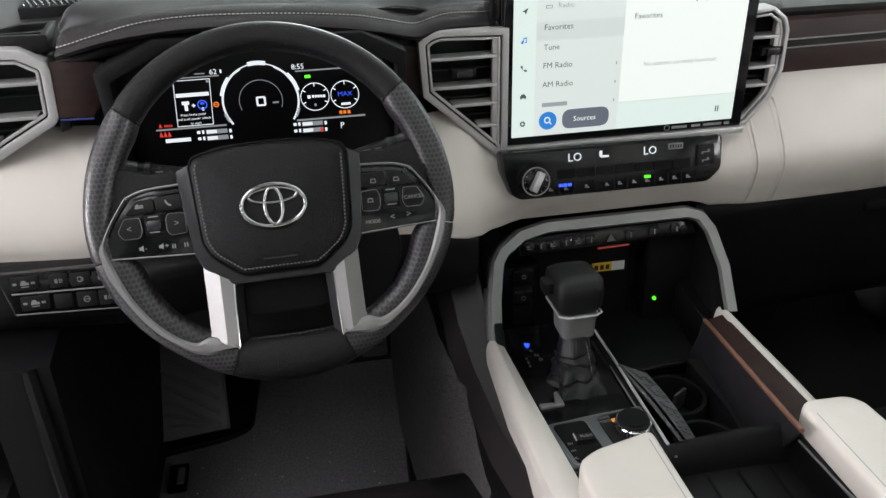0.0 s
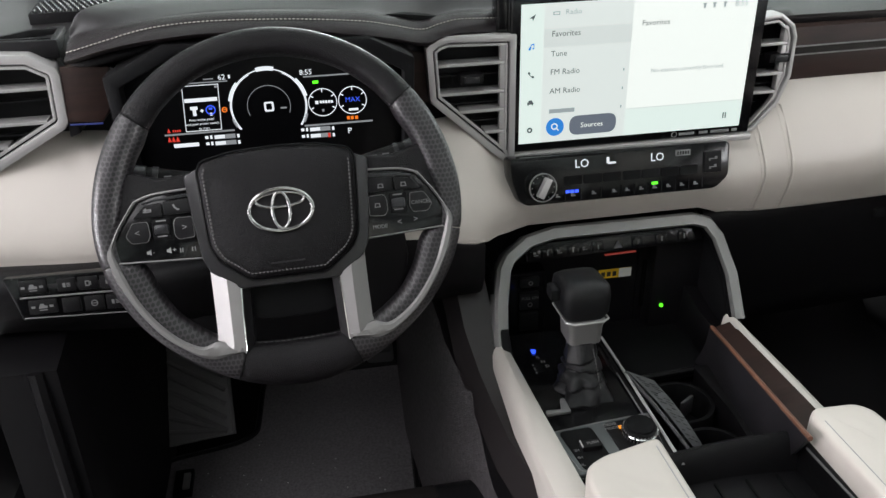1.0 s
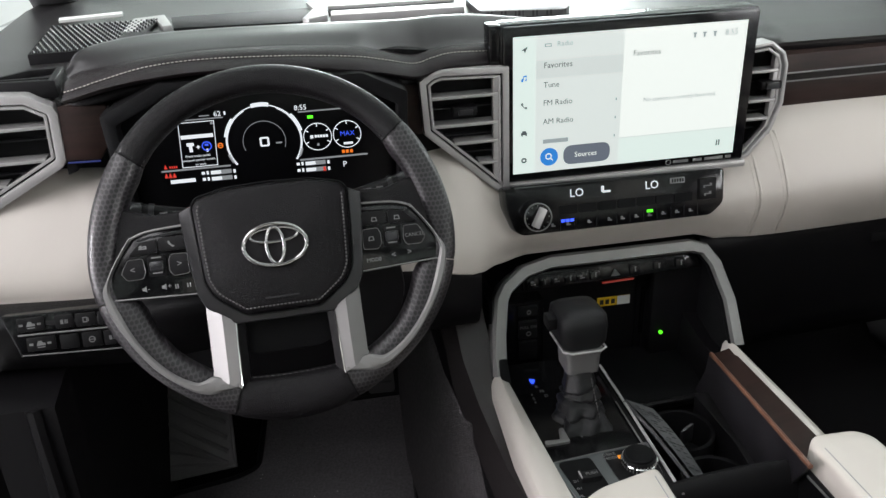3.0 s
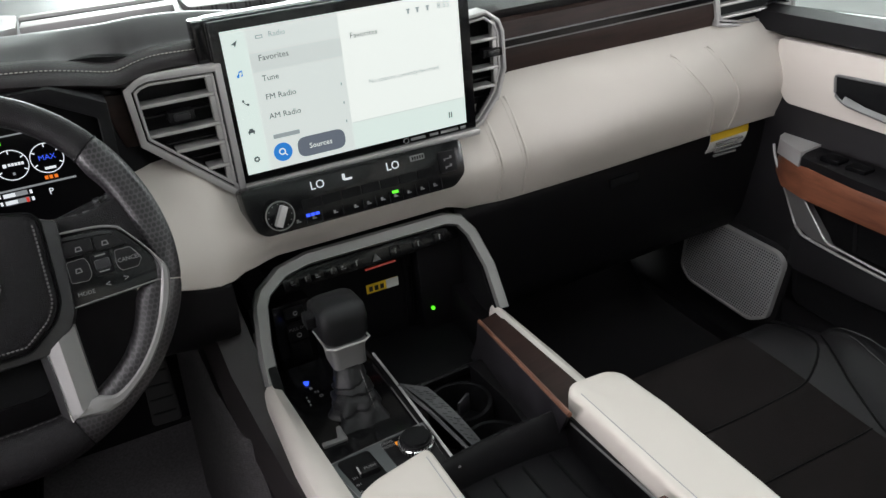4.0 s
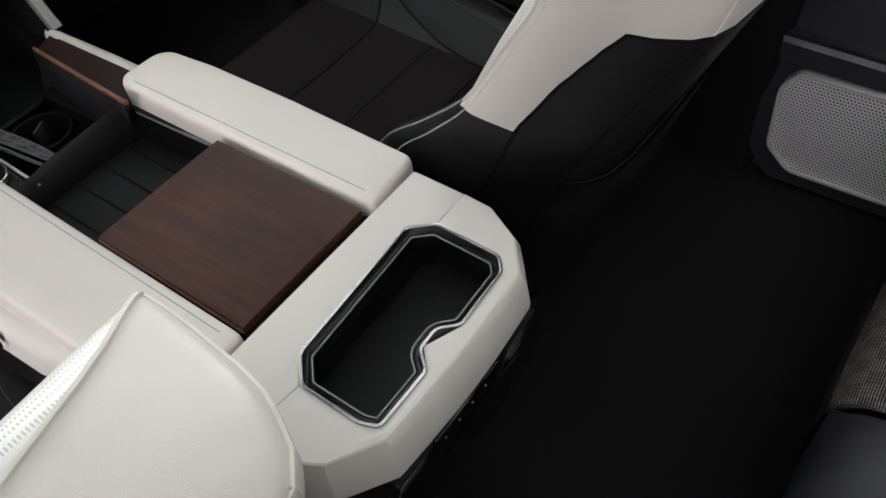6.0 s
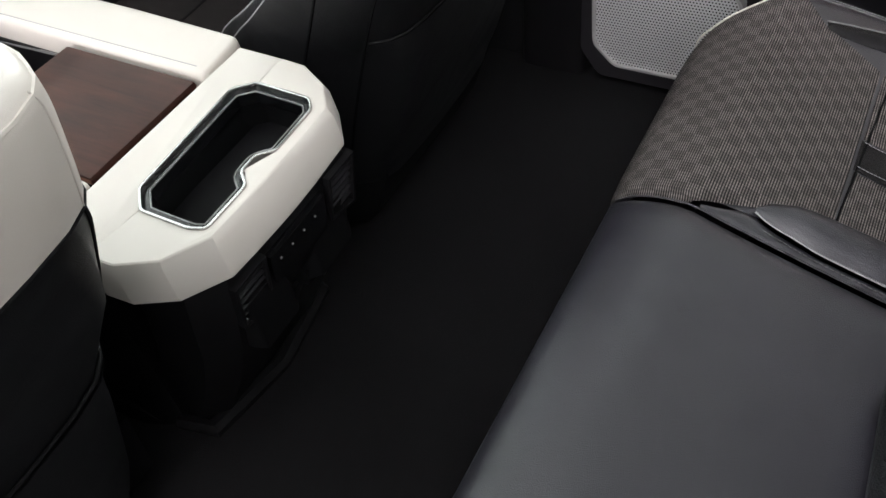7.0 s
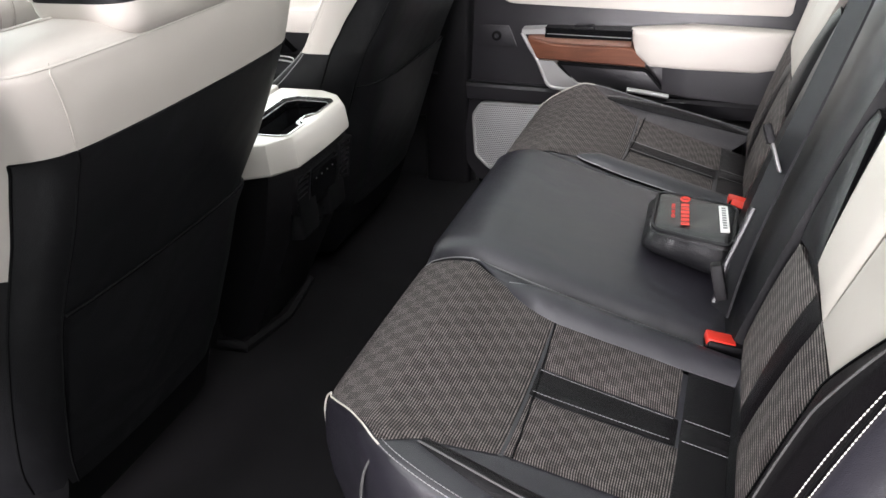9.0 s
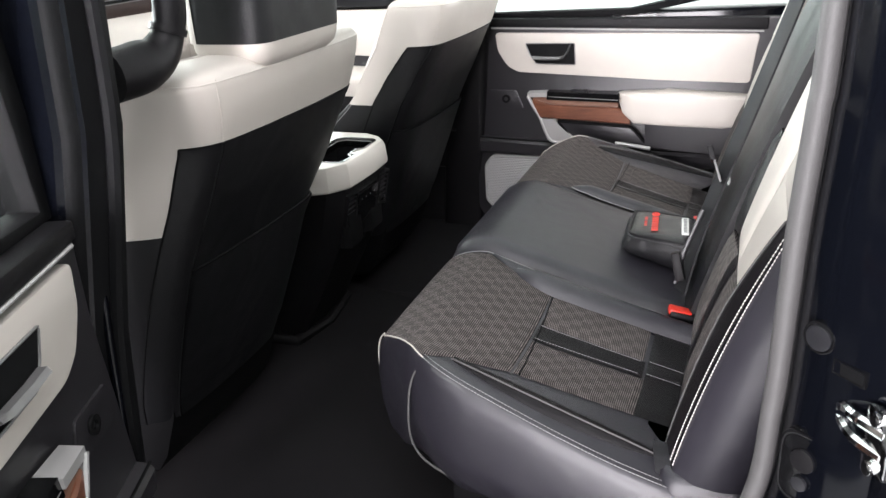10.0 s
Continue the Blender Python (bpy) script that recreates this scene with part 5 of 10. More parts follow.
# bright inlay: a thin line beside the switch pods that widens along the lower rim and turns into the spokes
INLAY = [(10.0, 0.1345, 0.1362), (4.5, 0.1420, 0.1440), (-3.5, 0.1545, 0.1572), (-8, 0.1590, 0.1655), (-12, 0.1585, 0.1668), (-18, 0.1572, 0.1664), (-25, 0.1570, 0.1646), (-33, 0.1563, 0.1634), (-42, 0.1550, 0.1624), (-49, 0.1528, 0.1606), (-54, 0.1490, 0.1596), (-57, 0.1400, 0.1578), (-60, 0.1372, 0.1548), (-64, 0.1365, 0.1470), (-68, 0.1352, 0.1412)]
for s in (-1, 1):
    def flip(p):
        return W @ Vector((p[0] * s, p[1], p[2]))

    def lift_of(deg):
        """Depth of the rim's front face under the inlay."""
        return 0.0158 if deg < -6 else 0.0165
    rings = []
    for deg, a, b in spline(INLAY, 60):
        c, q = math.cos(radians(deg)), math.sin(radians(deg))
        y = -lift_of(deg)
        w = b - a
        rings.append([flip((r * c, y + dy, r * q)) for r, dy in ((b, 0.004), (b - 0.0004, -0.0010), (b - w * 0.22, -0.0030), (a + w * 0.30, -0.0032), (a + 0.0004, -0.0010), (a, 0.004))])
    part("rim_inlay", skin(rings), SPOKE, wheel, "satin silver inlay along the lower rim", 30)
    # lower spoke with a ridge: an outer and an inner facet, and a bevelled dark cheek beside it
    prof = [(0.0738, -0.0500, 0.0588, -0.0600, 0.0462, -0.0680), (0.0738, -0.0800, 0.0590, -0.0850, 0.0472, -0.0900), (0.0742, -0.1130, 0.0594, -0.1220, 0.0484, -0.1290), (0.0752, -0.1165, 0.0600, -0.1262, 0.0490, -0.1322)]
    rings = [[flip((ax, -0.0120, az)), flip((bx, -0.0215, bz)), flip((cx, -0.0165, cz)), flip((cx - 0.001, 0.006, cz)), flip((ax, 0.008, az))] for ax, az, bx, bz, cx, cz in prof]
    part("lower_spoke", skin(rings), SPOKE, wheel, "satin silver lower spoke", 20)
    part("spoke_edge", tube([flip((cx + 0.0006, -0.0170, cz)) for ax, az, bx, bz, cx, cz in prof], 0.0007, 6), CHROME, wheel)
    rings = [[flip((cx, -0.0160, cz)), flip((cx - 0.0070, -0.0080, cz + 0.004)), flip((cx - 0.0070, 0.010, cz + 0.004)), flip((cx, 0.006, cz))] for ax, az, bx, bz, cx, cz in prof]
    part("spoke_cheek", skin(rings), PLASTIC, wheel, "dark cheek of the spoke", 30)
    # leather arm behind the switch pod
    arm = [(0.072, 0.046), (0.110, 0.043), (0.140, 0.052), (0.152, 0.030), (0.160, -0.010), (0.158, -0.034), (0.075, -0.038)]
    part("spoke_arm", moved(slab([(x * s, z) for x, z in arm], "xz", -0.0105, 0.012, 0.005, None, 3), W), LEATHER, wheel, "black leather side spoke")
    # switch pod on the side spoke
    pod = [(0.0800, 0.0295), (0.1160, 0.0270), (0.1310, 0.0225), (0.1420, 0.0095), (0.1545, -0.0095), (0.1575, -0.0200), (0.1545, -0.0325), (0.0770, -0.0365)]
    pd = part("switch_pod", moved(slab([(x * s, z) for x, z in pod], "xz", -0.0145, 0.006, 0.002), W), GLOSS, wheel, "gloss black switch pod")
    edge = [(0.0840, 0.0300), (0.1165, 0.0278), (0.1320, 0.0232), (0.1345, 0.0205)]
    part("pod_edge", tube([flip((x, -0.0165, z)) for x, z in spline(edge, 24)], 0.0012, 6), SPOKE, pd, "thin satin pod edge")
    part("pod_lower_edge", tube([flip((0.0780, -0.0150, -0.0366)), flip((0.1540, -0.0150, -0.0330))], 0.0008, 6), PEWTER, pd)
    part("pod_strip", moved(slab([(x * s, z) for x, z in ((0.0840, 0.0262), (0.1170, 0.0238), (0.1290, 0.0208), (0.1270, 0.0190), (0.1160, 0.0212), (0.0840, 0.0232))], "xz", -0.0152, -0.012, 0.0004), W), SATIN_DARK, pd)
    keys = {"top_in": [(0.0850, 0.0215), (0.1085, 0.0200), (0.1085, 0.0075), (0.0840, 0.0075)], "top_out": [(0.1105, 0.0198), (0.1250, 0.0185), (0.1370, 0.0065), (0.1105, 0.0070)],
            "inner": [(0.0835, 0.0035), (0.0985, 0.0040), (0.1010, -0.0010), (0.1010, -0.0120), (0.0975, -0.0165), (0.0830, -0.0155)], "roller_frame": [(0.1035, 0.0045), (0.1205, 0.0045), (0.1205, -0.0150), (0.1035, -0.0155)],
            "outer": [(0.1245, 0.0030), (0.1380, 0.0030), (0.1450, -0.0090), (0.1405, -0.0160), (0.1260, -0.0160), (0.1230, -0.0100)]}
    for nm, poly in keys.items():
        poly = rounded([(x * s, z) for x, z in poly], 0.0022, 3)
        key = part("pod_key", moved(slab(poly, "xz", -0.0170, -0.013, 0.0008), W), PLASTIC if nm != "roller_frame" else DEEP, pd)
        if nm in ("inner", "outer"):
            part("key_edge", tube([W @ Vector((x, -0.0166, z)) for x, z in poly], 0.00035, 5, None, True), PEWTER, key)
        if nm == "roller_frame":
            part("roller", moved(box(0.1055 * s if s > 0 else -0.1185, 0.1185 if s > 0 else -0.1055, -0.0200, -0.014, -0.0105, -0.0010, 0.002), W), SATIN_DARK, key, "ribbed roller")
            for q in (0.0020, -0.0125):
                part("roller_mark", moved(slab([(0.1075 * s, q), (0.1165 * s, q), (0.1165 * s, q + 0.0012), (0.1075 * s, q + 0.0012)], "xz", -0.0174, -0.0168, 0), W), GREY_INK, key, "", 0)
    # printed signs
    bm = mesh()
    if s > 0:
        words("CANCEL", 0.0052, W @ pose(0.1245, -0.0172, -0.0085, 90, 0, 0), bm, 0.0001)
        words("MODE", 0.0052, W @ pose(0.0845, -0.0148, -0.0285, 90, 0, 0), bm, 0.0001)
        words("<", 0.0085, W @ pose(0.1090, -0.0148, -0.0270, 90, 0, 0), bm, 0.0001)
        words(">", 0.0085, W @ pose(0.1250, -0.0148, -0.0260, 90, 0, 0), bm, 0.0001)
        for x, z in ((0.0965, 0.0125), (0.1190, 0.0120), (0.0915, -0.0060)):
            joined(bm, moved(ring_slab([(x - 0.003, z - 0.002), (x + 0.003, z - 0.002), (x + 0.0022, z + 0.0022), (x - 0.0022, z + 0.0022)], [(x - 0.002, z - 0.0012), (x + 0.002, z - 0.0012), (x + 0.0014, z + 0.0014), (x - 0.0014, z + 0.0014)], "xz", -0.0174, -0.0169, 0), W))
    else:
        words("<", 0.0085, W @ pose(-0.1370, -0.0172, -0.0095, 90, 0, 0), bm, 0.0001)
        words(">", 0.0085, W @ pose(-0.0940, -0.0172, -0.0085, 90, 0, 0), bm, 0.0001)
        for x, sign in ((-0.1265, "-"), (-0.1085, "+")):
            joined(bm, moved(slab([(x - 0.002, -0.0275), (x, -0.0275), (x + 0.002, -0.0290), (x + 0.002, -0.0230), (x, -0.0245), (x - 0.002, -0.0245)], "xz", -0.0150, -0.0144, 0), W))
            words(sign, 0.0070, W @ pose(x + 0.003, -0.0148, -0.0280, 90, 0, 0), bm, 0.0001)
        for x in (-0.0985, -0.0965, -0.0875, -0.0850):
            joined(bm, moved(slab([(x, -0.0290), (x + 0.0010, -0.0290), (x + 0.0010, -0.0248), (x, -0.0248)], "xz", -0.0150, -0.0144, 0), W))
        for poly in ([(-0.1270, 0.0115), (-0.1195, 0.0115), (-0.1195, 0.0145), (-0.1240, 0.0145), (-0.1240, 0.0160), (-0.1270, 0.0138), (-0.1240, 0.0118), (-0.1240, 0.0133), (-0.1207, 0.0133), (-0.1207, 0.0127), (-0.1270, 0.0127)],
                     [(-0.1000, 0.0165), (-0.0985, 0.0170), (-0.0977, 0.0148), (-0.0960, 0.0128), (-0.0938, 0.0122), (-0.0945, 0.0108), (-0.0962, 0.0110), (-0.0990, 0.0138)]):
            joined(bm, moved(slab(poly, "xz", -0.0174, -0.0169, 0), W))
    part("printed_signs", bm, GREY_INK, pd, "pale printed signs", 0)
# satin shoulder plate under the airbag cover
plate = [(-0.0870, 0.042), (-0.0862, 0.030), (-0.0845, 0.010), (-0.0790, -0.038), (-0.0725, -0.052), (-0.0468, -0.0705), (0.0468, -0.0705), (0.0725, -0.052), (0.0790, -0.038), (0.0845, 0.010), (0.0862, 0.030), (0.0870, 0.042), (0.0740, 0.0475), (0.040, 0.050), (-0.040, 0.050), (-0.0740, 0.0475)]
part("shoulder_plate", moved(slab(plate, "xz", -0.0185, 0.014, 0.003), W), DARK_SATIN, wheel, "dark satin plate round the airbag cover")
# airbag cover
cover = [(-0.0735, 0.0450), (-0.0690, 0.0525), (-0.0400, 0.0590), (0.0, 0.0605), (0.0400, 0.0590), (0.0690, 0.0525), (0.0735, 0.0450), (0.0712, 0.0), (0.0695, -0.028), (0.0620, -0.0425), (0.0385, -0.0605), (0.0330, -0.0630), (-0.0330, -0.0630), (-0.0385, -0.0605), (-0.0620, -0.0425), (-0.0695, -0.028), (-0.0712, 0.0)]
rings = []
for k, y in ((1.0, 0.02), (1.0, -0.0185), (0.988, -0.0215), (0.962, -0.0238), (0.92, -0.0250), (0.84, -0.0262), (0.6, -0.0285), (0.3, -0.0300), (0.04, -0.0304)):
    rings.append([W @ Vector((x * k, y, (z + 0.001) * k - 0.001)) for x, z in rounded(cover, 0.006, 3)])
cov = part("airbag_cover", skin(rings), LEATHER, wheel, "grained black airbag cover", 50)
seam = [(x * 0.93, (z + 0.001) * 0.93 - 0.001) for x, z in rounded(cover, 0.006, 6)]
lower = [(x, z) for x, z in seam if z < 0.046]
left = sorted((p for p in lower if p[0] < -0.034), key=lambda p: -p[1])
right = sorted((p for p in lower if p[0] > 0.034), key=lambda p: p[1])
part("stitching", stitches([W @ Vector((x, -0.0262, z)) for x, z in left + right], 0.0024, 0.0012, 0.0008), DARK_THREAD, cov, "grey twisted thread")
part("cover_groove", tube([W @ Vector((x, -0.0205, z)) for x, z in inset(rounded(cover, 0.006, 3), -0.0010)], 0.0011, 5, None, True), DEEP, cov)
part("cover_imprint", moved(box(-0.016, 0.016, -0.0290, -0.0280, -0.0500, -0.0485, 0), W), SATIN_DARK, cov)


def oval(name, rx, rz, cx, cz, w, parent):
    n = 44
    pts = [W @ Vector((cx + rx * math.cos(math.tau * i / n), -0.0318, cz + rz * math.sin(math.tau * i / n))) for i in range(n)]
    return part(name, tube(pts, w, 10, None, True), BADGE, parent)


badge = oval("hub_badge", 0.0295, 0.0198, 0, 0.000, 0.0022, wheel)
tagged(badge, "chrome oval hub badge")
oval("badge_oval", 0.0082, 0.0172, 0, -0.0005, 0.0018, badge)
oval("badge_oval", 0.0225, 0.0068, 0, 0.0092, 0.0016, badge)
part("badge_base", moved(slab([(0.0285 * math.cos(math.tau * i / 36), 0.0190 * math.sin(math.tau * i / 36)) for i in range(36)], "xz", -0.0312, -0.026, 0.0005), W), LEATHER, badge)
# column shroud and stalks
part("column_shroud", moved(slab(rounded([(-0.065, 0.05), (0.065, 0.05), (0.075, -0.02), (0.04, -0.045), (-0.04, -0.045), (-0.075, -0.02)], 0.015), "xz", 0.03, 0.19, 0.008), W), PLASTIC, wheel, "black column shroud")
for s in (-1, 1):
    tip = Vector((0.140 * s, 0.050, 0.052))
    root = Vector((0.05 * s, 0.062, 0.036))
    st = part("stalk", tube([W @ root.lerp(tip, k / 8) for k in range(9)], lambda u: 0.0075 + 0.0035 * u, 12), PLASTIC, wheel, "black control stalk")
    part("stalk_ring", tube([W @ root.lerp(tip, u) for u in (0.80, 0.83, 0.86)], 0.0116, 14), SATIN_DARK, st)
    part("stalk_end", tube([W @ root.lerp(tip, u) for u in (0.93, 0.99, 1.05)], 0.0118, 14), SATIN_DARK, st)
    bm = mesh()
    for k, (u0, u1) in enumerate(((0.42, 0.58), (0.42, 0.56), (0.42, 0.60), (0.64, 0.72))):
        p, q = root.lerp(tip, u0), root.lerp(tip, u1)
        dz = (0.005, 0.0, -0.005, 0.002)[k]
        slab([(min(p.x, q.x), p.z + dz), (max(p.x, q.x), p.z + dz), (max(p.x, q.x), p.z + dz + 0.0014), (min(p.x, q.x), p.z + dz + 0.0014)], "xz", p.y - 0.0112, p.y - 0.0090, 0, bm)
    part("stalk_mark", moved(bm, W), GREY_INK, st, "", 0)
part("hub_back", moved(slab(rounded([(-0.05, -0.05), (0.05, -0.05), (0.046, -0.105), (-0.046, -0.105)], 0.02), "xz", 0.004, 0.05, 0.004), W), DEEP, wheel)

# ---- centre console ----
console = thing("centre_console", "cream and black centre console with wood lid and open bins", "console", (0, 0.1, 0.16))


def rail(stations, mat, name, label="", angle=45):
    """Sections (x, z) that stand along y."""
    return part(name, skin([[(x, y, z) for x, z in sec] for y, sec in stations]), mat, console, label, angle)


# flanks down to the floor
for s in (-1, 1):
    st = []
    rear = ((-0.17, 0.112, 0.548, 0.17), (-0.12, 0.138, 0.545, 0.16), (0.10, 0.170, 0.535, 0.17), (0.30, 0.188, 0.52, 0.25), (0.42, 0.196, 0.53, 0.30))
    fore = ((0.47, 0.206, 0.57, 0.31), (0.52, 0.212, 0.635, 0.32), (0.60, 0.215, 0.67, 0.33), (0.74, 0.215, 0.60, 0.34)) if s < 0 else ((0.50, 0.172, 0.53, 0.31), (0.60, 0.168, 0.56, 0.33), (0.74, 0.165, 0.50, 0.34))
    for y, xo, zt, zb in rear + fore:
        if s < 0:
            xo += 0.020 * max(0, min(1, (y + 0.05) / 0.3))
        if s > 0:
            xo -= 0.028 * max(0, min(1, (y + 0.1) / 0.3)) if y < 0.45 else 0
        st.append((y, [(s * (xo - 0.04), zt), (s * xo, zt - 0.006), (s * (xo + 0.012), zt - 0.05), (s * (xo + 0.016), (zt + zb) / 2), (s * (xo + 0.024), zb), (s * (xo - 0.05), zb)]))
    rail(st, PLASTIC, "flank", "black console flank")
    if s < 0:
        band = [(y, [(sec[0][0], sec[0][1] + 0.002), (sec[1][0] - 0.001, sec[1][1] + 0.003), (sec[2][0] - 0.003, sec[2][1]), (sec[2][0] - 0.0005, sec[2][1] - 0.004), (sec[2][0] + 0.006, sec[2][1] - 0.002), (sec[1][0] + 0.008, sec[1][1] - 0.012)]) for y, sec in st]
        rail(band, FLANK, "flank_band", "brown grey satin band along the console", 40)
# felt covered tunnel wall in the driver's footwell
felt = []
for y, x, z in ((0.30, -0.228, 0.46), (0.38, -0.235, 0.485), (0.46, -0.250, 0.512), (0.55, -0.262, 0.535), (0.75, -0.272, 0.56), (0.95, -0.262, 0.56), (1.05, -0.255, 0.56)):
    felt.append([(x + 0.022, y, z + 0.006), (x + 0.010, y, z - 0.012), (x - 0.004, y, 0.37), (x - 0.014, y, 0.17), (x + 0.05, y, 0.16), (x + 0.05, y, z)])
part("felt_wall", skin(felt), GREY_CARPET, console, "grey felt tunnel wall", 60)

# silver hoop round the dash bay
HOOP = [(-0.184, 0.440, 0.552), (-0.179, 0.466, 0.599), (-0.170, 0.488, 0.642), (-0.160, 0.497, 0.655), (-0.132, 0.507, 0.672), (-0.093, 0.515, 0.677), (0.118, 0.531, 0.668), (0.142, 0.530, 0.660), (0.156, 0.518, 0.641), (0.163, 0.48, 0.60), (0.158, 0.436, 0.552)]
rings = []
for i, p in enumerate(HOOP):
    a, b = Vector(HOOP[max(i - 1, 0)]), Vector(HOOP[min(i + 1, len(HOOP) - 1)])
    d = (b - a).normalized()
    n = Vector((0, -0.85, 0.5)).normalized()
    o = n.cross(d).normalized() * -1
    c = Vector(p)
    rings.append([c + o * 0.011 + n * 0.002, c + o * 0.009 + n * 0.008, c - o * 0.004 + n * 0.008, c - o * 0.008 + n * 0.002, c - o * 0.008 - n * 0.03, c + o * 0.009 - n * 0.010])
part("silver_hoop", skin(rings), HOOP_GREY, console, "satin silver hoop round the bay", 30)
bez = []
for r in rings:
    o = (r[0] - r[3]).normalized()
    bez.append([r[0] + o * 0.0005, r[0] + o * 0.0016 - Vector((0, -0.006, 0)), r[5] + o * 0.0016, r[5]])
part("hoop_bezel", skin(bez), DEEP, console, "dark bevel round the hoop", 30)
# bay behind the hoop
part("bay_back", slab([(-0.18, 0.46), (-0.175, 0.640), (-0.145, 0.662), (0.135, 0.660), (0.154, 0.635), (0.152, 0.46)], "xz", 0.580, 0.60, 0.002), PLASTIC, console, "black back of the bay")
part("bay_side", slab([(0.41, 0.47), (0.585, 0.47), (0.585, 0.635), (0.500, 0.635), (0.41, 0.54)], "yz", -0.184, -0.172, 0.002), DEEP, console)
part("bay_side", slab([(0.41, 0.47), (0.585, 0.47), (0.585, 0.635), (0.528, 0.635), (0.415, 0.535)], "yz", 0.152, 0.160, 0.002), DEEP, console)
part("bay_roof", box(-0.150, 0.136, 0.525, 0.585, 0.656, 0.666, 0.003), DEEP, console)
part("toggle_strip", moved(box(-0.128, 0.140, 0.0, 0.012, -0.010, 0.014, 0.002), pose(0, 0.528, 0.640, -20, 0, 2.0)), GLOSS, console, "gloss black toggle strip")
for k, x in enumerate((-0.1143, -0.0967, -0.0793, -0.0595, -0.0419, -0.0219, 0.0381, 0.0746, 0.1092)):
    tm = pose(0, 0.528, 0.640, -20, 0, 2.0)
    tg = part("toggle", moved(box(x - 0.0080, x + 0.0080, -0.0025, 0.004, -0.006, 0.008, 0.0010), tm), GLOSS, console)
    if k in (1, 3, 5, 6, 7, 8):
        part("toggle_mark", moved(box(x - 0.0006, x + 0.0006, -0.0034, -0.0022, -0.003, 0.004, 0), tm), GREY_INK, tg, "", 0)
        part("toggle_mark", moved(box(x - 0.0006, x + 0.0022, -0.0034, -0.0022, 0.003, 0.004, 0), tm), GREY_INK, tg, "", 0)
    else:
        part("toggle_mark", moved(box(x - 0.0035, x + 0.0035, -0.0034, -0.0022, -0.002, -0.001, 0), tm), GREY_INK, tg, "", 0)
        part("toggle_mark", moved(box(x - 0.0035, x + 0.0005, -0.0034, -0.0022, 0.0005, 0.0030, 0), tm), GREY_INK, tg, "", 0)
bm = mesh()
v = [bm.verts.new(p) for p in ((-0.007, 0, -0.004), (0.007, 0, -0.004), (0, 0, 0.007))]
bm.faces.new(v)
bmesh.ops.extrude_face_region(bm, geom=bm.faces[:])
part("hazard_mark", moved(bm, pose(0.008, 0.5260, 0.6395, -20, 0, 2.0)), GREY_INK, console, "pale warning triangle", 0)
part("red_line", moved(box(-0.025, 0.022, -0.002, 0.002, -0.0012, 0.0012, 0), pose(0.0145, 0.5275, 0.6255, -20, 0, 2.0)), RED_LINE, console, "thin red lit line")
lb = part("warning_label", box(0.004, 0.056, 0.5785, 0.5795, 0.555, 0.570, 0), YELLOW, console, "small yellow and white warning label")
part("label_white", box(0.036, 0.056, 0.578, 0.5787, 0.555, 0.570, 0), PAPER, lb)
for k in range(3):
    part("label_mark", box(0.008 + 0.009 * k, 0.014 + 0.009 * k, 0.578, 0.5787, 0.558, 0.566, 0), INK, lb, "", 0)
part("bay_seam", box(0.064, 0.067, 0.577, 0.582, 0.47, 0.60, 0.001), DEEP, console)
part("bay_seam", box(0.074, 0.079, 0.574, 0.582, 0.50, 0.58, 0.001), GLOSS, console)
part("green_led", disc(0.0958, 0.5155, 0.5455, 0.0028, 0.003, 12), LED_GREEN, console, "small green charging lamp")
part("bay_step", box(0.079, 0.160, 0.5485, 0.582, 0.450, 0.655, 0.003), PLASTIC, console)
col = part("brake_switch_column", box(-0.150, -0.095, 0.530, 0.56, 0.490, 0.608, 0.003), GLOSS, console, "black switch column")
for z0, z1 in ((0.587, 0.602), (0.550, 0.578), (0.514, 0.545)):
    part("column_key", box(-0.134, -0.106, 0.524, 0.54, z0, z1, 0.002), PLASTIC if z0 > 0.52 else DEEP, col)
part("column_text", words("PULL ON", 0.0062, pose(-0.1325, 0.5235, 0.568, 90, 0, 0), None, 0.0001), GREY_INK, col, "", 0)
n = 18
for cz, r in ((0.559, 0.0036), (0.5945, 0.0032)):
    part("column_mark", ring_slab([(-0.1195 + r * math.cos(math.tau * i / n), cz + r * math.sin(math.tau * i / n)) for i in range(n)], [(-0.1195 + r * 0.72 * math.cos(math.tau * i / n), cz + r * 0.72 * math.sin(math.tau * i / n)) for i in range(n)], "xz", 0.5228, 0.5240, 0), GREY_INK, col, "", 0)

# cream side rails that run back under the armrests
for s, x0, x1 in ((-1, -0.190, -0.182), (1, 0.150, 0.178)):
    st = []
    for y, xi, xo, zt in ((0.452, 0.176, 0.192, 0.549), (0.435, 0.173, 0.198, 0.555), (0.30, 0.166, 0.200, 0.556), (0.15, 0.158, 0.197, 0.560), (0.0, 0.148, 0.190, 0.572), (-0.205, 0.135, 0.158, 0.592)):
        k = 0.84 if s > 0 else 1.0
        if s > 0:
            xi, xo = xi - 0.035, xo - 0.038
        st.append((y, [(s * xi, zt - 0.02), (s * (xi + 0.003), zt - 0.002), (s * (xi + xo) / 2, zt + 0.002), (s * (xo - 0.003), zt - 0.006), (s * xo, zt - 0.022), (s * (xo + 0.002), zt - 0.055), (s * xi, zt - 0.055)]))
    rail(st, CREAM_HARD, "side_rail", "cream side rail", 50)

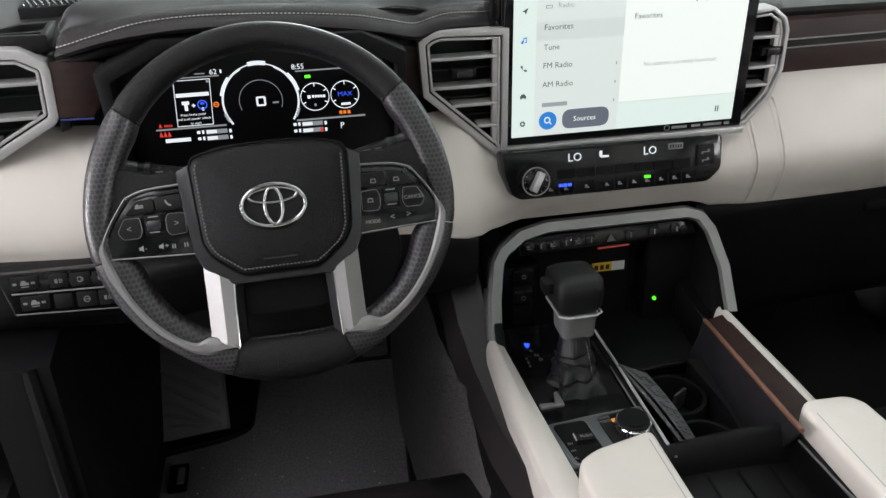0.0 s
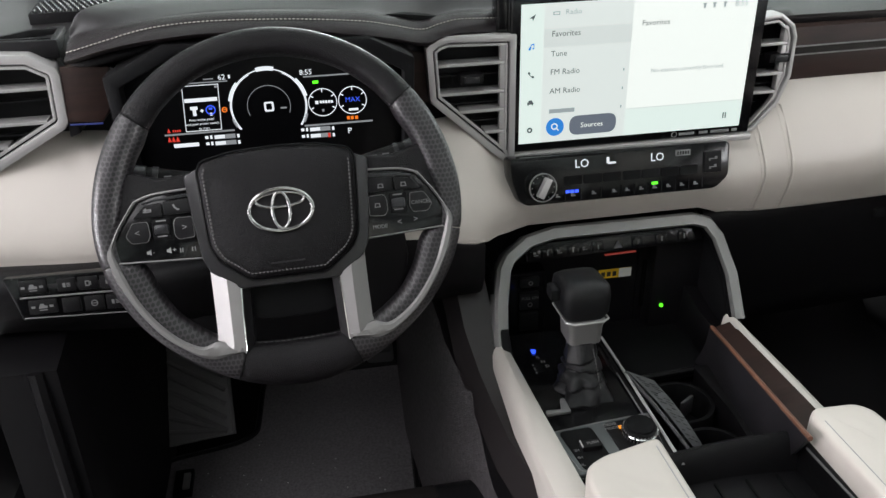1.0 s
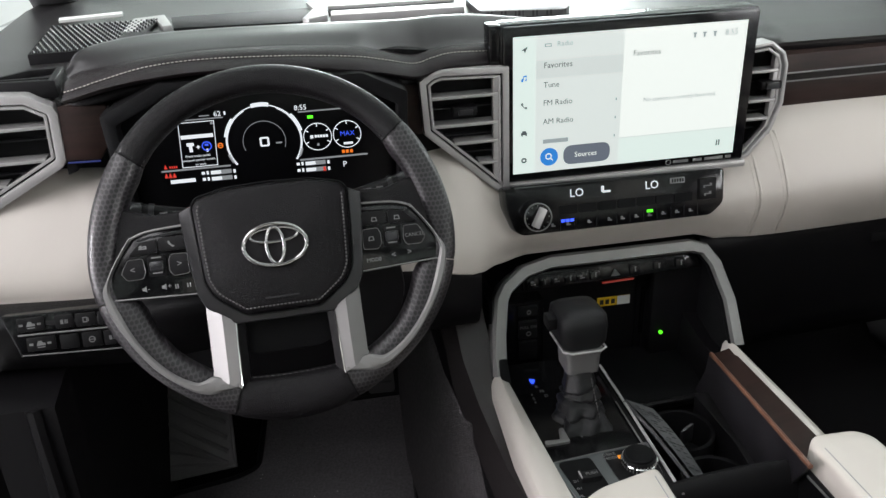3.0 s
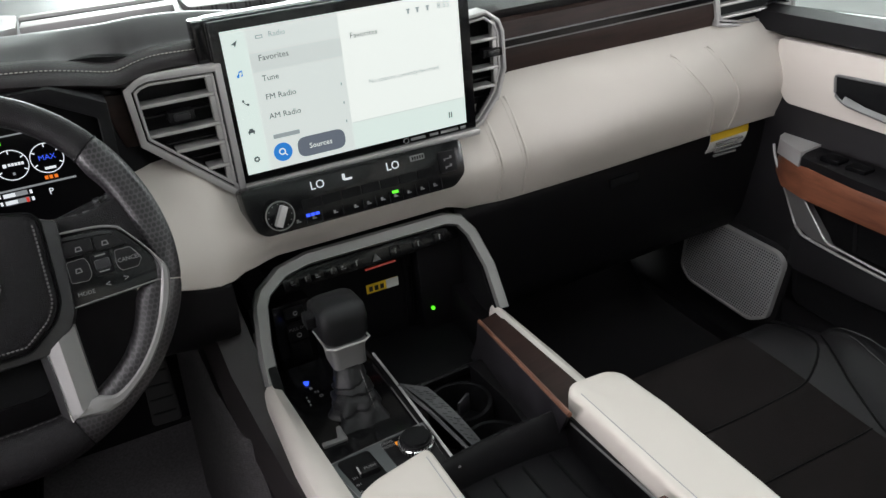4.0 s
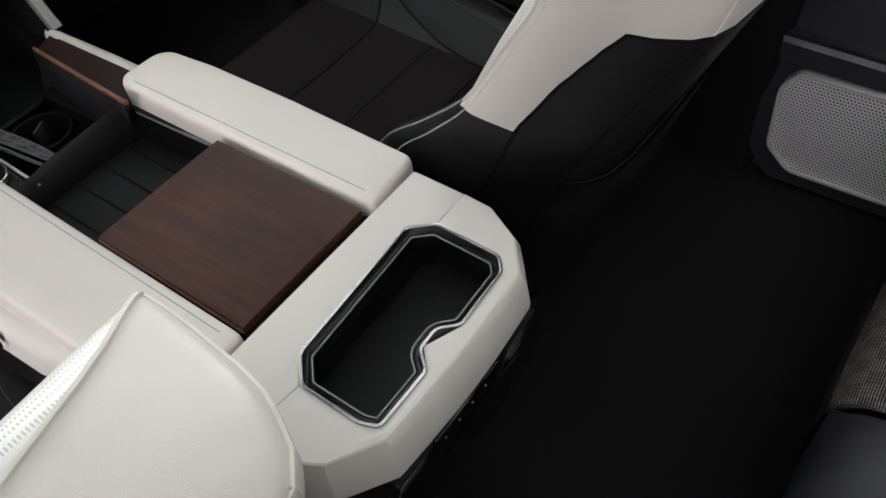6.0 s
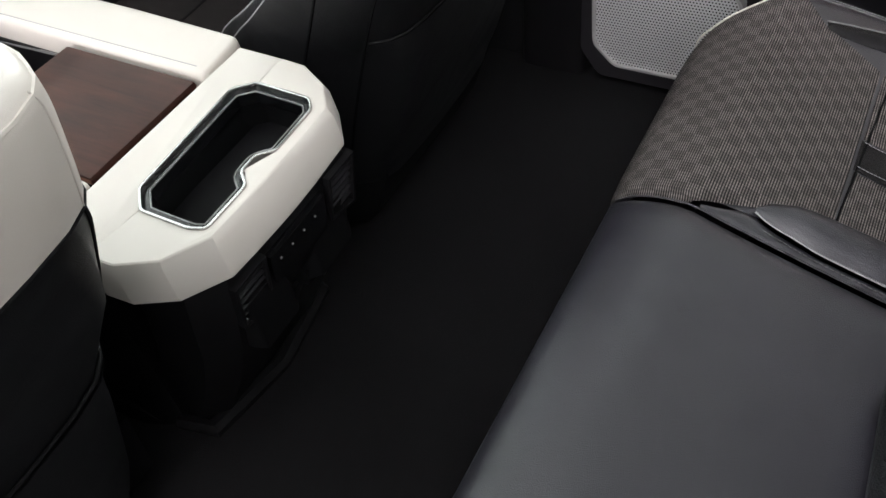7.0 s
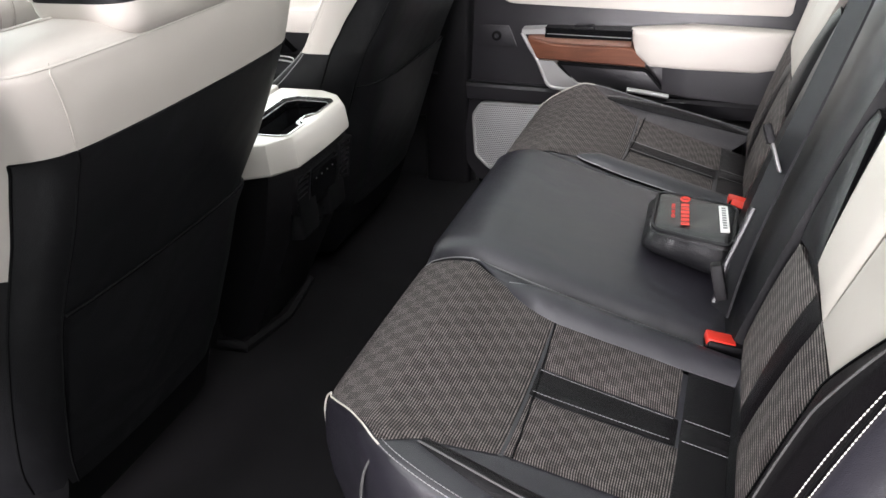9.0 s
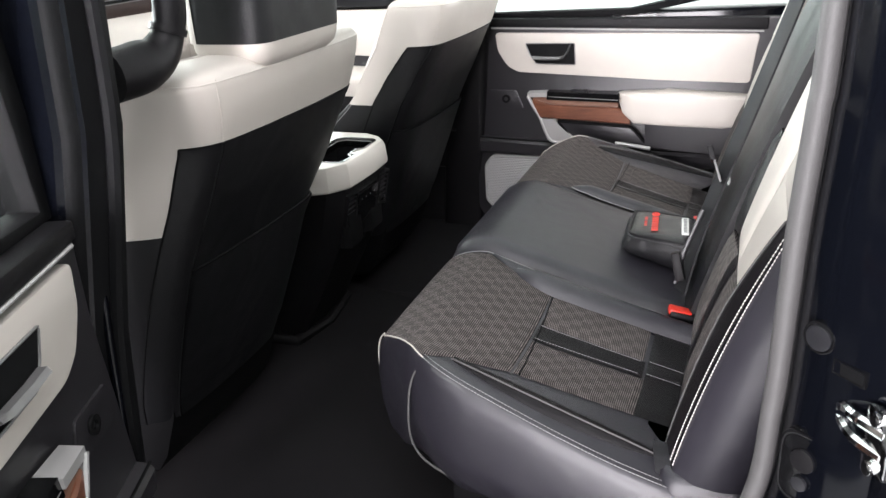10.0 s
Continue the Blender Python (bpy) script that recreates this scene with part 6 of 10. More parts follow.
# shift panel
part("shift_panel", slab([(-0.176, 0.47), (-0.172, 0.30), (-0.165, 0.185), (-0.045, 0.185), (-0.045, 0.36), (-0.055, 0.47)], "xy", 0.470, 0.548, 0.003), GLOSS, console, "gloss black shift panel")
fp = part("rear_plate", slab([(-0.1725, 0.262), (-0.160, 0.190), (-0.052, 0.190), (-0.047, 0.273), (-0.118, 0.268)], "xy", 0.545, 0.5515, 0.002), PLATE_GREY, console, "blue grey satin switch plate")
part("plate_well", slab(rounded([(-0.1615, 0.2585), (-0.152, 0.195), (-0.116, 0.195), (-0.1225, 0.2600)], 0.006), "xy", 0.548, 0.5535, 0.001), DEEP, fp)
part("plate_well", slab(rounded([(-0.1075, 0.2625), (-0.102, 0.195), (-0.054, 0.195), (-0.0510, 0.2660)], 0.006), "xy", 0.548, 0.5535, 0.001), PLASTIC, fp)
part("plate_line", tube([(x, y, 0.5522) for x, y in rounded([(-0.1700, 0.2600), (-0.157, 0.193), (-0.055, 0.193), (-0.0495, 0.2700), (-0.118, 0.2655)], 0.006)], 0.0007, 5, None, True), PEWTER, fp)
DM = pose(-0.0727, 0.2370, 0.553, 90, 0, 0) @ pose(0, 0, 0, 180, 0, 0)
part("dial_ring", tube([(-0.0727 + 0.0195 * math.cos(math.tau * i / 36), 0.237 + 0.0195 * math.sin(math.tau * i / 36), 0.5600) for i in range(36)], 0.0014, 6, None, True), CHROME, fp, "bright dial ring")
dialp = part("drive_dial", moved(disc(0, 0, -0.012, 0.0185, 0.014, 36, None, 0.0015), DM), PLASTIC, fp, "round drive dial with a chrome edge")
part("dial_top", moved(disc(0, 0, -0.0150, 0.0160, 0.004, 36, None, 0.001), DM), DEEP, dialp)
bm = mesh()
for k in range(30):
    q = math.tau * k / 30
    box(-0.0727 + 0.0188 * math.cos(q) - 0.0005, -0.0727 + 0.0188 * math.cos(q) + 0.0005, 0.237 + 0.0188 * math.sin(q) - 0.0005, 0.237 + 0.0188 * math.sin(q) + 0.0005, 0.553, 0.5625, 0, bm)
part("dial_knurl", bm, PEWTER, dialp, "fine knurled edge")
part("amber_lamp", box(-0.0920, -0.0865, 0.2490, 0.2540, 0.553, 0.5548, 0.0005), LED_AMBER, fp, "small amber lamp")
part("plate_text", words("DRIVE", 0.0058, pose(-0.1085, 0.2555, 0.5545, 0, 0, 2), None, 0.0001), GREY_INK, fp, "", 0)
part("plate_text", words("MODE", 0.0058, pose(-0.1085, 0.2490, 0.5545, 0, 0, 2), None, 0.0001), GREY_INK, fp, "", 0)
pk = part("push_key", box(-0.1460, -0.1225, 0.2205, 0.2330, 0.550, 0.560, 0.003), PLASTIC, fp, "small rocker key")
part("push_edge", tube([(-0.1455, 0.2215, 0.5600), (-0.1455, 0.2325, 0.5600)], 0.0010, 6), SILVER, pk)
part("push_text", words("PUSH", 0.0058, pose(-0.1395, 0.2245, 0.5604, 0, 0, 2), None, 0.0001), GREY_INK, pk, "", 0)
for k, text in enumerate(("2H", "4H", "4L")):
    part("range_mark", words(text, 0.0052, pose(-0.1545, 0.2230 - 0.0115 * k, 0.5537, 0, 0, 2), None, 0.0001), GREY_INK, fp, "", 0)
part("blue_lamp", slab([(-0.1460, 0.4275), (-0.1395, 0.4250), (-0.1425, 0.4195), (-0.1455, 0.4205)], "xy", 0.548, 0.5505, 0), LED_BLUE, console, "blue gear lamp")
for k, (text, x, y) in enumerate((("R", -0.1435, 0.4085), ("N", -0.1400, 0.3975), ("D", -0.1370, 0.3870), ("S", -0.1535, 0.3840))):
    part("gear_letter", words(text, 0.0075, pose(x, y, 0.5488, 0, 0, 0), None, 0.0001), GREY_INK, console, "", 0)
for y in (0.3955, 0.3790):
    part("gear_mark", box(-0.1525, -0.1510, y - 0.0008, y + 0.0008, 0.5480, 0.5490, 0), GREY_INK, console, "", 0)
part("shift_release", slab(rounded([(-0.1640, 0.3005), (-0.1450, 0.2990), (-0.1405, 0.3185), (-0.1350, 0.3190), (-0.1345, 0.2930), (-0.1640, 0.2925)], 0.002), "xy", 0.548, 0.552, 0.001), PEWTER, console, "small satin clip")

# shift lever with a wrinkled boot
rings = []
for k in range(41):
    t = k / 40
    z = 0.546 + 0.062 * t
    r = 0.012 * (1 - t) ** 1.4 + 0.0180 + 0.001 * t
    ring = []
    for i in range(40):
        q = math.tau * i / 40
        crease = abs(math.sin(2.5 * q + 0.6 + 3.2 * t)) ** 0.6
        fold = 0.88 + 0.24 * (1 - t) * crease + 0.10 * (1 - t) * math.sin(7 * q - 5 * t)
        for at, tilt, deep in ((0.40, 0.10, 0.20), (0.60, -0.07, 0.16), (0.22, 0.06, 0.14)):
            fold -= deep * math.exp(-((t - at - tilt * math.sin(q + 9 * at)) / 0.035) ** 2)
        sq = max(abs(math.cos(q)), abs(math.sin(q))) ** -0.5 * (1 - t) + t
        ring.append((-0.106 + 0.004 * t + r * fold * sq * math.cos(q), 0.336 + 0.026 * t + r * 1.15 * fold * sq * math.sin(q), z))
    rings.append(ring)
boot = part("shift_boot", skin(rings), DIM_LEATHER, console, "wrinkled black leather boot", 60)
part("stitching", stitches([(-0.090 - 0.004 * (k / 10), 0.316 + 0.026 * k / 10, 0.560 + 0.045 * k / 10) for k in range(11)], 0.003, 0.0012, 0.0006, None), DARK_THREAD, boot)
knob_rings = []
for z, rx, ry, dy in ((0.604, 0.016, 0.017, 0), (0.607, 0.0205, 0.021, 0), (0.630, 0.0215, 0.023, 0.001), (0.640, 0.024, 0.027, 0.003)):
    knob_rings.append([(-0.1015 + x, 0.366 + dy + y, z) for x, y in rounded([(-rx, -ry), (rx, -ry), (rx, ry), (-rx, ry)], 0.008, 3)])
part("knob_collar", skin(knob_rings), PEWTER, boot, "satin collar with a bright lower edge", 40)
knob_rings = []
for z, rx, ry, dy in ((0.638, 0.024, 0.027, 0.004), (0.646, 0.0285, 0.031, 0.005), (0.668, 0.0295, 0.034, 0.007), (0.680, 0.0285, 0.032, 0.008), (0.685, 0.024, 0.026, 0.008), (0.6865, 0.012, 0.014, 0.008)):
    knob_rings.append([(-0.1005 + x, 0.370 + dy + y, z - 0.10 * (y + 0.01)) for x, y in rounded([(-rx, -ry), (rx, -ry), (rx, ry), (-rx, ry)], 0.014, 4)])
part("knob", skin(knob_rings), DIM_LEATHER, boot, "black leather shift knob", 50)
part("knob_edge", tube([(-0.1005 + x, 0.372 + y, 0.6385 - 0.05 * (y + 0.01)) for x, y in ((-0.0265, 0.028), (-0.0265, -0.024), (-0.018, -0.0305), (0.018, -0.0305), (0.0265, -0.024), (0.0265, 0.028))], 0.0016, 6), SILVER, boot, "bright edge line")
part("knob_button", box(-0.1415, -0.128, 0.366, 0.388, 0.660, 0.676, 0.004), PLASTIC, boot)

# divider and open cup bin
part("divider_edge", tube([(-0.0465, 0.430, 0.5545), (-0.0468, 0.355, 0.5560), (-0.0480, 0.178, 0.5560)], 0.0019, 6), SILVER, console, "thin bright divider edge")
part("divider_edge", tube([(-0.0535, 0.355, 0.5500), (-0.0545, 0.178, 0.5520)], 0.0011, 6), PEWTER, console)
part("divider", slab([(0.185, 0.44), (0.47, 0.44), (0.47, 0.546), (0.185, 0.553)], "yz", -0.0535, -0.047, 0.001), PLASTIC, console)
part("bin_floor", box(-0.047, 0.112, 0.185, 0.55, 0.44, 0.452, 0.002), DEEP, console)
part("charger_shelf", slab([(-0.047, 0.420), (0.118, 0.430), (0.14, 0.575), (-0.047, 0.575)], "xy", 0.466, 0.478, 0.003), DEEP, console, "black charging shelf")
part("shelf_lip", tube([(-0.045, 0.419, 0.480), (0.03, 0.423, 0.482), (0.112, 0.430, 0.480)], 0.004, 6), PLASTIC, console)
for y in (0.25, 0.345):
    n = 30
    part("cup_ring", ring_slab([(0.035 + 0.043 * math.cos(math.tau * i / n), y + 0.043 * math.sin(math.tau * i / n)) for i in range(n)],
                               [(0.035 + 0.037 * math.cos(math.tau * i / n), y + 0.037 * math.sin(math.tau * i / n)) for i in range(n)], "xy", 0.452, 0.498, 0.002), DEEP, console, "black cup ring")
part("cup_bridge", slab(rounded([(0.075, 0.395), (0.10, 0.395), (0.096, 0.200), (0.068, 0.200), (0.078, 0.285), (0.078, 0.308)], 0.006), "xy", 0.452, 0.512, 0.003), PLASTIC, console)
part("cup_finger", slab([(0.0140, 0.3100), (0.0180, 0.3085), (0.0380, 0.3200), (0.0345, 0.3235)], "xy", 0.500, 0.526, 0.002), SOFT_GREY, console)
# folded bin door: grey inner face, wood edge on top
door_f, door_r = Vector((0.107, 0.422, 0.552)), Vector((0.066, 0.142, 0.600))
low_f, low_r = Vector((0.0925, 0.422, 0.498)), Vector((0.078, 0.205, 0.498))
th = Vector((0.006, 0, 0.002))
flap_rings = []
for k in range(13):
    t = k / 12
    up, lo = door_f.lerp(door_r, t), low_f.lerp(low_r, t)
    flap_rings.append([tuple(p) for p in (lo, lo.lerp(up, 0.5) + Vector((0.004, 0, 0)), up, up + th, lo.lerp(up, 0.5) + th + Vector((0.005, 0, 0)), lo + th)])
flap = part("bin_door", skin(flap_rings), SOFT_GREY, console, "grey faced bin door folded up on edge", 40)
part("door_edge", tube([tuple(door_f.lerp(door_r, k / 8) + Vector((0.003, 0, 0.001))) for k in range(9)], 0.0030, 8), EDGE_WOOD, flap, "brown wood edge")
part("wood_strip", skin([[(0.112 - 0.012 * t, 0.43 - 0.26 * t, 0.545 + 0.012 * t), (0.142 - 0.004 * t, 0.43 - 0.26 * t, 0.553 + 0.010 * t), (0.142 - 0.004 * t, 0.43 - 0.26 * t, 0.53), (0.112 - 0.012 * t, 0.43 - 0.26 * t, 0.52)] for t in [k / 8 for k in range(9)]]), WALNUT_X, console, "dark wood strip", 30)

# sliding tray and lid between the armrests
part("tray_floor", box(-0.083, 0.086, -0.005, 0.178, 0.520, 0.532, 0.002), PLASTIC, console, "black ribbed tray")
for k in range(4):
    part("tray_rib", box(-0.052 + 0.036 * k, -0.0495 + 0.036 * k, 0.0, 0.165, 0.531, 0.5345, 0.0008), DEEP, console)
rings = []
for k in range(11):
    t = k / 10
    x = -0.086 + 0.175 * t
    y = 0.182 + 0.006 * math.sin(math.pi * t)
    rings.append([(x, y - 0.016, 0.530), (x, y - 0.006, 0.558 + 0.012 * t), (x, y, 0.562 + 0.014 * t), (x, y + 0.006, 0.560 + 0.012 * t), (x, y + 0.008, 0.46), (x, y - 0.01, 0.46)])
part("tray_front", skin(rings), PLASTIC, console, "black cross wall of the tray", 50)
part("tray_side", box(0.083, 0.087, -0.19, 0.175, 0.525, 0.576, 0.001), PLASTIC, console)
part("tray_side", box(-0.087, -0.083, -0.19, 0.175, 0.525, 0.576, 0.001), PLASTIC, console)
part("tray_line", tube([(0.0835, 0.160, 0.570), (0.0835, 0.0, 0.578)], 0.002, 6), PEWTER, console)
lid = part("sliding_lid", box(-0.0775, 0.0785, -0.1955, 0.002, 0.590, 0.6015, 0.0022), WALNUT, console, "dark walnut sliding lid")
part("lid_edge", tube([(-0.076, -0.194, 0.5955), (-0.076, 0.001, 0.5955), (0.077, 0.001, 0.5955), (0.077, -0.194, 0.5955)], 0.0034, 6), EDGE_WOOD, lid, "worn copper brown edge")
part("lid_shade", box(-0.08, 0.081, -0.203, -0.194, 0.55, 0.592, 0.001), DEEP, console)

# armrests
for s in (-1, 1):
    if s < 0:
        ol = [(-0.082, 0.176), (-0.150, 0.160), (-0.172, 0.148), (-0.176, 0.120), (-0.168, -0.120), (-0.158, -0.204), (-0.082, -0.204)]
    else:
        ol = [(0.087, 0.172), (0.098, 0.184), (0.146, 0.182), (0.160, 0.168), (0.165, 0.100), (0.164, -0.03), (0.158, -0.196), (0.085, -0.204)]
    rings = [[(x, y, z) for x, y in rounded(inset(ol, d), max(0.004, 0.011 - d), 4)] for d, z in ((0.010, 0.553), (0.002, 0.558), (0.0, 0.568), (0.0, 0.5965), (0.0007, 0.6012), (0.0024, 0.6040), (0.0055, 0.6052), (0.02, 0.6055))]
    arm = part("armrest", skin(rings), CREAM, console, "padded cream leather armrest", 60)
    xin = -0.0895 if s < 0 else 0.0945
    part("welt", tube([(xin - 0.001 * s, 0.164 - 0.355 * k / 20, 0.6030) for k in range(21)], 0.0022, 6), CREAM, arm)
    part("seam_groove", tube([(xin + 0.0022 * s, 0.160 - 0.345 * k / 20, 0.6052) for k in range(21)], 0.0006, 5), PALE_THREAD, arm)
    part("stitching", stitches([(xin + 0.006 * s, 0.150 - 0.33 * k / 20, 0.6048) for k in range(21)], 0.0045, 0.0025, 0.0006), CREAM_THREAD, arm, "cream thread")
    part("armrest_base", slab(inset(ol, 0.006), "xy", 0.530, 0.556, 0.002), PLASTIC, console)
# Dark gap between armrest and rail, its shade drawn as a solid wedge.
part("gap_wedge", slab([(0.098, 0.548), (0.03, 0.560), (0.035, 0.540)], "yz", -0.204, -0.196, 0.002), PLASTIC, console, "small dark wedge drawn for a gap's darkness")

# rear end with cup holders
CUP = [(-0.070, -0.256), (-0.092, -0.278), (-0.092, -0.336), (-0.086, -0.352), (-0.029, -0.352), (-0.016, -0.336), (0.006, -0.335), (0.020, -0.350), (0.082, -0.348), (0.095, -0.336), (0.097, -0.268), (0.079, -0.247)]
OUT_CAP = [(-0.152, -0.270), (-0.150, -0.300), (-0.130, -0.336), (-0.090, -0.3615), (-0.060, -0.3625), (-0.02, -0.363), (0.0, -0.363), (0.03, -0.3625), (0.088, -0.360), (0.118, -0.336), (0.138, -0.298), (0.140, -0.268)]
IN_CAP = [(-0.0925, -0.276), (-0.0925, -0.336), (-0.088, -0.350), (-0.076, -0.3525), (-0.058, -0.3525), (-0.029, -0.3525), (-0.012, -0.336), (0.020, -0.3505), (0.081, -0.3485), (0.0955, -0.336), (0.0965, -0.300), (0.098, -0.268)]


def shell(pairs):
    """A band between an inner and an outer line with a chamfered shoulder and a skirt that leans out."""
    rings = []
    for (xi, yi), (xo, yo) in pairs:
        o = Vector((xo, yo)) - Vector((0.0, -0.26))
        o.normalize()
        rings.append([(xi, yi, 0.586), (xi, yi, 0.6035), (xi * 0.3 + xo * 0.7, yi * 0.3 + yo * 0.7, 0.6050), (xo, yo, 0.6042), (xo + o.x * 0.0015, yo + o.y * 0.0015, 0.6030), (xo + o.x * 0.005, yo + o.y * 0.006, 0.594),
                      (xo + o.x * 0.0075, yo + o.y * 0.010, 0.562), (xo + o.x * 0.0065, yo + o.y * 0.009, 0.555), (xo + o.x * 0.003, yo + o.y * 0.004, 0.551), (xi, yi, 0.560)])
    return skin(rings)


part("rear_cap", shell(list(zip(IN_CAP, OUT_CAP))), CREAM_HARD, console, "cream rear cap", 24)
part("rear_cap_bridge", slab([(-0.150, -0.208), (-0.1530, -0.270), (-0.0925, -0.276), (-0.070, -0.256), (0.079, -0.247), (0.098, -0.268), (0.141, -0.268), (0.142, -0.208)], "xy", 0.575, 0.6046, 0.003), CREAM_HARD, console, "cream bridge behind the lid")
lip = rounded(CUP, 0.005, 3)
part("cup_frame", ring_slab(inset(lip, -0.0012), inset(lip, 0.0016), "xy", 0.588, 0.6058, 0.0008), BADGE, console, "thin bright frame round the rear cup holders")
part("cup_bevel", ring_slab(inset(lip, 0.0016), inset(lip, 0.0085), "xy", 0.586, 0.6010, 0.0025), GLOSS, console, "gloss black inner edge")
part("cup_line", tube([(x, y, 0.6008) for x, y in inset(lip, 0.0085)], 0.0008, 6, None, True), PEWTER, console, "fine inner line")
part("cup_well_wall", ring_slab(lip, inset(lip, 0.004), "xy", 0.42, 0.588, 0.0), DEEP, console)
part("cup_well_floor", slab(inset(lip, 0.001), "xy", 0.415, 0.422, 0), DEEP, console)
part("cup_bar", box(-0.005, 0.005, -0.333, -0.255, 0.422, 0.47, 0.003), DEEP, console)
# black rear face
rings = []
for z, y, w in ((0.556, -0.357, 0.124), (0.535, -0.357, 0.127), (0.42, -0.330, 0.130), (0.30, -0.270, 0.122), (0.20, -0.215, 0.125), (0.155, -0.19, 0.135)):
    rings.append([(-w, y + 0.03, z), (-w + 0.03, y, z), (w - 0.03, y, z), (w, y + 0.03, z), (w, y + 0.10, z), (-w, y + 0.10, z)])
face = part("rear_face", skin(rings), PLASTIC, console, "black rear face with vents", 40)
for x in (-0.098, 0.058):
    m = pose(x, -0.3585, 0.535, 12, 0, 0)
    vt = part("rear_vent", moved(ring_slab([(0, 0), (0.048, 0), (0.048, -0.085), (0, -0.070)], [(0.004, -0.004), (0.044, -0.004), (0.044, -0.079), (0.004, -0.066)], "xz", -0.006, 0.02, 0.001), m), PLASTIC, face)
    for k in range(6):
        part("vent_slat", moved(box(0.004, 0.044, -0.003, 0.012, -0.014 - 0.0105 * k, -0.012 - 0.0105 * k, 0.0005), m), SOFT_GREY, vt)
pn = part("rear_switch_panel", moved(box(-0.045, 0.050, -0.006, 0.02, -0.085, -0.012, 0.003), pose(0, -0.3585, 0.535, 12, 0, 0)), GLOSS, face, "gloss black rear switches")
for k in range(4):
    part("switch_mark", moved(box(-0.032 + 0.020 * k, -0.030 + 0.020 * k, -0.0072, -0.0055, -0.028, -0.026, 0), pose(0, -0.3585, 0.535, 12, 0, 0)), GREY_INK, pn, "", 0)
for x in (-0.02, 0.02):
    part("socket", moved(box(x - 0.013, x + 0.013, -0.004, 0.02, -0.135, -0.105, 0.003), pose(0, -0.3585, 0.535, 12, 0, 0)), DEEP, face)
    part("socket_mark", moved(box(x - 0.0015, x + 0.0015, -0.0048, -0.0035, -0.121, -0.119, 0), pose(0, -0.3585, 0.535, 12, 0, 0)), GREY_INK, face, "", 0)
part("face_foot", tube([(-0.135, -0.16, 0.20), (-0.125, -0.205, 0.19), (0, -0.222, 0.18), (0.125, -0.205, 0.19), (0.135, -0.16, 0.20)], 0.014, 8), PLASTIC, face)

# folded leaflet that leans in the bin
leaf = thing("leaflet", "folded grey printed leaflet leaning in the console bin", "leaflet", (-0.01, 0.30, 0.51))
quad = [Vector((-0.0440, 0.3480, 0.5570)), Vector((-0.0130, 0.3330, 0.5480)), Vector((0.0140, 0.2340, 0.5120)), Vector((-0.0040, 0.2380, 0.5220))]
rings = []
for k in range(9):
    t = k / 8
    a, b = quad[0].lerp(quad[3], t), quad[1].lerp(quad[2], t)
    up = Vector((0, 0, 0.006 * math.sin(math.pi * t)))
    rings.append([tuple(a + up), tuple(a.lerp(b, 0.5) + up * 1.3), tuple(b + up), tuple(b + up - Vector((0, 0, 0.0012))), tuple(a.lerp(b, 0.5) + up * 1.3 - Vector((0, 0, 0.0012))), tuple(a + up - Vector((0, 0, 0.0012)))])
part("sheet", skin(rings), material("grey_leaflet", (0.050, 0.051, 0.054), 0.5, 0, 300, 0.3, 0.4, blotch=90), leaf)
bm = mesh()
for k in range(18):
    t = 0.10 + 0.048 * k
    a, b = quad[0].lerp(quad[3], t), quad[1].lerp(quad[2], t)
    up = Vector((0, 0, 0.0010 + 0.0072 * math.sin(math.pi * t)))
    for u0, u1 in ((0.12, 0.30 + 0.12 * ((k * 7) % 3) / 2), (0.52, 0.66 + 0.22 * ((k * 5) % 4) / 3)):
        if (k + int(u0 * 10)) % 5:
            tube([a.lerp(b, u0) + up, a.lerp(b, u1) + up], 0.0005, 4, bm)
part("print_bar", bm, INK, leaf)
part("strap", tube([(-0.0465, 0.345, 0.5565), (-0.030, 0.29, 0.545), (-0.014, 0.235, 0.527), (0.000, 0.200, 0.505)], 0.0025, 6), SOFT_GREY, leaf)

# ---- driver's footwell ----
matt = thing("floor_mat", "dark grey carpet floor mat with a bound edge", "mat", (-0.5, 0.6, 0.15))
ol = rounded([(-0.735, 0.35), (-0.735, 0.760), (-0.60, 0.782), (-0.562, 0.800), (-0.548, 0.950), (-0.2585, 0.945), (-0.2850, 0.62), (-0.300, 0.35)], 0.03, 4)


def mat_z(y):
    return 0.152 + max(0, y - 0.75) ** 1.5 * 0.28


bm = mesh()
vs = [bm.verts.new((x, y, mat_z(y) + 0.010)) for x, y in ol]
vb = [bm.verts.new((x, y, mat_z(y) - 0.002)) for x, y in ol]
bm.faces.new(vs)
bm.faces.new(vb[::-1])
for i in range(len(ol)):
    j = (i + 1) % len(ol)
    bm.faces.new((vs[i], vb[i], vb[j], vs[j]))
bmesh.ops.triangulate(bm, faces=[f for f in bm.faces if len(f.verts) > 4])
part("carpet_sheet", bm, MAT_CARPET, matt)
part("mat_edge", tube([(x, y, mat_z(y) + 0.010) for x, y in ol], 0.0055, 6, None, True), LEATHER, matt, "black bound edge")
part("mat_clip", box(-0.700, -0.668, 0.660, 0.720, 0.164, 0.176, 0.003), DEEP, matt, "black fixing clip")
part("clip_tab", box(-0.684, -0.672, 0.668, 0.706, 0.174, 0.180, 0.002), PEWTER, matt)
specks = mesh()
rnd = random.Random(7)
for k in range(90):
    x, y = rnd.uniform(-0.66, -0.32), rnd.uniform(0.42, 0.86)
    if x < -0.56 and y > 0.76:
        continue
    s = rnd.uniform(0.0005, 0.0014)
    box(x, x + s * 1.6, y, y + s, mat_z(y) + 0.0105, mat_z(y) + 0.0115, 0, specks)
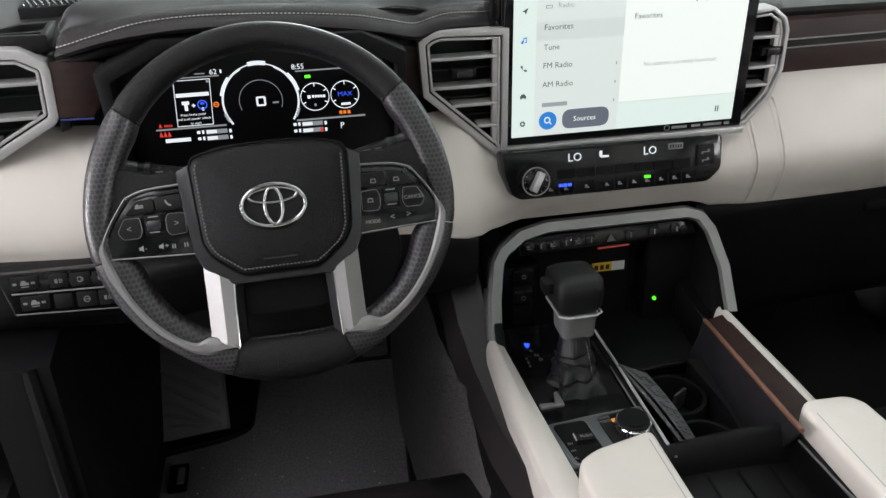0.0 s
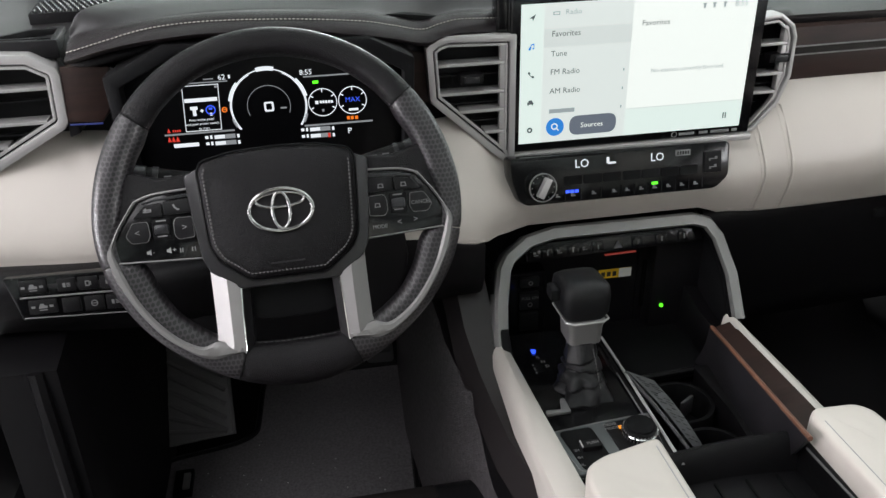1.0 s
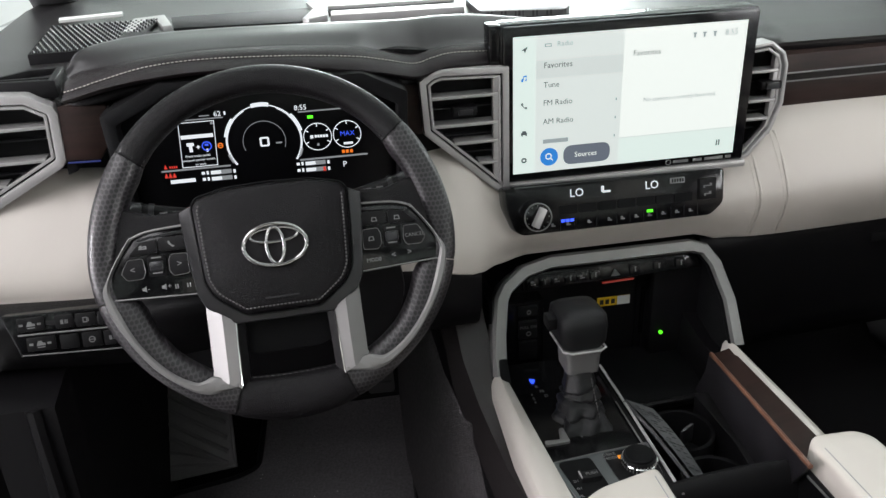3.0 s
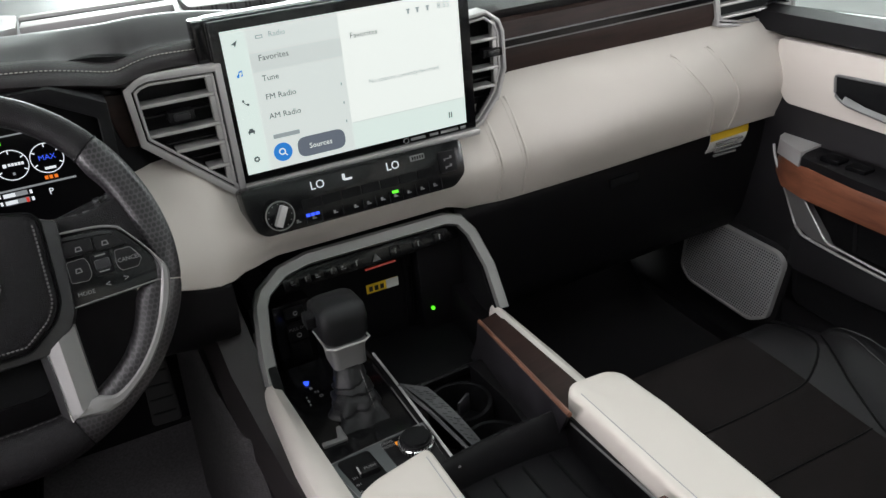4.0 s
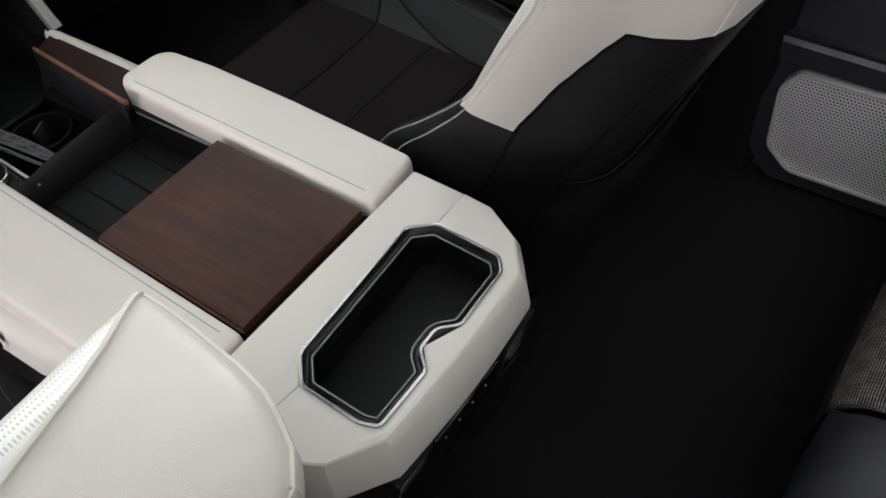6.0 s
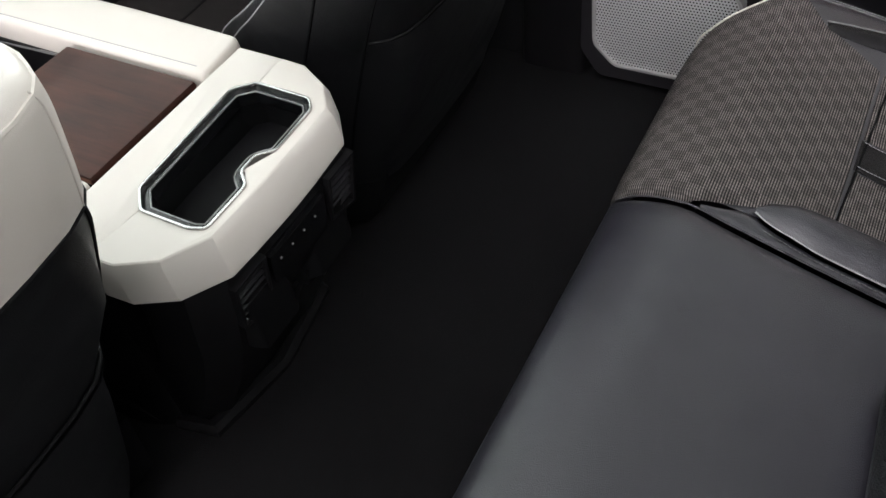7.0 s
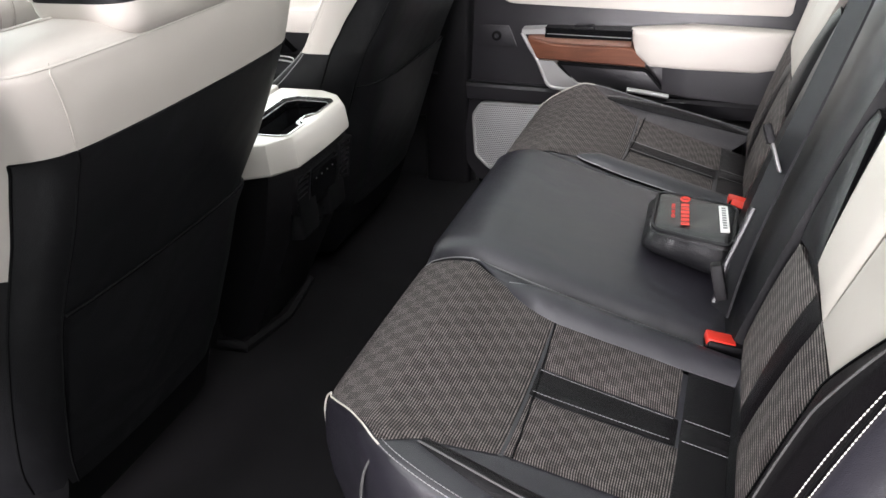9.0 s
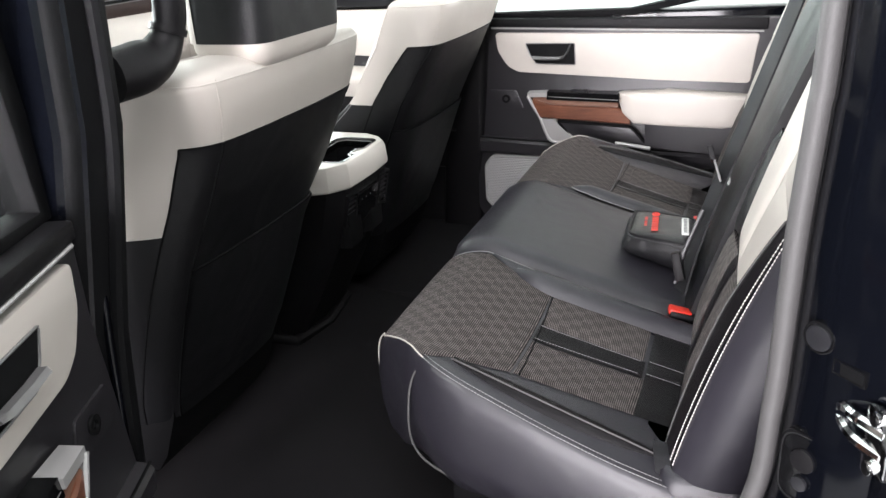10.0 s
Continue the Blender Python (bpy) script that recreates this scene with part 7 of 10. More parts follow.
tagged(lone("dust_specks", specks, PAPER, "pale grit scattered on the floor mat", "dust", "stuff", 0))
rest = thing("foot_rest", "black rubber foot rest with slanting ribs", "foot rest", (-0.67, 0.85, 0.18))
FR = Matrix.Translation((-0.664, 0.768, 0.190)) @ pose(0, 0, 0, 46, 0, 0)
part("rest_plate", moved(slab(rounded([(-0.060, 0.0), (0.066, 0.010), (0.058, 0.215), (-0.052, 0.215)], 0.008), "xy", -0.012, 0.0, 0.003), FR), LIFTED_RUBBER, rest)
for k in range(9):
    a, b = -0.02 + 0.026 * k, 0.045 + 0.026 * k
    p, q = Vector((-0.048, max(0.012, b - 0.02), 0.001)), Vector((0.054, max(0.016, a - 0.02), 0.001))
    if p.y > 0.205:
        continue
    part("rib", moved(tube([p, p.lerp(q, 0.5), q], 0.0048, 6), FR), LIFTED_RUBBER, rest)
part("rest_edge", moved(tube([(-0.060, 0.0, 0), (0.066, 0.010, 0), (0.058, 0.215, 0), (-0.052, 0.215, 0)], 0.004, 6, None, True), FR), LIFTED_RUBBER, rest)
pedal = thing("brake_pedal", "black ribbed rubber brake pedal", "pedal", (-0.45, 0.80, 0.35))
PB = Matrix.Translation((-0.452, 0.845, 0.365)) @ pose(0, 0, 0, 52, 0, 0)
part("pad", moved(slab(rounded([(-0.058, -0.03), (0.058, -0.03), (0.055, 0.03), (-0.055, 0.03)], 0.01), "xy", -0.012, 0, 0.003), PB), RUBBER, pedal)
for k in range(9):
    part("pad_stud", moved(tube([(-0.048 + 0.012 * k, -0.022, 0.001), (-0.043 + 0.012 * k, 0, 0.001), (-0.048 + 0.012 * k, 0.022, 0.001)], 0.002, 5), PB), LIFTED_RUBBER, pedal)
part("pedal_arm", tube([(-0.465, 0.88, 0.36), (-0.46, 0.95, 0.48), (-0.46, 1.0, 0.66)], 0.008, 8), DEEP, pedal)
gas = thing("accelerator_pedal", "black accelerator pedal beside the tunnel", "pedal", (-0.33, 0.85, 0.25))
PG = Matrix.Translation((-0.314, 0.885, 0.32)) @ pose(0, 0, 0, 58, 0, -4)
part("pad", moved(slab(rounded([(-0.026, -0.07), (0.026, -0.07), (0.022, 0.07), (-0.022, 0.07)], 0.008), "xy", -0.012, 0, 0.003), PG), RUBBER, gas)
for k in range(5):
    part("pad_rib", moved(tube([(-0.02, -0.05 + 0.025 * k, 0.001), (0.02, -0.05 + 0.025 * k, 0.001)], 0.002, 5), PG), SOFT_GREY, gas)
part("pedal_arm", tube([(-0.314, 0.905, 0.38), (-0.325, 0.97, 0.50), (-0.33, 1.02, 0.62)], 0.008, 8), DEEP, gas)
kick = [[(-0.715, y, 0.10), (-0.710, y, zt * 0.5 + 0.08), (-0.715, y, zt), (-0.79, y, zt), (-0.79, y, 0.10)] for y, zt in ((0.375, 0.30), (0.385, 0.635), (0.45, 0.645), (0.62, 0.66), (0.80, 0.66), (1.10, 0.68))]
lone("kick_panel", skin(kick), PLASTIC, "black kick panel beside the foot rest", "panel", "structure", 50)
lone("door_seal", tube(spline([(-0.738, 0.388, 0.635), (-0.736, 0.380, 0.55), (-0.734, 0.374, 0.42), (-0.732, 0.370, 0.25), (-0.72, 0.36, 0.14)], 24), 0.010, 8), PLASTIC, "black rubber seal beside the kick panel", "seal", "structure")

# ---- front seats ----


def seat_sections(cx):
    """Levels of the seat back from the waist to the shoulders: height, half width, front, side wing, back."""
    levels = []
    for z, w, front, wing, back in ((0.30, 0.215, -0.140, 0.045, -0.262), (0.36, 0.232, -0.158, 0.118, -0.282), (0.46, 0.242, -0.200, 0.138, -0.315), (0.56, 0.245, -0.245, 0.130, -0.350), (0.612, 0.245, -0.267, 0.090, -0.373),
                                    (0.658, 0.244, -0.285, 0.055, -0.396), (0.70, 0.244, -0.303, 0.047, -0.418), (0.75, 0.246, -0.322, 0.038, -0.441), (0.79, 0.248, -0.338, 0.030, -0.460),
                                    (0.835, 0.249, -0.350, 0.018, -0.476), (0.862, 0.250, -0.359, 0.010, -0.482), (0.876, 0.248, -0.364, 0.006, -0.483), (0.887, 0.238, -0.373, 0.003, -0.478), (0.894, 0.205, -0.390, 0.001, -0.464), (0.896, 0.11, -0.414, 0.0, -0.444)):
        levels.append((z, w, front, wing, back))
    dense = spline(levels, 57)
    rings = []
    for z, w, f, wg, b in dense:
        up = max(0.0, min(1.0, (z - 0.658) / 0.132))
        sides = []
        # inner side squarer, with the shell's edge further forward; outer side more rounded
        for sq, c in ((max(0.0, min(1.0, (z - 0.56) / 0.10)), 194 + 30 * up ** 1.3), (max(0.0, min(1.0, (z - 0.78) / 0.09)), 244)):
            half = [(0.0, f), (0.08, f), (0.135, f + wg * 0.12), (w * 0.72, f + wg * 0.55), (w * 0.90, f + wg), (w * 0.985, f + wg * 0.8), (w, f + wg * 0.1), (w * (0.965 + 0.03 * sq), f + (b - f) * (0.2 + 0.1 * sq)), (w * (0.87 + 0.095 * sq), b + (f - b) * (0.40 - 0.08 * sq)), (w * (0.72 + 0.12 * sq), b + (f - b) * 0.05), (w * 0.40, b - 0.004), (0.0, b - 0.006)]
            fine = spline(half, 331)
            sides.append([fine[round(c * j / 22 if j <= 22 else c + (330 - c) * (j - 22) / 11)] for j in range(34)])
        ring = [(cx + x, y, z) for x, y in sides[0]] + [(cx - x, y, z) for x, y in sides[1][-2:0:-1]]
        rings.append(ring)
    return rings


def split_skin(rings, chooser, closed_top=True):
    """One surface dealt out to several meshes: chooser(i, k) names the mesh of the cell i round, k up."""
    out = {}
    n = len(rings[0])
    for k in range(len(rings) - 1):
        for i in range(n):
            name = chooser(i, k)
            cell = out.setdefault(name, {})
            ids = []
            for (a, b) in ((i, k), ((i + 1) % n, k), ((i + 1) % n, k + 1), (i, k + 1)):
                ids.append((a, b))
            cell.setdefault("faces", []).append(ids)
    made = {}
    for name, cell in out.items():
        bm = mesh()
        seen = {}
        for ids in cell["faces"]:
            vs = []
            for a, b in ids:
                if (a, b) not in seen:
                    seen[(a, b)] = bm.verts.new(rings[b][a])
                vs.append(seen[(a, b)])
            bm.faces.new(vs)
        made[name] = bm
    return made


def table_y(table, y):
    """A width at y from rows (y, width) that run rearward."""
    for (y0, w0), (y1, w1) in zip(table, table[1:]):
        if y1 <= y <= y0:
            return w0 + (w1 - w0) * (y0 - y) / (y0 - y1)
    return table[0][1] if y > table[0][0] else table[-1][1]


def front_seat(cx, label):
    seat = thing("front_seat", label, "seat", (cx, 0.1, 0.16), "front seats")
    rings = seat_sections(cx)
    n = len(rings[0])
    half = 33

    def chooser(i, k):
        j = i if i <= half else n - 1 - i
        z = rings[k][0][2]
        if z < 0.657:
            return "back_panel" if j >= 22 else "wing_low"
        if z < 0.789 and j >= 22:
            return "back_panel"
        return "centre" if j <= 15 else "shoulder"
    cells = split_skin(rings, chooser)
    looks = {"back_panel": (DIM_LEATHER, "black leather back panel"), "shoulder": (CREAM, "cream leather shoulders"), "wing_low": (DIM_LEATHER, "black leather lower wings"), "centre": (PERFORATED, "perforated cream centre")}
    for name in ("back_panel", "shoulder", "wing_low", "centre"):
        bm = cells[name]
        if name == "shoulder":
            top = [v for v in bm.verts if v.co.z > 0.8955]
            if len(top) > 2:
                bmesh.ops.contextual_create(bm, geom=[e for e in bm.edges if e.is_boundary and all(v.co.z > 0.8955 for v in e.verts)])
        part(name, bm, *((looks[name][0], seat, looks[name][1])), smooth=70)
    # seams and piping

    def level(z):
        return min(range(len(rings)), key=lambda k: abs(rings[k][0][2] - z))
    k1 = level(0.79)
    part("back_piping", tube([rings[k1][i] for i in range(22, n - 22 + 1)], 0.0014, 5), DEEP, seat)
    for i in (22, n - 22, 26, n - 26):
        part("back_piping", tube([rings[k][i] for k in range(level(0.30), k1 + 1)], 0.0018, 5), DEEP, seat)
    for i in (16, n - 16):
        part("shoulder_piping", tube([rings[k][i] for k in range(level(0.66), len(rings))], 0.0018, 5), CREAM, seat)
    for i in (17, n - 17):
        part("stitching", stitches([rings[k][i] for k in range(level(0.66), level(0.87) + 1)], 0.005, 0.003, 0.0007), CREAM_THREAD, seat, "cream thread")
    kt = level(0.876)
    for i in (26, n - 26):
        part("shoulder_piping", tube([rings[k][i] for k in range(k1, kt + 2)], 0.0007, 5), CREAM, seat, "upright shoulder seam")
    part("shoulder_piping", tube([rings[kt][i] for i in range(17, n - 16)], 0.0014, 5), CREAM, seat)
    for i in (15, n - 15, 17, n - 17):
        part("stitching", stitches([tuple(Vector(rings[k][i]) + Vector((0, 0.0005, 0))) for k in range(level(0.42), level(0.655) + 1)], 0.0026, 0.0013, 0.0010), PALE_THREAD, seat, "pale grey chain stitch")
    # map pocket across the back panel
    pocket = []
    for i in range(26, n - 26 + 1):
        p = Vector(rings[level(0.587)][i])
        pocket.append((p.x, p.y - 0.004, p.z))
    part("pocket_lip", tube(pocket, 0.0022, 6), DEEP, seat, "black map pocket lip")
    rings_p = []
    for j in range(9):
        t = j / 8
        row = []
        for q, (x, y, z) in enumerate(pocket):
            p = Vector(rings[level(z + (0.335 - z) * t)][26 + q])
            row.append((p.x, p.y - 0.007 * math.sin(math.pi * (0.5 + 0.5 * t)) - 0.002, p.z))
        rings_p.append(row)
    part("map_pocket", skin(rings_p, False, False), DIM_LEATHER, seat, "black leather map pocket", 60)
    # plastic skirt below the back panel
    sk = []
    for z, y, w in ((0.345, -0.268, 0.19), (0.30, -0.256, 0.19), (0.22, -0.225, 0.19), (0.175, -0.19, 0.18)):
        sk.append([(cx - w, y + 0.06, z), (cx - w + 0.03, y, z), (cx + w - 0.03, y, z), (cx + w, y + 0.06, z), (cx + w, y + 0.14, z), (cx - w, y + 0.14, z)])
    part("back_skirt", skin(sk), DEEP, seat, "", 50)
    # head restraint
    hr = []
    for z, w, y0, y1 in ((0.874, 0.085, -0.475, -0.405), (0.877, 0.104, -0.490, -0.392), (0.887, 0.114, -0.500, -0.382), (0.899, 0.118, -0.503, -0.378), (0.910, 0.119, -0.505, -0.377), (0.996, 0.121, -0.510, -0.378), (1.036, 0.117, -0.512, -0.384), (1.056, 0.106, -0.506, -0.396), (1.068, 0.08, -0.492, -0.418)):
        hr.append([(cx + x, y, z) for x, y in rounded([(-w, y0), (w, y0), (w * 0.96, y1), (-w * 0.96, y1)], 0.035, 6)])
    bm = skin(hr[:5])
    part("headrest_band", bm, CREAM, seat, "cream band of the head restraint", 60)
    part("headrest_shell", skin(hr[4:]), DIM_LEATHER, seat, "black back of the head restraint", 60)
    front = [[(x, y + 0.004, z) for x, y, z in r[15:27]] for r in hr[4:8]]
    part("headrest_front", skin(front, False, False), CREAM, seat, "cream face of the head restraint", 60)
    for s in (-1, 1):
        part("headrest_post", tube([(cx + 0.055 * s, -0.445, 0.86), (cx + 0.055 * s, -0.450, 0.895)], 0.006, 8), CHROME, seat)

    # cushion
    def top(x, y):
        a = abs(x)
        z = 0.355 + 0.028 * max(0, (y - 0.05) / 0.3) ** 1.5
        wing = max(0.0, min(1.0, (a - 0.135) / 0.075))
        wing = wing * wing * (3 - 2 * wing)
        near = max(0.0, min(1.0, (0.37 - y) / 0.10))
        z += 0.036 * wing * near
        if y > 0.35:
            z -= 0.12 * ((y - 0.35) / 0.08) ** 3
        if a > 0.225:
            z -= 0.10 * ((a - 0.225) / 0.035) ** 2
        return z
    W2 = 0.268
    rows = []
    for j in range(41):
        y = -0.17 + 0.600 * j / 40
        yy = y
        w = W2 - 0.020 * max(0, (y - 0.25) / 0.15) ** 2
        rows.append([(cx + w * (2 * i / 44 - 1), yy, top(w * (2 * i / 44 - 1), y)) for i in range(45)])

    def cut(j0, j1, i0, i1, lift=0.0):
        return skin([[(x, y, z + lift) for x, y, z in r[i0:i1 + 1]] for r in rows[j0:j1 + 1]], False, False)
    part("cushion_insert", cut(0, 40, 10, 34), SUEDE, seat, "dark brown suede cushion", 70)
    part("cushion_bolster", cut(0, 40, 0, 10), FRONT_LEATHER, seat, "black leather bolster", 70)
    part("cushion_bolster", cut(0, 40, 34, 44), FRONT_LEATHER, seat, "black leather bolster", 70)
    body = []
    for y, w, zt in ((-0.17, 0.24, 0.30), (0.33, 0.245, 0.30), (0.405, 0.235, 0.29), (0.428, 0.215, 0.26)):
        body.append([(cx - w, y, zt), (cx + w, y, zt), (cx + w * 0.95, y, 0.20), (cx - w * 0.95, y, 0.20)])
    part("cushion_base", skin(body), PLASTIC, seat, "black cushion base", 40)
    for j in (20, 13, 6):
        part("cushion_seam", tube([(x, y, z + 0.0005) for x, y, z in rows[j][10:35]], 0.0018, 5), DEEP, seat)
    # raised leaf-shaped side pads with a thread along each outer edge
    OUTER = [(0.302, 0.236), (0.28, 0.253), (0.23, 0.264), (0.15, 0.264), (0.06, 0.252), (0.0, 0.232), (-0.06, 0.206), (-0.12, 0.176)]
    INNER = [(0.302, 0.234), (0.28, 0.212), (0.25, 0.198), (0.20, 0.178), (0.12, 0.154), (0.05, 0.142), (-0.06, 0.136), (-0.12, 0.134)]
    for s in (-1, 1):
        rows_l = []
        for k in range(31):
            y = 0.302 - 0.42 * k / 30
            a, b = table_y(INNER, y), table_y(OUTER, y)
            full = min(1.0, k / 5) ** 0.5
            rows_l.append([(cx + s * (a + (b - a) * u), y, top(a + (min(b, 0.225) - a) * u, y) - 0.004 + 0.024 * full * math.sin(math.pi * min(1, 0.04 + 0.90 * u)) ** 0.6) for u in [i / 12 for i in range(13)]] + [(cx + s * (b + 0.002), y, top(0.225, y) - 0.03), (cx + s * (b - 0.004), y, top(0.225, y) - 0.10)])
        pad = part("side_pad", skin(rows_l, False, False), FRONT_LEATHER, seat, "black leather leaf-shaped side pad", 70)
        part("pad_seam", tube([r[0] for r in rows_l], 0.0018, 5), DEEP, pad)
        part("bolster_thread", tube([tuple(Vector(r[11]) + Vector((0, 0, 0.001))) for r in rows_l[1:24]], 0.0007, 5), DARK_THREAD, pad, "grey edge thread")
        part("bolster_thread", tube([tuple(Vector(r[6]) + Vector((0, 0, 0.0006))) for r in rows_l[4:26]], 0.0005, 5), DARK_THREAD, pad)
    # curved front seam of the insert
    half_seam = [(0.0, 0.236), (0.07, 0.238), (0.14, 0.243), (0.185, 0.262), (0.208, 0.30), (0.214, 0.345), (0.206, 0.40)]
    curve = spline(half_seam, 24)
    part("cushion_seam", tube([(cx + sx_ * x, y, top(x, y) + 0.0006) for sx_, pts in ((-1, curve[::-1]), (1, curve[1:])) for x, y in pts], 0.0020, 5), DEEP, seat)
    part("seat_rail", box(cx - 0.22, cx - 0.18, -0.15, 0.35, 0.14, 0.21, 0.005), DEEP, seat)
    part("seat_rail", box(cx + 0.18, cx + 0.22, -0.15, 0.35, 0.14, 0.21, 0.005), DEEP, seat)
    bk = -1 if cx > 0 else 1
    bx = cx + bk * 0.232
    part("buckle_stalk", box(bx - 0.012, bx + 0.012, -0.02, 0.02, 0.28, 0.395, 0.004), DEEP, seat)
    bb = part("buckle", box(bx - 0.016, bx + 0.016, -0.012, 0.034, 0.385, 0.425, 0.006), PLASTIC, seat)
    part("buckle_button", box(bx - 0.012, bx + 0.012, 0.0, 0.030, 0.423, 0.429, 0.002), RED_PLASTIC, bb, "red release button")
    return seat


ds = front_seat(-0.428, "cream and black leather front seat behind the steering wheel")
ps = copy_thing(ds, Matrix.Translation((0.428, 0.1, 0.16)) @ Matrix.Scale(-1, 4, (1, 0, 0)))
tagged(ps, "cream and black leather front seat beside the passenger door")

# ---- rear bench ----
bench = thing("rear_bench", "black leather rear bench with ribbed cloth panels", "bench", (0, -1.0, 0.14))


def bench_top(x, y):
    t = (-0.70 - y) / 0.36
    z = 0.488 - 0.105 * max(0, t) ** 0.9
    if y > -0.690:
        z -= 0.022 * ((y + 0.690) / 0.075) ** 2 + 0.03 * max(0, (y + 0.645) / 0.05) ** 2.5
    a = abs(x)
    mid = max(0.0, min(1.0, (0.202 - a) / 0.03))
    z += 0.016 * mid
    hollow = math.exp(-((a - 0.39) / 0.13) ** 2)
    z -= 0.010 * hollow * max(0, min(1, (-0.74 - y) / 0.1))
    z += 0.012 * math.exp(-((a - 0.59) / 0.05) ** 2)
    z -= 0.010 * math.exp(-((a - 0.200) / 0.006) ** 2)
    return z


def between_y(table, y):
    """A width at y from rows (y, width) that run rearward."""
    if y >= table[0][0]:
        return table[0][1]
    for (y0, w0), (y1, w1) in zip(table, table[1:]):
        if y1 <= y <= y0:
            return w0 + (w1 - w0) * (y0 - y) / (y0 - y1)
    return table[-1][1]


def sheet_rows(s, ys, inner, outer, nu, lift, front=False):
    """A soft panel between an inner and an outer edge, each (y, x) rearward; front: it also hangs over the front edge."""
    rows = []
    if front:
        for y, z in ((-0.620, 0.395), (-0.6125, 0.425), (-0.6115, 0.448)):
            rows.append([(s * (inner[0][1] + (outer[0][1] - inner[0][1]) * i / nu), y + 0.003 * (1 - abs(2 * i / nu - 1) ** 6), z) for i in range(nu + 1)])
    for k, y in enumerate(ys):
        v = k / (len(ys) - 1)
        a, b = between_y(inner, y), between_y(outer, y)
        ev = 1.0 if front and v < 0.5 else math.sin(math.pi * v) ** 0.25 if 0 < v < 1 else 0.0
        row = []
        for i in range(nu + 1):
            u = i / nu
            eu = math.sin(math.pi * u) ** 0.25 if 0 < u < 1 else 0.0
            x = a + (b - a) * u
            row.append((s * x, y, bench_top(x, y) + 0.0012 + lift * ev * eu))
        rows.append(row)
    return skin(rows, False, False)


def steps(a, b, n):
    return [a + (b - a) * k / n for k in range(n + 1)]


# outline of an outer cushion, from the inner front corner round to the back
OUTLINE = [(0.203, -0.619), (0.30, -0.617), (0.42, -0.618), (0.500, -0.623), (0.523, -0.636), (0.552, -0.672), (0.588, -0.719), (0.606, -0.770), (0.620, -0.854), (0.631, -0.931), (0.638, -1.004), (0.640, -1.09)]


def outer_cushion(s):
    line = spline(OUTLINE, 90)
    rings = []
    for x, y in line:
        zt = bench_top(x, max(y, -1.1))
        cx, cy = (x * 0.55 + 0.36 * 0.45), -1.02
        pts = []
        out = Vector((max(0.0, x - 0.40), max(0.0, y + 0.80) * 1.2)).normalized() if x > 0.45 else Vector((0, 1))
        for k in range(13):
            t = k / 12
            px, py = cx + (x - cx) * t, cy + (y - cy) * t
            pts.append((px, py, bench_top(px, py)))
        for dz, o in ((0.006, 0.004), (0.02, 0.009), (0.06, 0.013), (0.11, 0.011), (0.16, 0.002), (0.195, -0.014), (0.205, -0.05)):
            pts.append((x + out.x * o, y + out.y * o, max(zt - dz, 0.282)))
        rings.append([(s * px, py, pz) for px, py, pz in pts])
    return part("cushion_body", skin(rings, False, False), SEAT_BLACK, bench, "black leather outer cushion", 60)


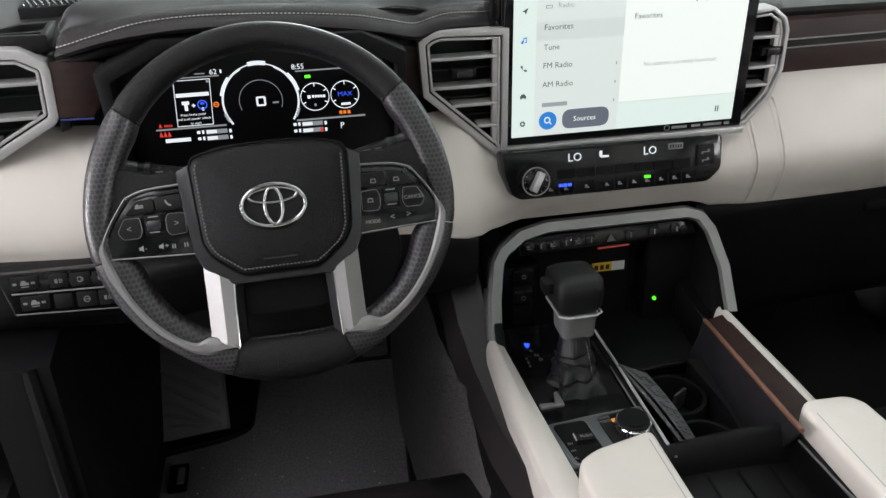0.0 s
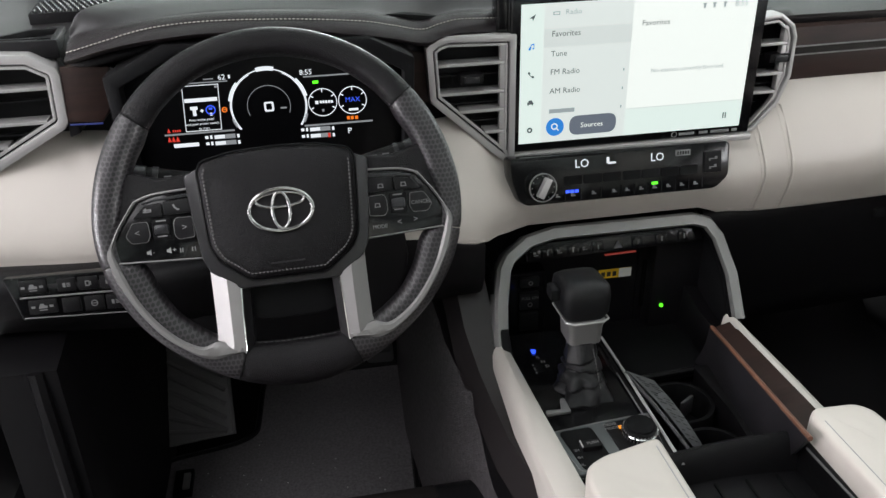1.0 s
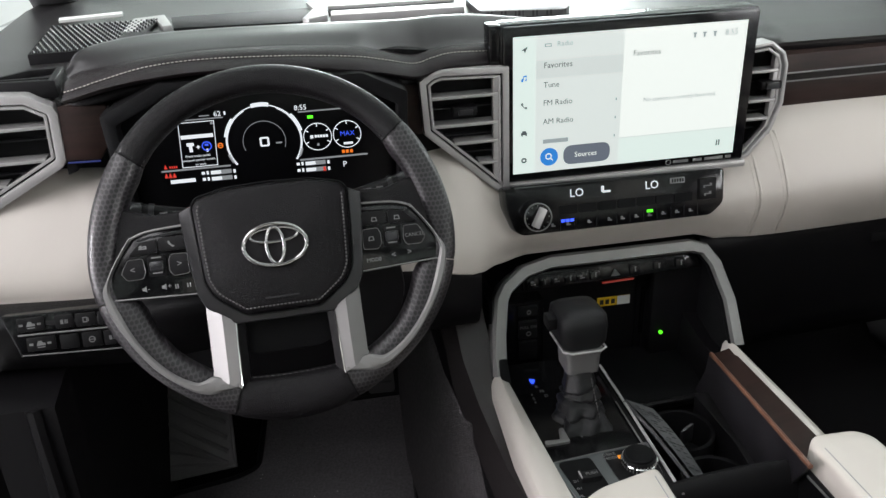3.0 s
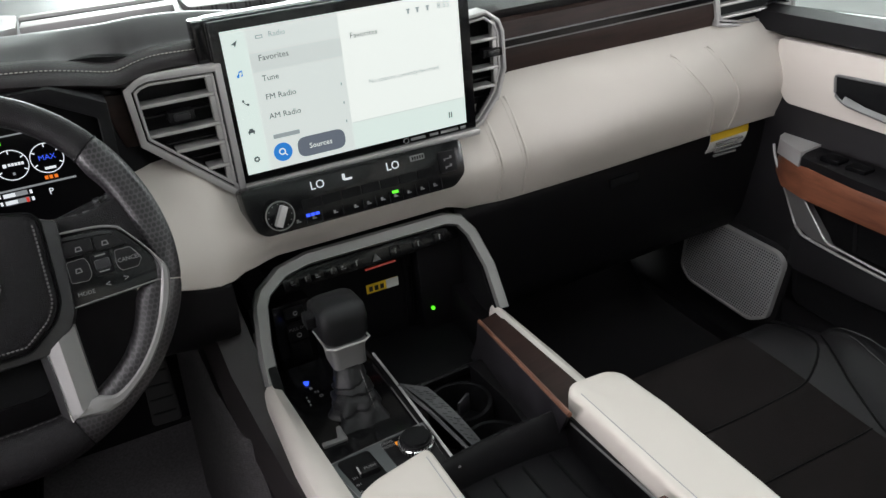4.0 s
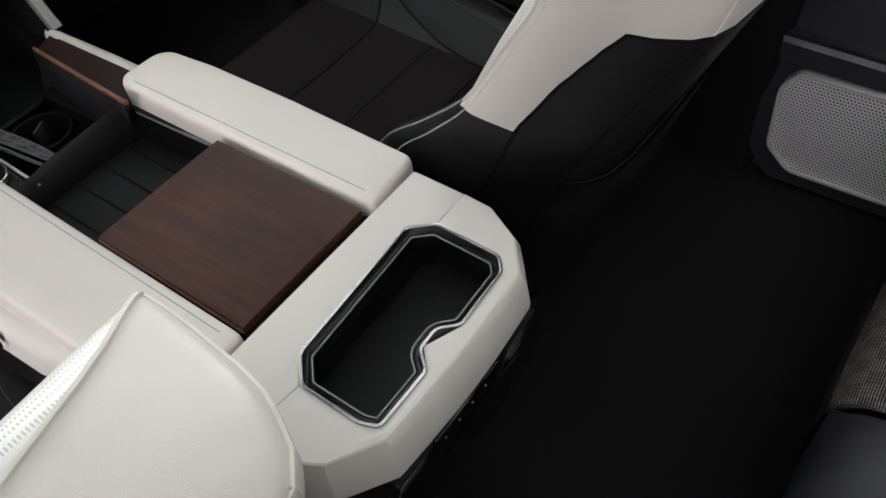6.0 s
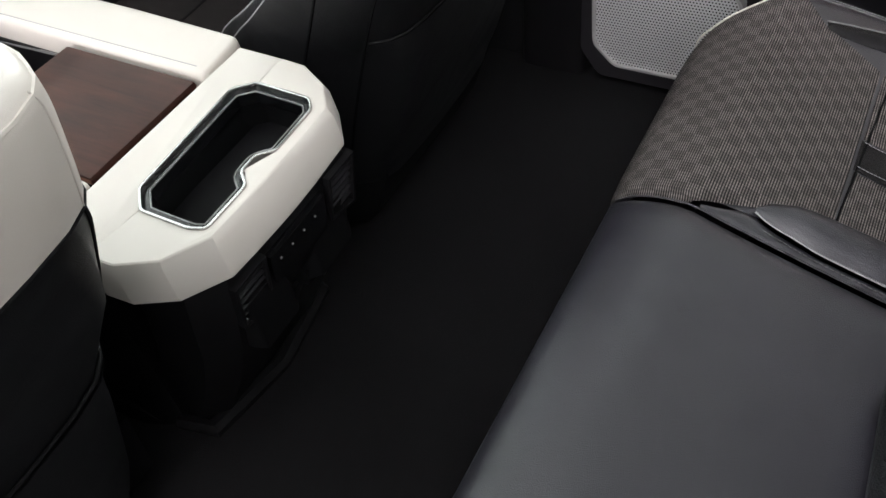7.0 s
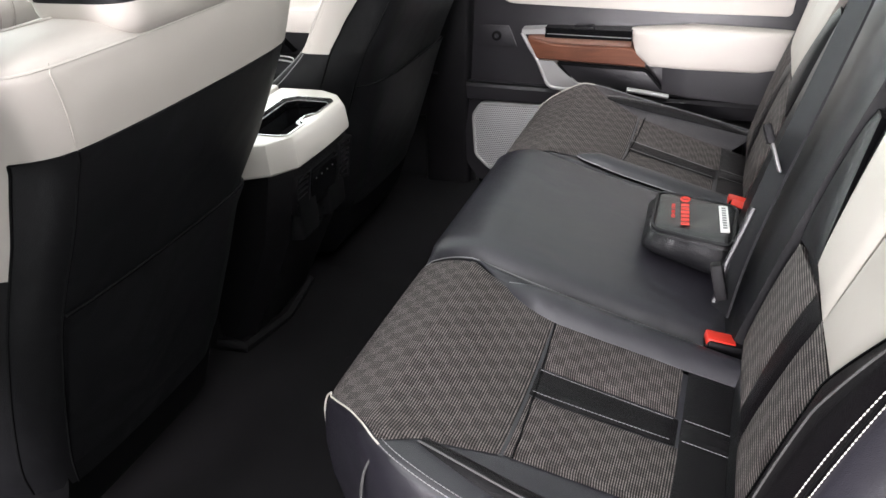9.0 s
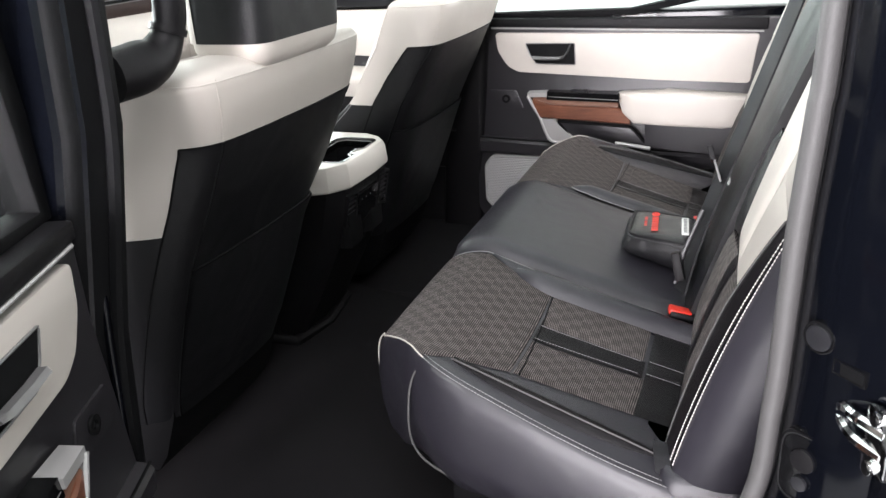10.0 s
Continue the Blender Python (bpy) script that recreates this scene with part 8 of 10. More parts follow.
cd, cp = outer_cushion(-1), outer_cushion(1)
rings = []
for k in range(31):
    x = -0.200 + 0.400 * k / 30
    pts = [(y, bench_top(x, y)) for y in steps(-1.10, -0.625, 30)]
    pts += [(-0.6145, 0.455), (-0.612, 0.42), (-0.610, 0.37), (-0.618, 0.32), (-0.634, 0.285), (-0.78, 0.275), (-1.10, 0.33)]
    rings.append([(x, y, z) for y, z in pts])
part("centre_cushion", skin(rings), SEAT_BLACK, bench, "plain black leather centre cushion", 60)
for s, cu in ((-1, cd), (1, cp)):
    part("cloth_front", sheet_rows(s, steps(-0.622, -0.826, 30), [(-0.62, 0.206), (-0.69, 0.204), (-0.751, 0.236), (-0.826, 0.262)],
                                   [(-0.62, 0.498), (-0.636, 0.520), (-0.672, 0.549), (-0.719, 0.584), (-0.735, 0.570), (-0.749, 0.556), (-0.788, 0.541), (-0.826, 0.524)], 30, 0.004, True), CLOTH, cu, "ribbed grey brown cloth", 70)
    part("cloth_rear", sheet_rows(s, steps(-0.830, -0.993, 16), [(-0.83, 0.264), (-0.993, 0.262)], [(-0.83, 0.357), (-0.993, 0.352)], 14, 0.005), CLOTH, cu, "ribbed grey brown cloth", 70)
    part("cloth_rear", sheet_rows(s, steps(-0.830, -1.000, 16), [(-0.83, 0.412), (-1.0, 0.402)], [(-0.83, 0.522), (-1.0, 0.508)], 14, 0.005), CLOTH, cu, "ribbed grey brown cloth", 70)
    part("leather_band", sheet_rows(s, steps(-0.829, -0.996, 16), [(-0.83, 0.359), (-1.0, 0.354)], [(-0.83, 0.410), (-1.0, 0.400)], 6, 0.004), LEATHER, cu, "black leather band", 70)
    part("leather_rear", sheet_rows(s, steps(-1.000, -1.085, 8), [(-1.0, 0.262), (-1.09, 0.255)], [(-1.0, 0.508), (-1.09, 0.50)], 16, 0.005), LEATHER, cu, "", 70)
    part("band_rear", sheet_rows(s, steps(-1.000, -1.085, 8), [(-1.0, 0.354), (-1.09, 0.35)], [(-1.0, 0.400), (-1.09, 0.396)], 5, 0.008), LEATHER, cu, "", 70)
    part("cross_seam", tube([(s * x, -0.828 - 0.012 * (x - 0.262) / 0.26, bench_top(x, -0.828) + 0.0005) for x in steps(0.262, 0.523, 16)], 0.0013, 5), DEEP, cu)
    for x0, x1 in ((0.364, 0.359), (0.405, 0.395)):
        part("stitching", stitches([(s * (x0 + (x1 - x0) * k / 14), -0.832 - 0.16 * k / 14, bench_top(x0, -0.832 - 0.16 * k / 14) + 0.0042) for k in range(15)], 0.0042, 0.0005, 0.00042), PALE_THREAD, cu, "pale thread")
        part("stitching", stitches([(s * (x1 - 0.002 * k / 8), -1.003 - 0.075 * k / 8, bench_top(x1, -1.003 - 0.075 * k / 8) + 0.0085) for k in range(9)], 0.0042, 0.0005, 0.00042), PALE_THREAD, cu, "pale thread")
    # inner bolster: a flat flap along the centre cushion and a raised leaf beside it
    ys = steps(-0.706, -1.075, 30)
    IN, MIDL, OUTL = [(-0.70, 0.202), (-1.1, 0.202)], [(-0.70, 0.203), (-0.75, 0.231), (-0.772, 0.221), (-0.82, 0.214), (-1.1, 0.214)], [(-0.70, 0.206), (-0.751, 0.234), (-0.769, 0.256), (-0.80, 0.266), (-0.825, 0.269), (-0.886, 0.272), (-0.955, 0.268), (-1.10, 0.262)]
    flap_rows, leaf_rows = [], []
    for y in ys:
        a, m, o = between_y(IN, y), between_y(MIDL, y), between_y(OUTL, y)
        puff = min(1.0, max(0.0, (-0.745 - y) / 0.05))
        flap_rows.append([(s * (a + (m - a) * u), y, bench_top(0.206, y) + 0.002 + 0.005 * math.sin(math.pi * u) ** 0.5) for u in steps(0, 1, 6)])
        if y < -0.745:
            leaf_rows.append([(s * (m + (o - m) * u), y, bench_top(0.235, y) + 0.001 + (0.004 + 0.019 * puff) * math.sin(math.pi * min(1, u * 0.96 + 0.02)) ** 0.55 - 0.005 * u) for u in steps(0, 1, 10)])
    part("bolster_flap", skin(flap_rows, False, False), SEAT_BLACK, cu, "black leather flap", 60)
    lf = part("inner_bolster", skin(leaf_rows, False, False), SEAT_BLACK, cu, "black leather inner bolster", 60)
    part("bolster_welt", tube([(s * 0.2015, y, bench_top(0.206, y) + 0.004) for y in steps(-0.62, -1.06, 30)], 0.0010, 5), PALE_THREAD if s < 0 else SEAT_BLACK, cu)
    part("bolster_welt", tube([tuple(Vector(r[0]) + Vector((0, 0, 0.002))) for r in leaf_rows], 0.0012, 5), PALE_THREAD, lf)
    part("stitching", stitches([tuple(Vector(r[4]) + Vector((s * -0.004, 0, 0.0012))) for r in flap_rows[5:]], 0.004, 0.0015, 0.0005), DARK_THREAD, lf, "grey thread")
    # piping round the front corner and along the outer edge
    line = spline(OUTLINE, 90)
    top = [(s * (x - 0.0005), y, bench_top(x, y) + 0.0015) for x, y in line]
    k1 = min(range(90), key=lambda k: abs(line[k][0] - 0.588))
    drop = spline([(s * 0.480, -0.620, 0.312), (s * 0.494, -0.613, 0.345), (s * 0.503, -0.610, 0.395), (s * 0.506, -0.611, 0.440), (s * 0.504, -0.6155, 0.462), (s * 0.508, -0.625, 0.4745)], 20)
    kp = min(range(90), key=lambda k: abs(line[k][0] - 0.512))
    part("piping", tube(drop + top[kp:k1 + 1], 0.0012, 6), CREAM_THREAD, cu, "white piping")
    for o, r in ((0.0, 0.0005), (-0.007, 0.0004)):
        part("stitching", stitches([(x + s * o, y, z + (0.0015 if o else 0)) for x, y, z in top[k1:88]], 0.0044, 0.0005, r), PALE_THREAD, cu, "white piping thread")
    part("corner_welt", tube(spline([(s * 0.5895, -0.716, 0.4835), (s * 0.597, -0.704, 0.455), (s * 0.602, -0.699, 0.415), (s * 0.602, -0.699, 0.365), (s * 0.594, -0.712, 0.325), (s * 0.586, -0.745, 0.296)], 24), 0.0016, 6), DARK_THREAD, cu, "grey corner welt")
    # outer bolster roll with a seam along it
    roll = [(s * (0.556 + 0.034 * t + 0.012 * math.sin(math.pi * t)), -0.752 - 0.32 * t) for t in steps(0, 1, 24)]
    part("outer_bolster", tube([(x, y, bench_top(x, y) - 0.009) for x, y in roll], lambda u: 0.004 + 0.015 * math.sin(math.pi * min(1, 0.10 + u * 0.9)) ** 0.6, 14), LEATHER, cu, "black leather outer bolster")
    part("bolster_welt", tube([(x + s * 0.004, y, bench_top(x, y) - 0.0085 + 0.004 + 0.015 * math.sin(math.pi * min(1, 0.10 + k / 24 * 0.9)) ** 0.6) for k, (x, y) in enumerate(roll)], 0.0013, 5), DARK_THREAD, cu)
# base under the cushions
part("bench_base", box(-0.56, 0.56, -1.10, -0.74, 0.14, 0.30, 0.01), DEEP, bench)


def blend(a, b, c, d):
    """A patch between four corners: u from a to b, v from a to d."""
    return lambda u, v: (a[0] * (1 - u) * (1 - v) + b[0] * u * (1 - v) + c[0] * u * v + d[0] * (1 - u) * v, a[1] * (1 - u) * (1 - v) + b[1] * u * (1 - v) + c[1] * u * v + d[1] * (1 - u) * v)


# backrests
def back_y(z):
    return -1.062 - 0.345 * (z - 0.40)


def back_body(x0, x1, name, mat, label, bulge=0.0):
    rings = []
    for k in range(25):
        x = x0 + (x1 - x0) * k / 24
        e = abs(2 * k / 24 - 1) ** 6
        pts = [(back_y(z) + 0.012 * math.sin(math.pi * (z - 0.36) / 0.70) + bulge - 0.012 * e, z) for z in [0.36 + 0.64 * j / 20 for j in range(21)]]
        pts += [(back_y(1.0) - 0.03, 1.022), (back_y(1.0) - 0.10, 1.015), (back_y(0.36) - 0.12, 0.36)]
        rings.append([(x, y, z) for y, z in pts])
    return part(name, skin(rings), mat, bench, label, 60)


bd = back_body(-0.625, -0.205, "backrest", DIM_LEATHER, "backrest with cloth and cream panels")
bc = back_body(-0.203, 0.203, "centre_backrest", DIM_LEATHER, "plain black leather centre backrest", 0.026)
bp = back_body(0.205, 0.625, "backrest", DIM_LEATHER, "backrest with cloth and cream panels")


def back_sheet(poly, nu, nv, lift=0.006, thick=0.015, fold=None):
    f = blend(*poly)

    def fn(u, v):
        x, z = f(u, v)
        puff = math.sin(math.pi * u) ** 0.3 * math.sin(math.pi * v) ** 0.3 if 0 < u < 1 and 0 < v < 1 else 0.0
        return (x, back_y(z) + 0.012 * math.sin(math.pi * (z - 0.36) / 0.70) + lift * puff + 0.004, z)
    return cushion(fn, nu, nv, thick)


for s, bk in ((-1, bd), (1, bp)):
    def m2(pts):
        return [(x * s, z) for x, z in pts]
    part("cloth_panel", back_sheet(m2([(0.215, 0.42), (0.358, 0.42), (0.368, 0.598), (0.215, 0.570)]), 12, 14, 0.009), CLOTH, bk, "ribbed cloth panel", 70)
    part("leather_band", back_sheet(m2([(0.360, 0.42), (0.406, 0.42), (0.424, 0.600), (0.370, 0.599)]), 6, 14, 0.008), LEATHER, bk, "black leather band", 70)
    part("cloth_panel", back_sheet(m2([(0.408, 0.42), (0.512, 0.42), (0.528, 0.602), (0.426, 0.601)]), 10, 14, 0.009), CLOTH, bk, "ribbed cloth panel", 70)
    part("black_panel", back_sheet(m2([(0.210, 0.573), (0.316, 0.600), (0.232, 0.735), (0.206, 0.735)]), 10, 10, 0.008), DIM_LEATHER, bk, "black leather panel", 70)
    part("cream_panel", back_sheet(m2([(0.320, 0.603), (0.430, 0.602), (0.455, 0.990), (0.225, 0.990)]), 14, 24, 0.010), CREAM, bk, "cream leather upper panel", 70)
    part("cream_panel", back_sheet(m2([(0.432, 0.602), (0.520, 0.606), (0.600, 0.735), (0.445, 0.736)]), 12, 12, 0.005), CREAM, bk, "cream leather corner panel", 70)
    part("cream_panel", back_sheet(m2([(0.445, 0.7362), (0.600, 0.7362), (0.615, 0.99), (0.457, 0.99)]), 12, 16, 0.006), CREAM, bk, "cream leather shoulder panel", 70)
    # outer bolster: a black strip between the inner seam and the twin thread, and a smooth side that turns away to the rear
    strip, side = [], []
    for j in range(33):
        t = j / 32
        z = 0.400 + 0.335 * t
        y = back_y(z) + 0.012 * math.sin(math.pi * (z - 0.36) / 0.70)
        a = 0.524 + 0.078 * max(0.0, (t - 0.60) / 0.40) ** 1.1
        b = 0.622 - 0.012 * max(0.0, (t - 0.85) / 0.15) ** 2
        puff = 0.016 * math.sin(math.pi * min(1.0, 0.12 + t * 0.86)) ** 0.6
        strip.append([(s * (a + (b - a) * u), y + 0.002 + puff * math.sin(math.pi * (0.06 + 0.72 * u)) ** 0.7 - 0.010 * max(0.0, u - 0.6) / 0.4, z) for u in steps(0, 1, 10)])
        e = strip[-1][10]
        roll = 0.012 * math.sin(math.pi * min(1.0, 0.10 + t * 0.86)) ** 0.5
        side.append(spline([e, (e[0] + s * (0.004 + 0.4 * roll), e[1] - 0.006, z), (s * (0.634 + roll), e[1] - 0.030, z), (s * (0.638 + roll), e[1] - 0.066, z), (s * 0.630, e[1] - 0.110, z), (s * 0.60, e[1] - 0.12, z)], 16))
    wg = part("bolster_strip", skin(strip, False, False), LEATHER, bk, "black leather bolster strip", 60)
    part("bolster_side", skin(side, False, False), SEAT_BLACK, bk, "smooth charcoal leather side", 60)
    part("wing_welt", tube([tuple(Vector(r[4]) + Vector((0, 0.0012, 0))) for r in strip], 0.0011, 5), DARK_THREAD, wg, "grey welt")
    part("wing_welt", tube([tuple(Vector(r[0]) + Vector((0, 0.001, 0))) for r in strip], 0.0012, 5), DEEP, wg)
    for c, o in ((9, 0.0), (10, 0.0)):
        part("stitching", stitches([tuple(Vector(r[c]) + Vector((0, 0.0010, 0))) for r in strip[1:-1]], 0.0036, 0.0012, 0.0006), THREAD, wg, "white twin thread")
    part("wing_seam", tube([tuple((Vector(r[9]) + Vector(r[10])) / 2 + Vector((0, 0.0002, 0))) for r in strip[1:-1]], 0.0012, 5), DEEP, wg)
    rings = []
    for z, o in ((0.300, -0.006), (0.330, 0.004), (0.370, 0.007), (0.398, 0.004), (0.404, -0.004)):
        rings.append([(s * x, y, z) for x, y in rounded([(0.585, -1.040 + o * 0.5), (0.636 + o, -1.058 + o), (0.642 + o, -1.150), (0.585, -1.160)], 0.016, 4)])
    part("bolster_foot", skin(rings), SEAT_BLACK, bk, "rounded charcoal bolster foot", 60)
part("back_strap", tube([(0.02, back_y(0.60) + 0.022, 0.60), (0.02, back_y(0.55) + 0.03, 0.55), (0.02, back_y(0.50) + 0.022, 0.50)], 0.008, 8), BELT, bc, "black pull strap")
part("back_label", moved(box(-0.024, 0.024, -0.001, 0.001, -0.006, 0.006, 0), Matrix.Translation((-0.056, back_y(0.60) + 0.040, 0.600)) @ pose(0, 0, 0, -19, 40, 0)), PAPER, bc, "small pale label")

# belts and buckles
for x, y, z, yaw in ((-0.204, -1.032, 0.413, 12), (0.155, -1.045, 0.436, -6), (0.190, -1.040, 0.430, 4)):
    bk = thing("belt_buckle", "black belt buckle with a red button", "belt buckle", (x, y, z - 0.03), "rear belt buckles")
    m = Matrix.Translation((x, y, z)) @ pose(0, 0, 0, 14, 0, yaw)
    part("housing", moved(box(-0.015, 0.015, -0.050, 0.016, -0.016, 0.001, 0.004), m), PLASTIC, bk)
    part("button", moved(box(-0.0115, 0.0115, -0.020, 0.0175, -0.008, 0.0035, 0.003), m), RED_PLASTIC, bk, "red release button")
    part("stalk", moved(box(-0.012, 0.012, -0.09, -0.04, -0.016, -0.004, 0.002), m), BELT, bk)
strap = thing("centre_belt", "black centre seat belt with a steel tongue", "seat belt", (-0.1, -1.1, 0.45))
pts = spline([(-0.165, -1.030, 0.430), (-0.140, -1.045, 0.50), (-0.110, -1.075, 0.60), (-0.080, -1.115, 0.72), (-0.04, -1.160, 0.86), (0.0, -1.20, 0.99)], 26)
rings = []
for i, p in enumerate(pts):
    p = Vector(p)
    w = Vector((0.021, 0.010, -0.004))
    rings.append([tuple(p - w), tuple(p + w), tuple(p + w + Vector((0, 0.003, 0.001))), tuple(p - w + Vector((0, 0.003, 0.001)))])
part("webbing", skin(rings), BELT, strap, "black webbing")
part("tongue", moved(box(-0.016, 0.016, -0.002, 0.002, -0.028, 0.012, 0.003), Matrix.Translation((-0.105, -1.070, 0.64)) @ pose(0, 0, 0, -20, 22, 0)), PEWTER, strap, "steel tongue")
part("slider", moved(box(-0.024, 0.024, -0.004, 0.006, 0.010, 0.035, 0.003), Matrix.Translation((-0.105, -1.070, 0.64)) @ pose(0, 0, 0, -20, 22, 0)), PLASTIC, strap)
part("lower_tongue", tube([(-0.168, -1.020, 0.445), (-0.155, -1.030, 0.50), (-0.13, -1.055, 0.57)], 0.004, 8), SOFT_GREY, strap, "grey lower tongue")
part("lower_buckle", moved(box(-0.010, 0.010, -0.008, 0.008, -0.02, 0.03, 0.004), Matrix.Translation((-0.172, -1.024, 0.475)) @ pose(0, 0, 0, -14, 10, 0)), PLASTIC, strap)
out = thing("outer_belt", "black outer seat belt anchored beside the bench", "seat belt", (-0.64, -1.08, 0.3))
pts = spline([(-0.585, -1.055, 0.41), (-0.615, -1.06, 0.40), (-0.645, -1.075, 0.345), (-0.655, -1.09, 0.27)], 14)
part("webbing", skin([[(x - 0.004, y - 0.02, z), (x, y + 0.02, z + 0.004), (x + 0.003, y + 0.02, z + 0.006), (x - 0.001, y - 0.02, z + 0.003)] for x, y, z in pts]), BELT, out)
part("anchor_cover", box(-0.69, -0.635, -1.12, -1.05, 0.24, 0.33, 0.012), SOFT_GREY, out)

# first aid pouch on the centre cushion
kit = thing("first_aid_pouch", "black zipped first aid pouch with red print on the bench", "pouch", (0.03, -0.96, 0.44))
TOP_Q = [(0.086, -0.917), (-0.046, -0.921), (-0.086, -1.037), (0.046, -1.038)]
LOW_Q = [(0.090, -0.902), (-0.048, -0.909), (-0.062, -1.018), (0.044, -1.046)]


def pouch_ring(t, d, r=0.020):
    """A level of the slouching pouch from its base (0) to its top (1), drawn in by d."""
    quad = [(a[0] + (b[0] - a[0]) * t, a[1] + (b[1] - a[1]) * t) for a, b in zip(LOW_Q, TOP_Q)]
    return [(x, y, (1 - t) * (0.428 + 0.26 * (y + 0.97)) + t * (0.486 - 0.03 * (y + 0.97))) for x, y in rounded(inset(quad, d), r, 5)]


POUCH = material("soft_black_leatherette", (0.0085, 0.0085, 0.0095), 0.30, 0, 500, 0.35, 0.2, blotch=14, kind="VORONOI", spec=0.6, fold=0.30)
levels = [pouch_ring(t, d) for t, d in ((0.0, 0.014), (0.06, 0.004), (0.22, -0.004), (0.45, -0.006), (0.68, -0.003), (0.84, 0.0), (0.93, 0.001), (0.97, 0.004))]
part("pouch_body", skin(levels), POUCH, kit, "black leatherette sides", 60)
lid = [pouch_ring(t, d, 0.016) for t, d in ((0.95, 0.003), (1.0, 0.006), (1.03, 0.014), (1.035, 0.030), (1.015, 0.044))]
lid_part = part("pouch_lid", skin(lid), POUCH, kit, "sagging black lid", 60)
part("piping", tube(pouch_ring(0.965, 0.0005), 0.0030, 8, None, True), DIM_LEATHER, kit, "black piping")
part("zip", tube(pouch_ring(0.84, -0.0008), 0.0016, 6, None, True), SOFT_GREY, kit, "grey zip")
part("loop", tube(spline([(-0.098, -1.036, 0.486), (-0.104, -1.046, 0.478), (-0.112, -1.050, 0.462), (-0.104, -1.042, 0.448)], 12), 0.0028, 6), BELT, kit, "black carry loop")
red = material("red_print", (0.62, 0.045, 0.03), 0.5)
KM = Matrix.Translation((0.0, -0.97, 0.4905)) @ pose(0, 0, 0, 0, 0, 5)
for k in range(6):
    part("print_bar", moved(box(0.0235 - 0.0125 * k, 0.0315 - 0.0125 * k, -0.0005, 0.0115, -0.0005, 0.0006, 0), KM), red, lid_part, "", 0)
for rx in (0.0085, 0.0034):
    part("print_mark", moved(tube([(0.047 + rx * math.cos(math.tau * i / 20), 0.0052 + 0.007 * math.sin(math.tau * i / 20), 0.0004) for i in range(20)], 0.0011, 5, None, True), KM), red, lid_part, "", 0)
part("print_text", words("FIRST AID KIT", 0.0080, KM @ pose(0.030, 0.0255, 0.0004, 0, 0, 180), None, 0.0003), red, lid_part, "red print", 0)
part("white_tag", moved(box(-0.056, 0.028, -0.056, -0.043, -0.001, 0.002, 0.001), KM), PAPER, kit, "white printed tag")
for k in range(9):
    part("tag_bar", moved(box(-0.048 + 0.0080 * k, -0.0434 + 0.0080 * k, -0.0525, -0.0465, 0.0018, 0.0024, 0), KM), GREY_INK, kit, "", 0)

# ---- doors ----


def door_panel(door, x, poly, thick, mat, name, label="", bevel=0.004):
    return part(name, slab(poly, "yz", x, x + thick, bevel), mat, door, label)


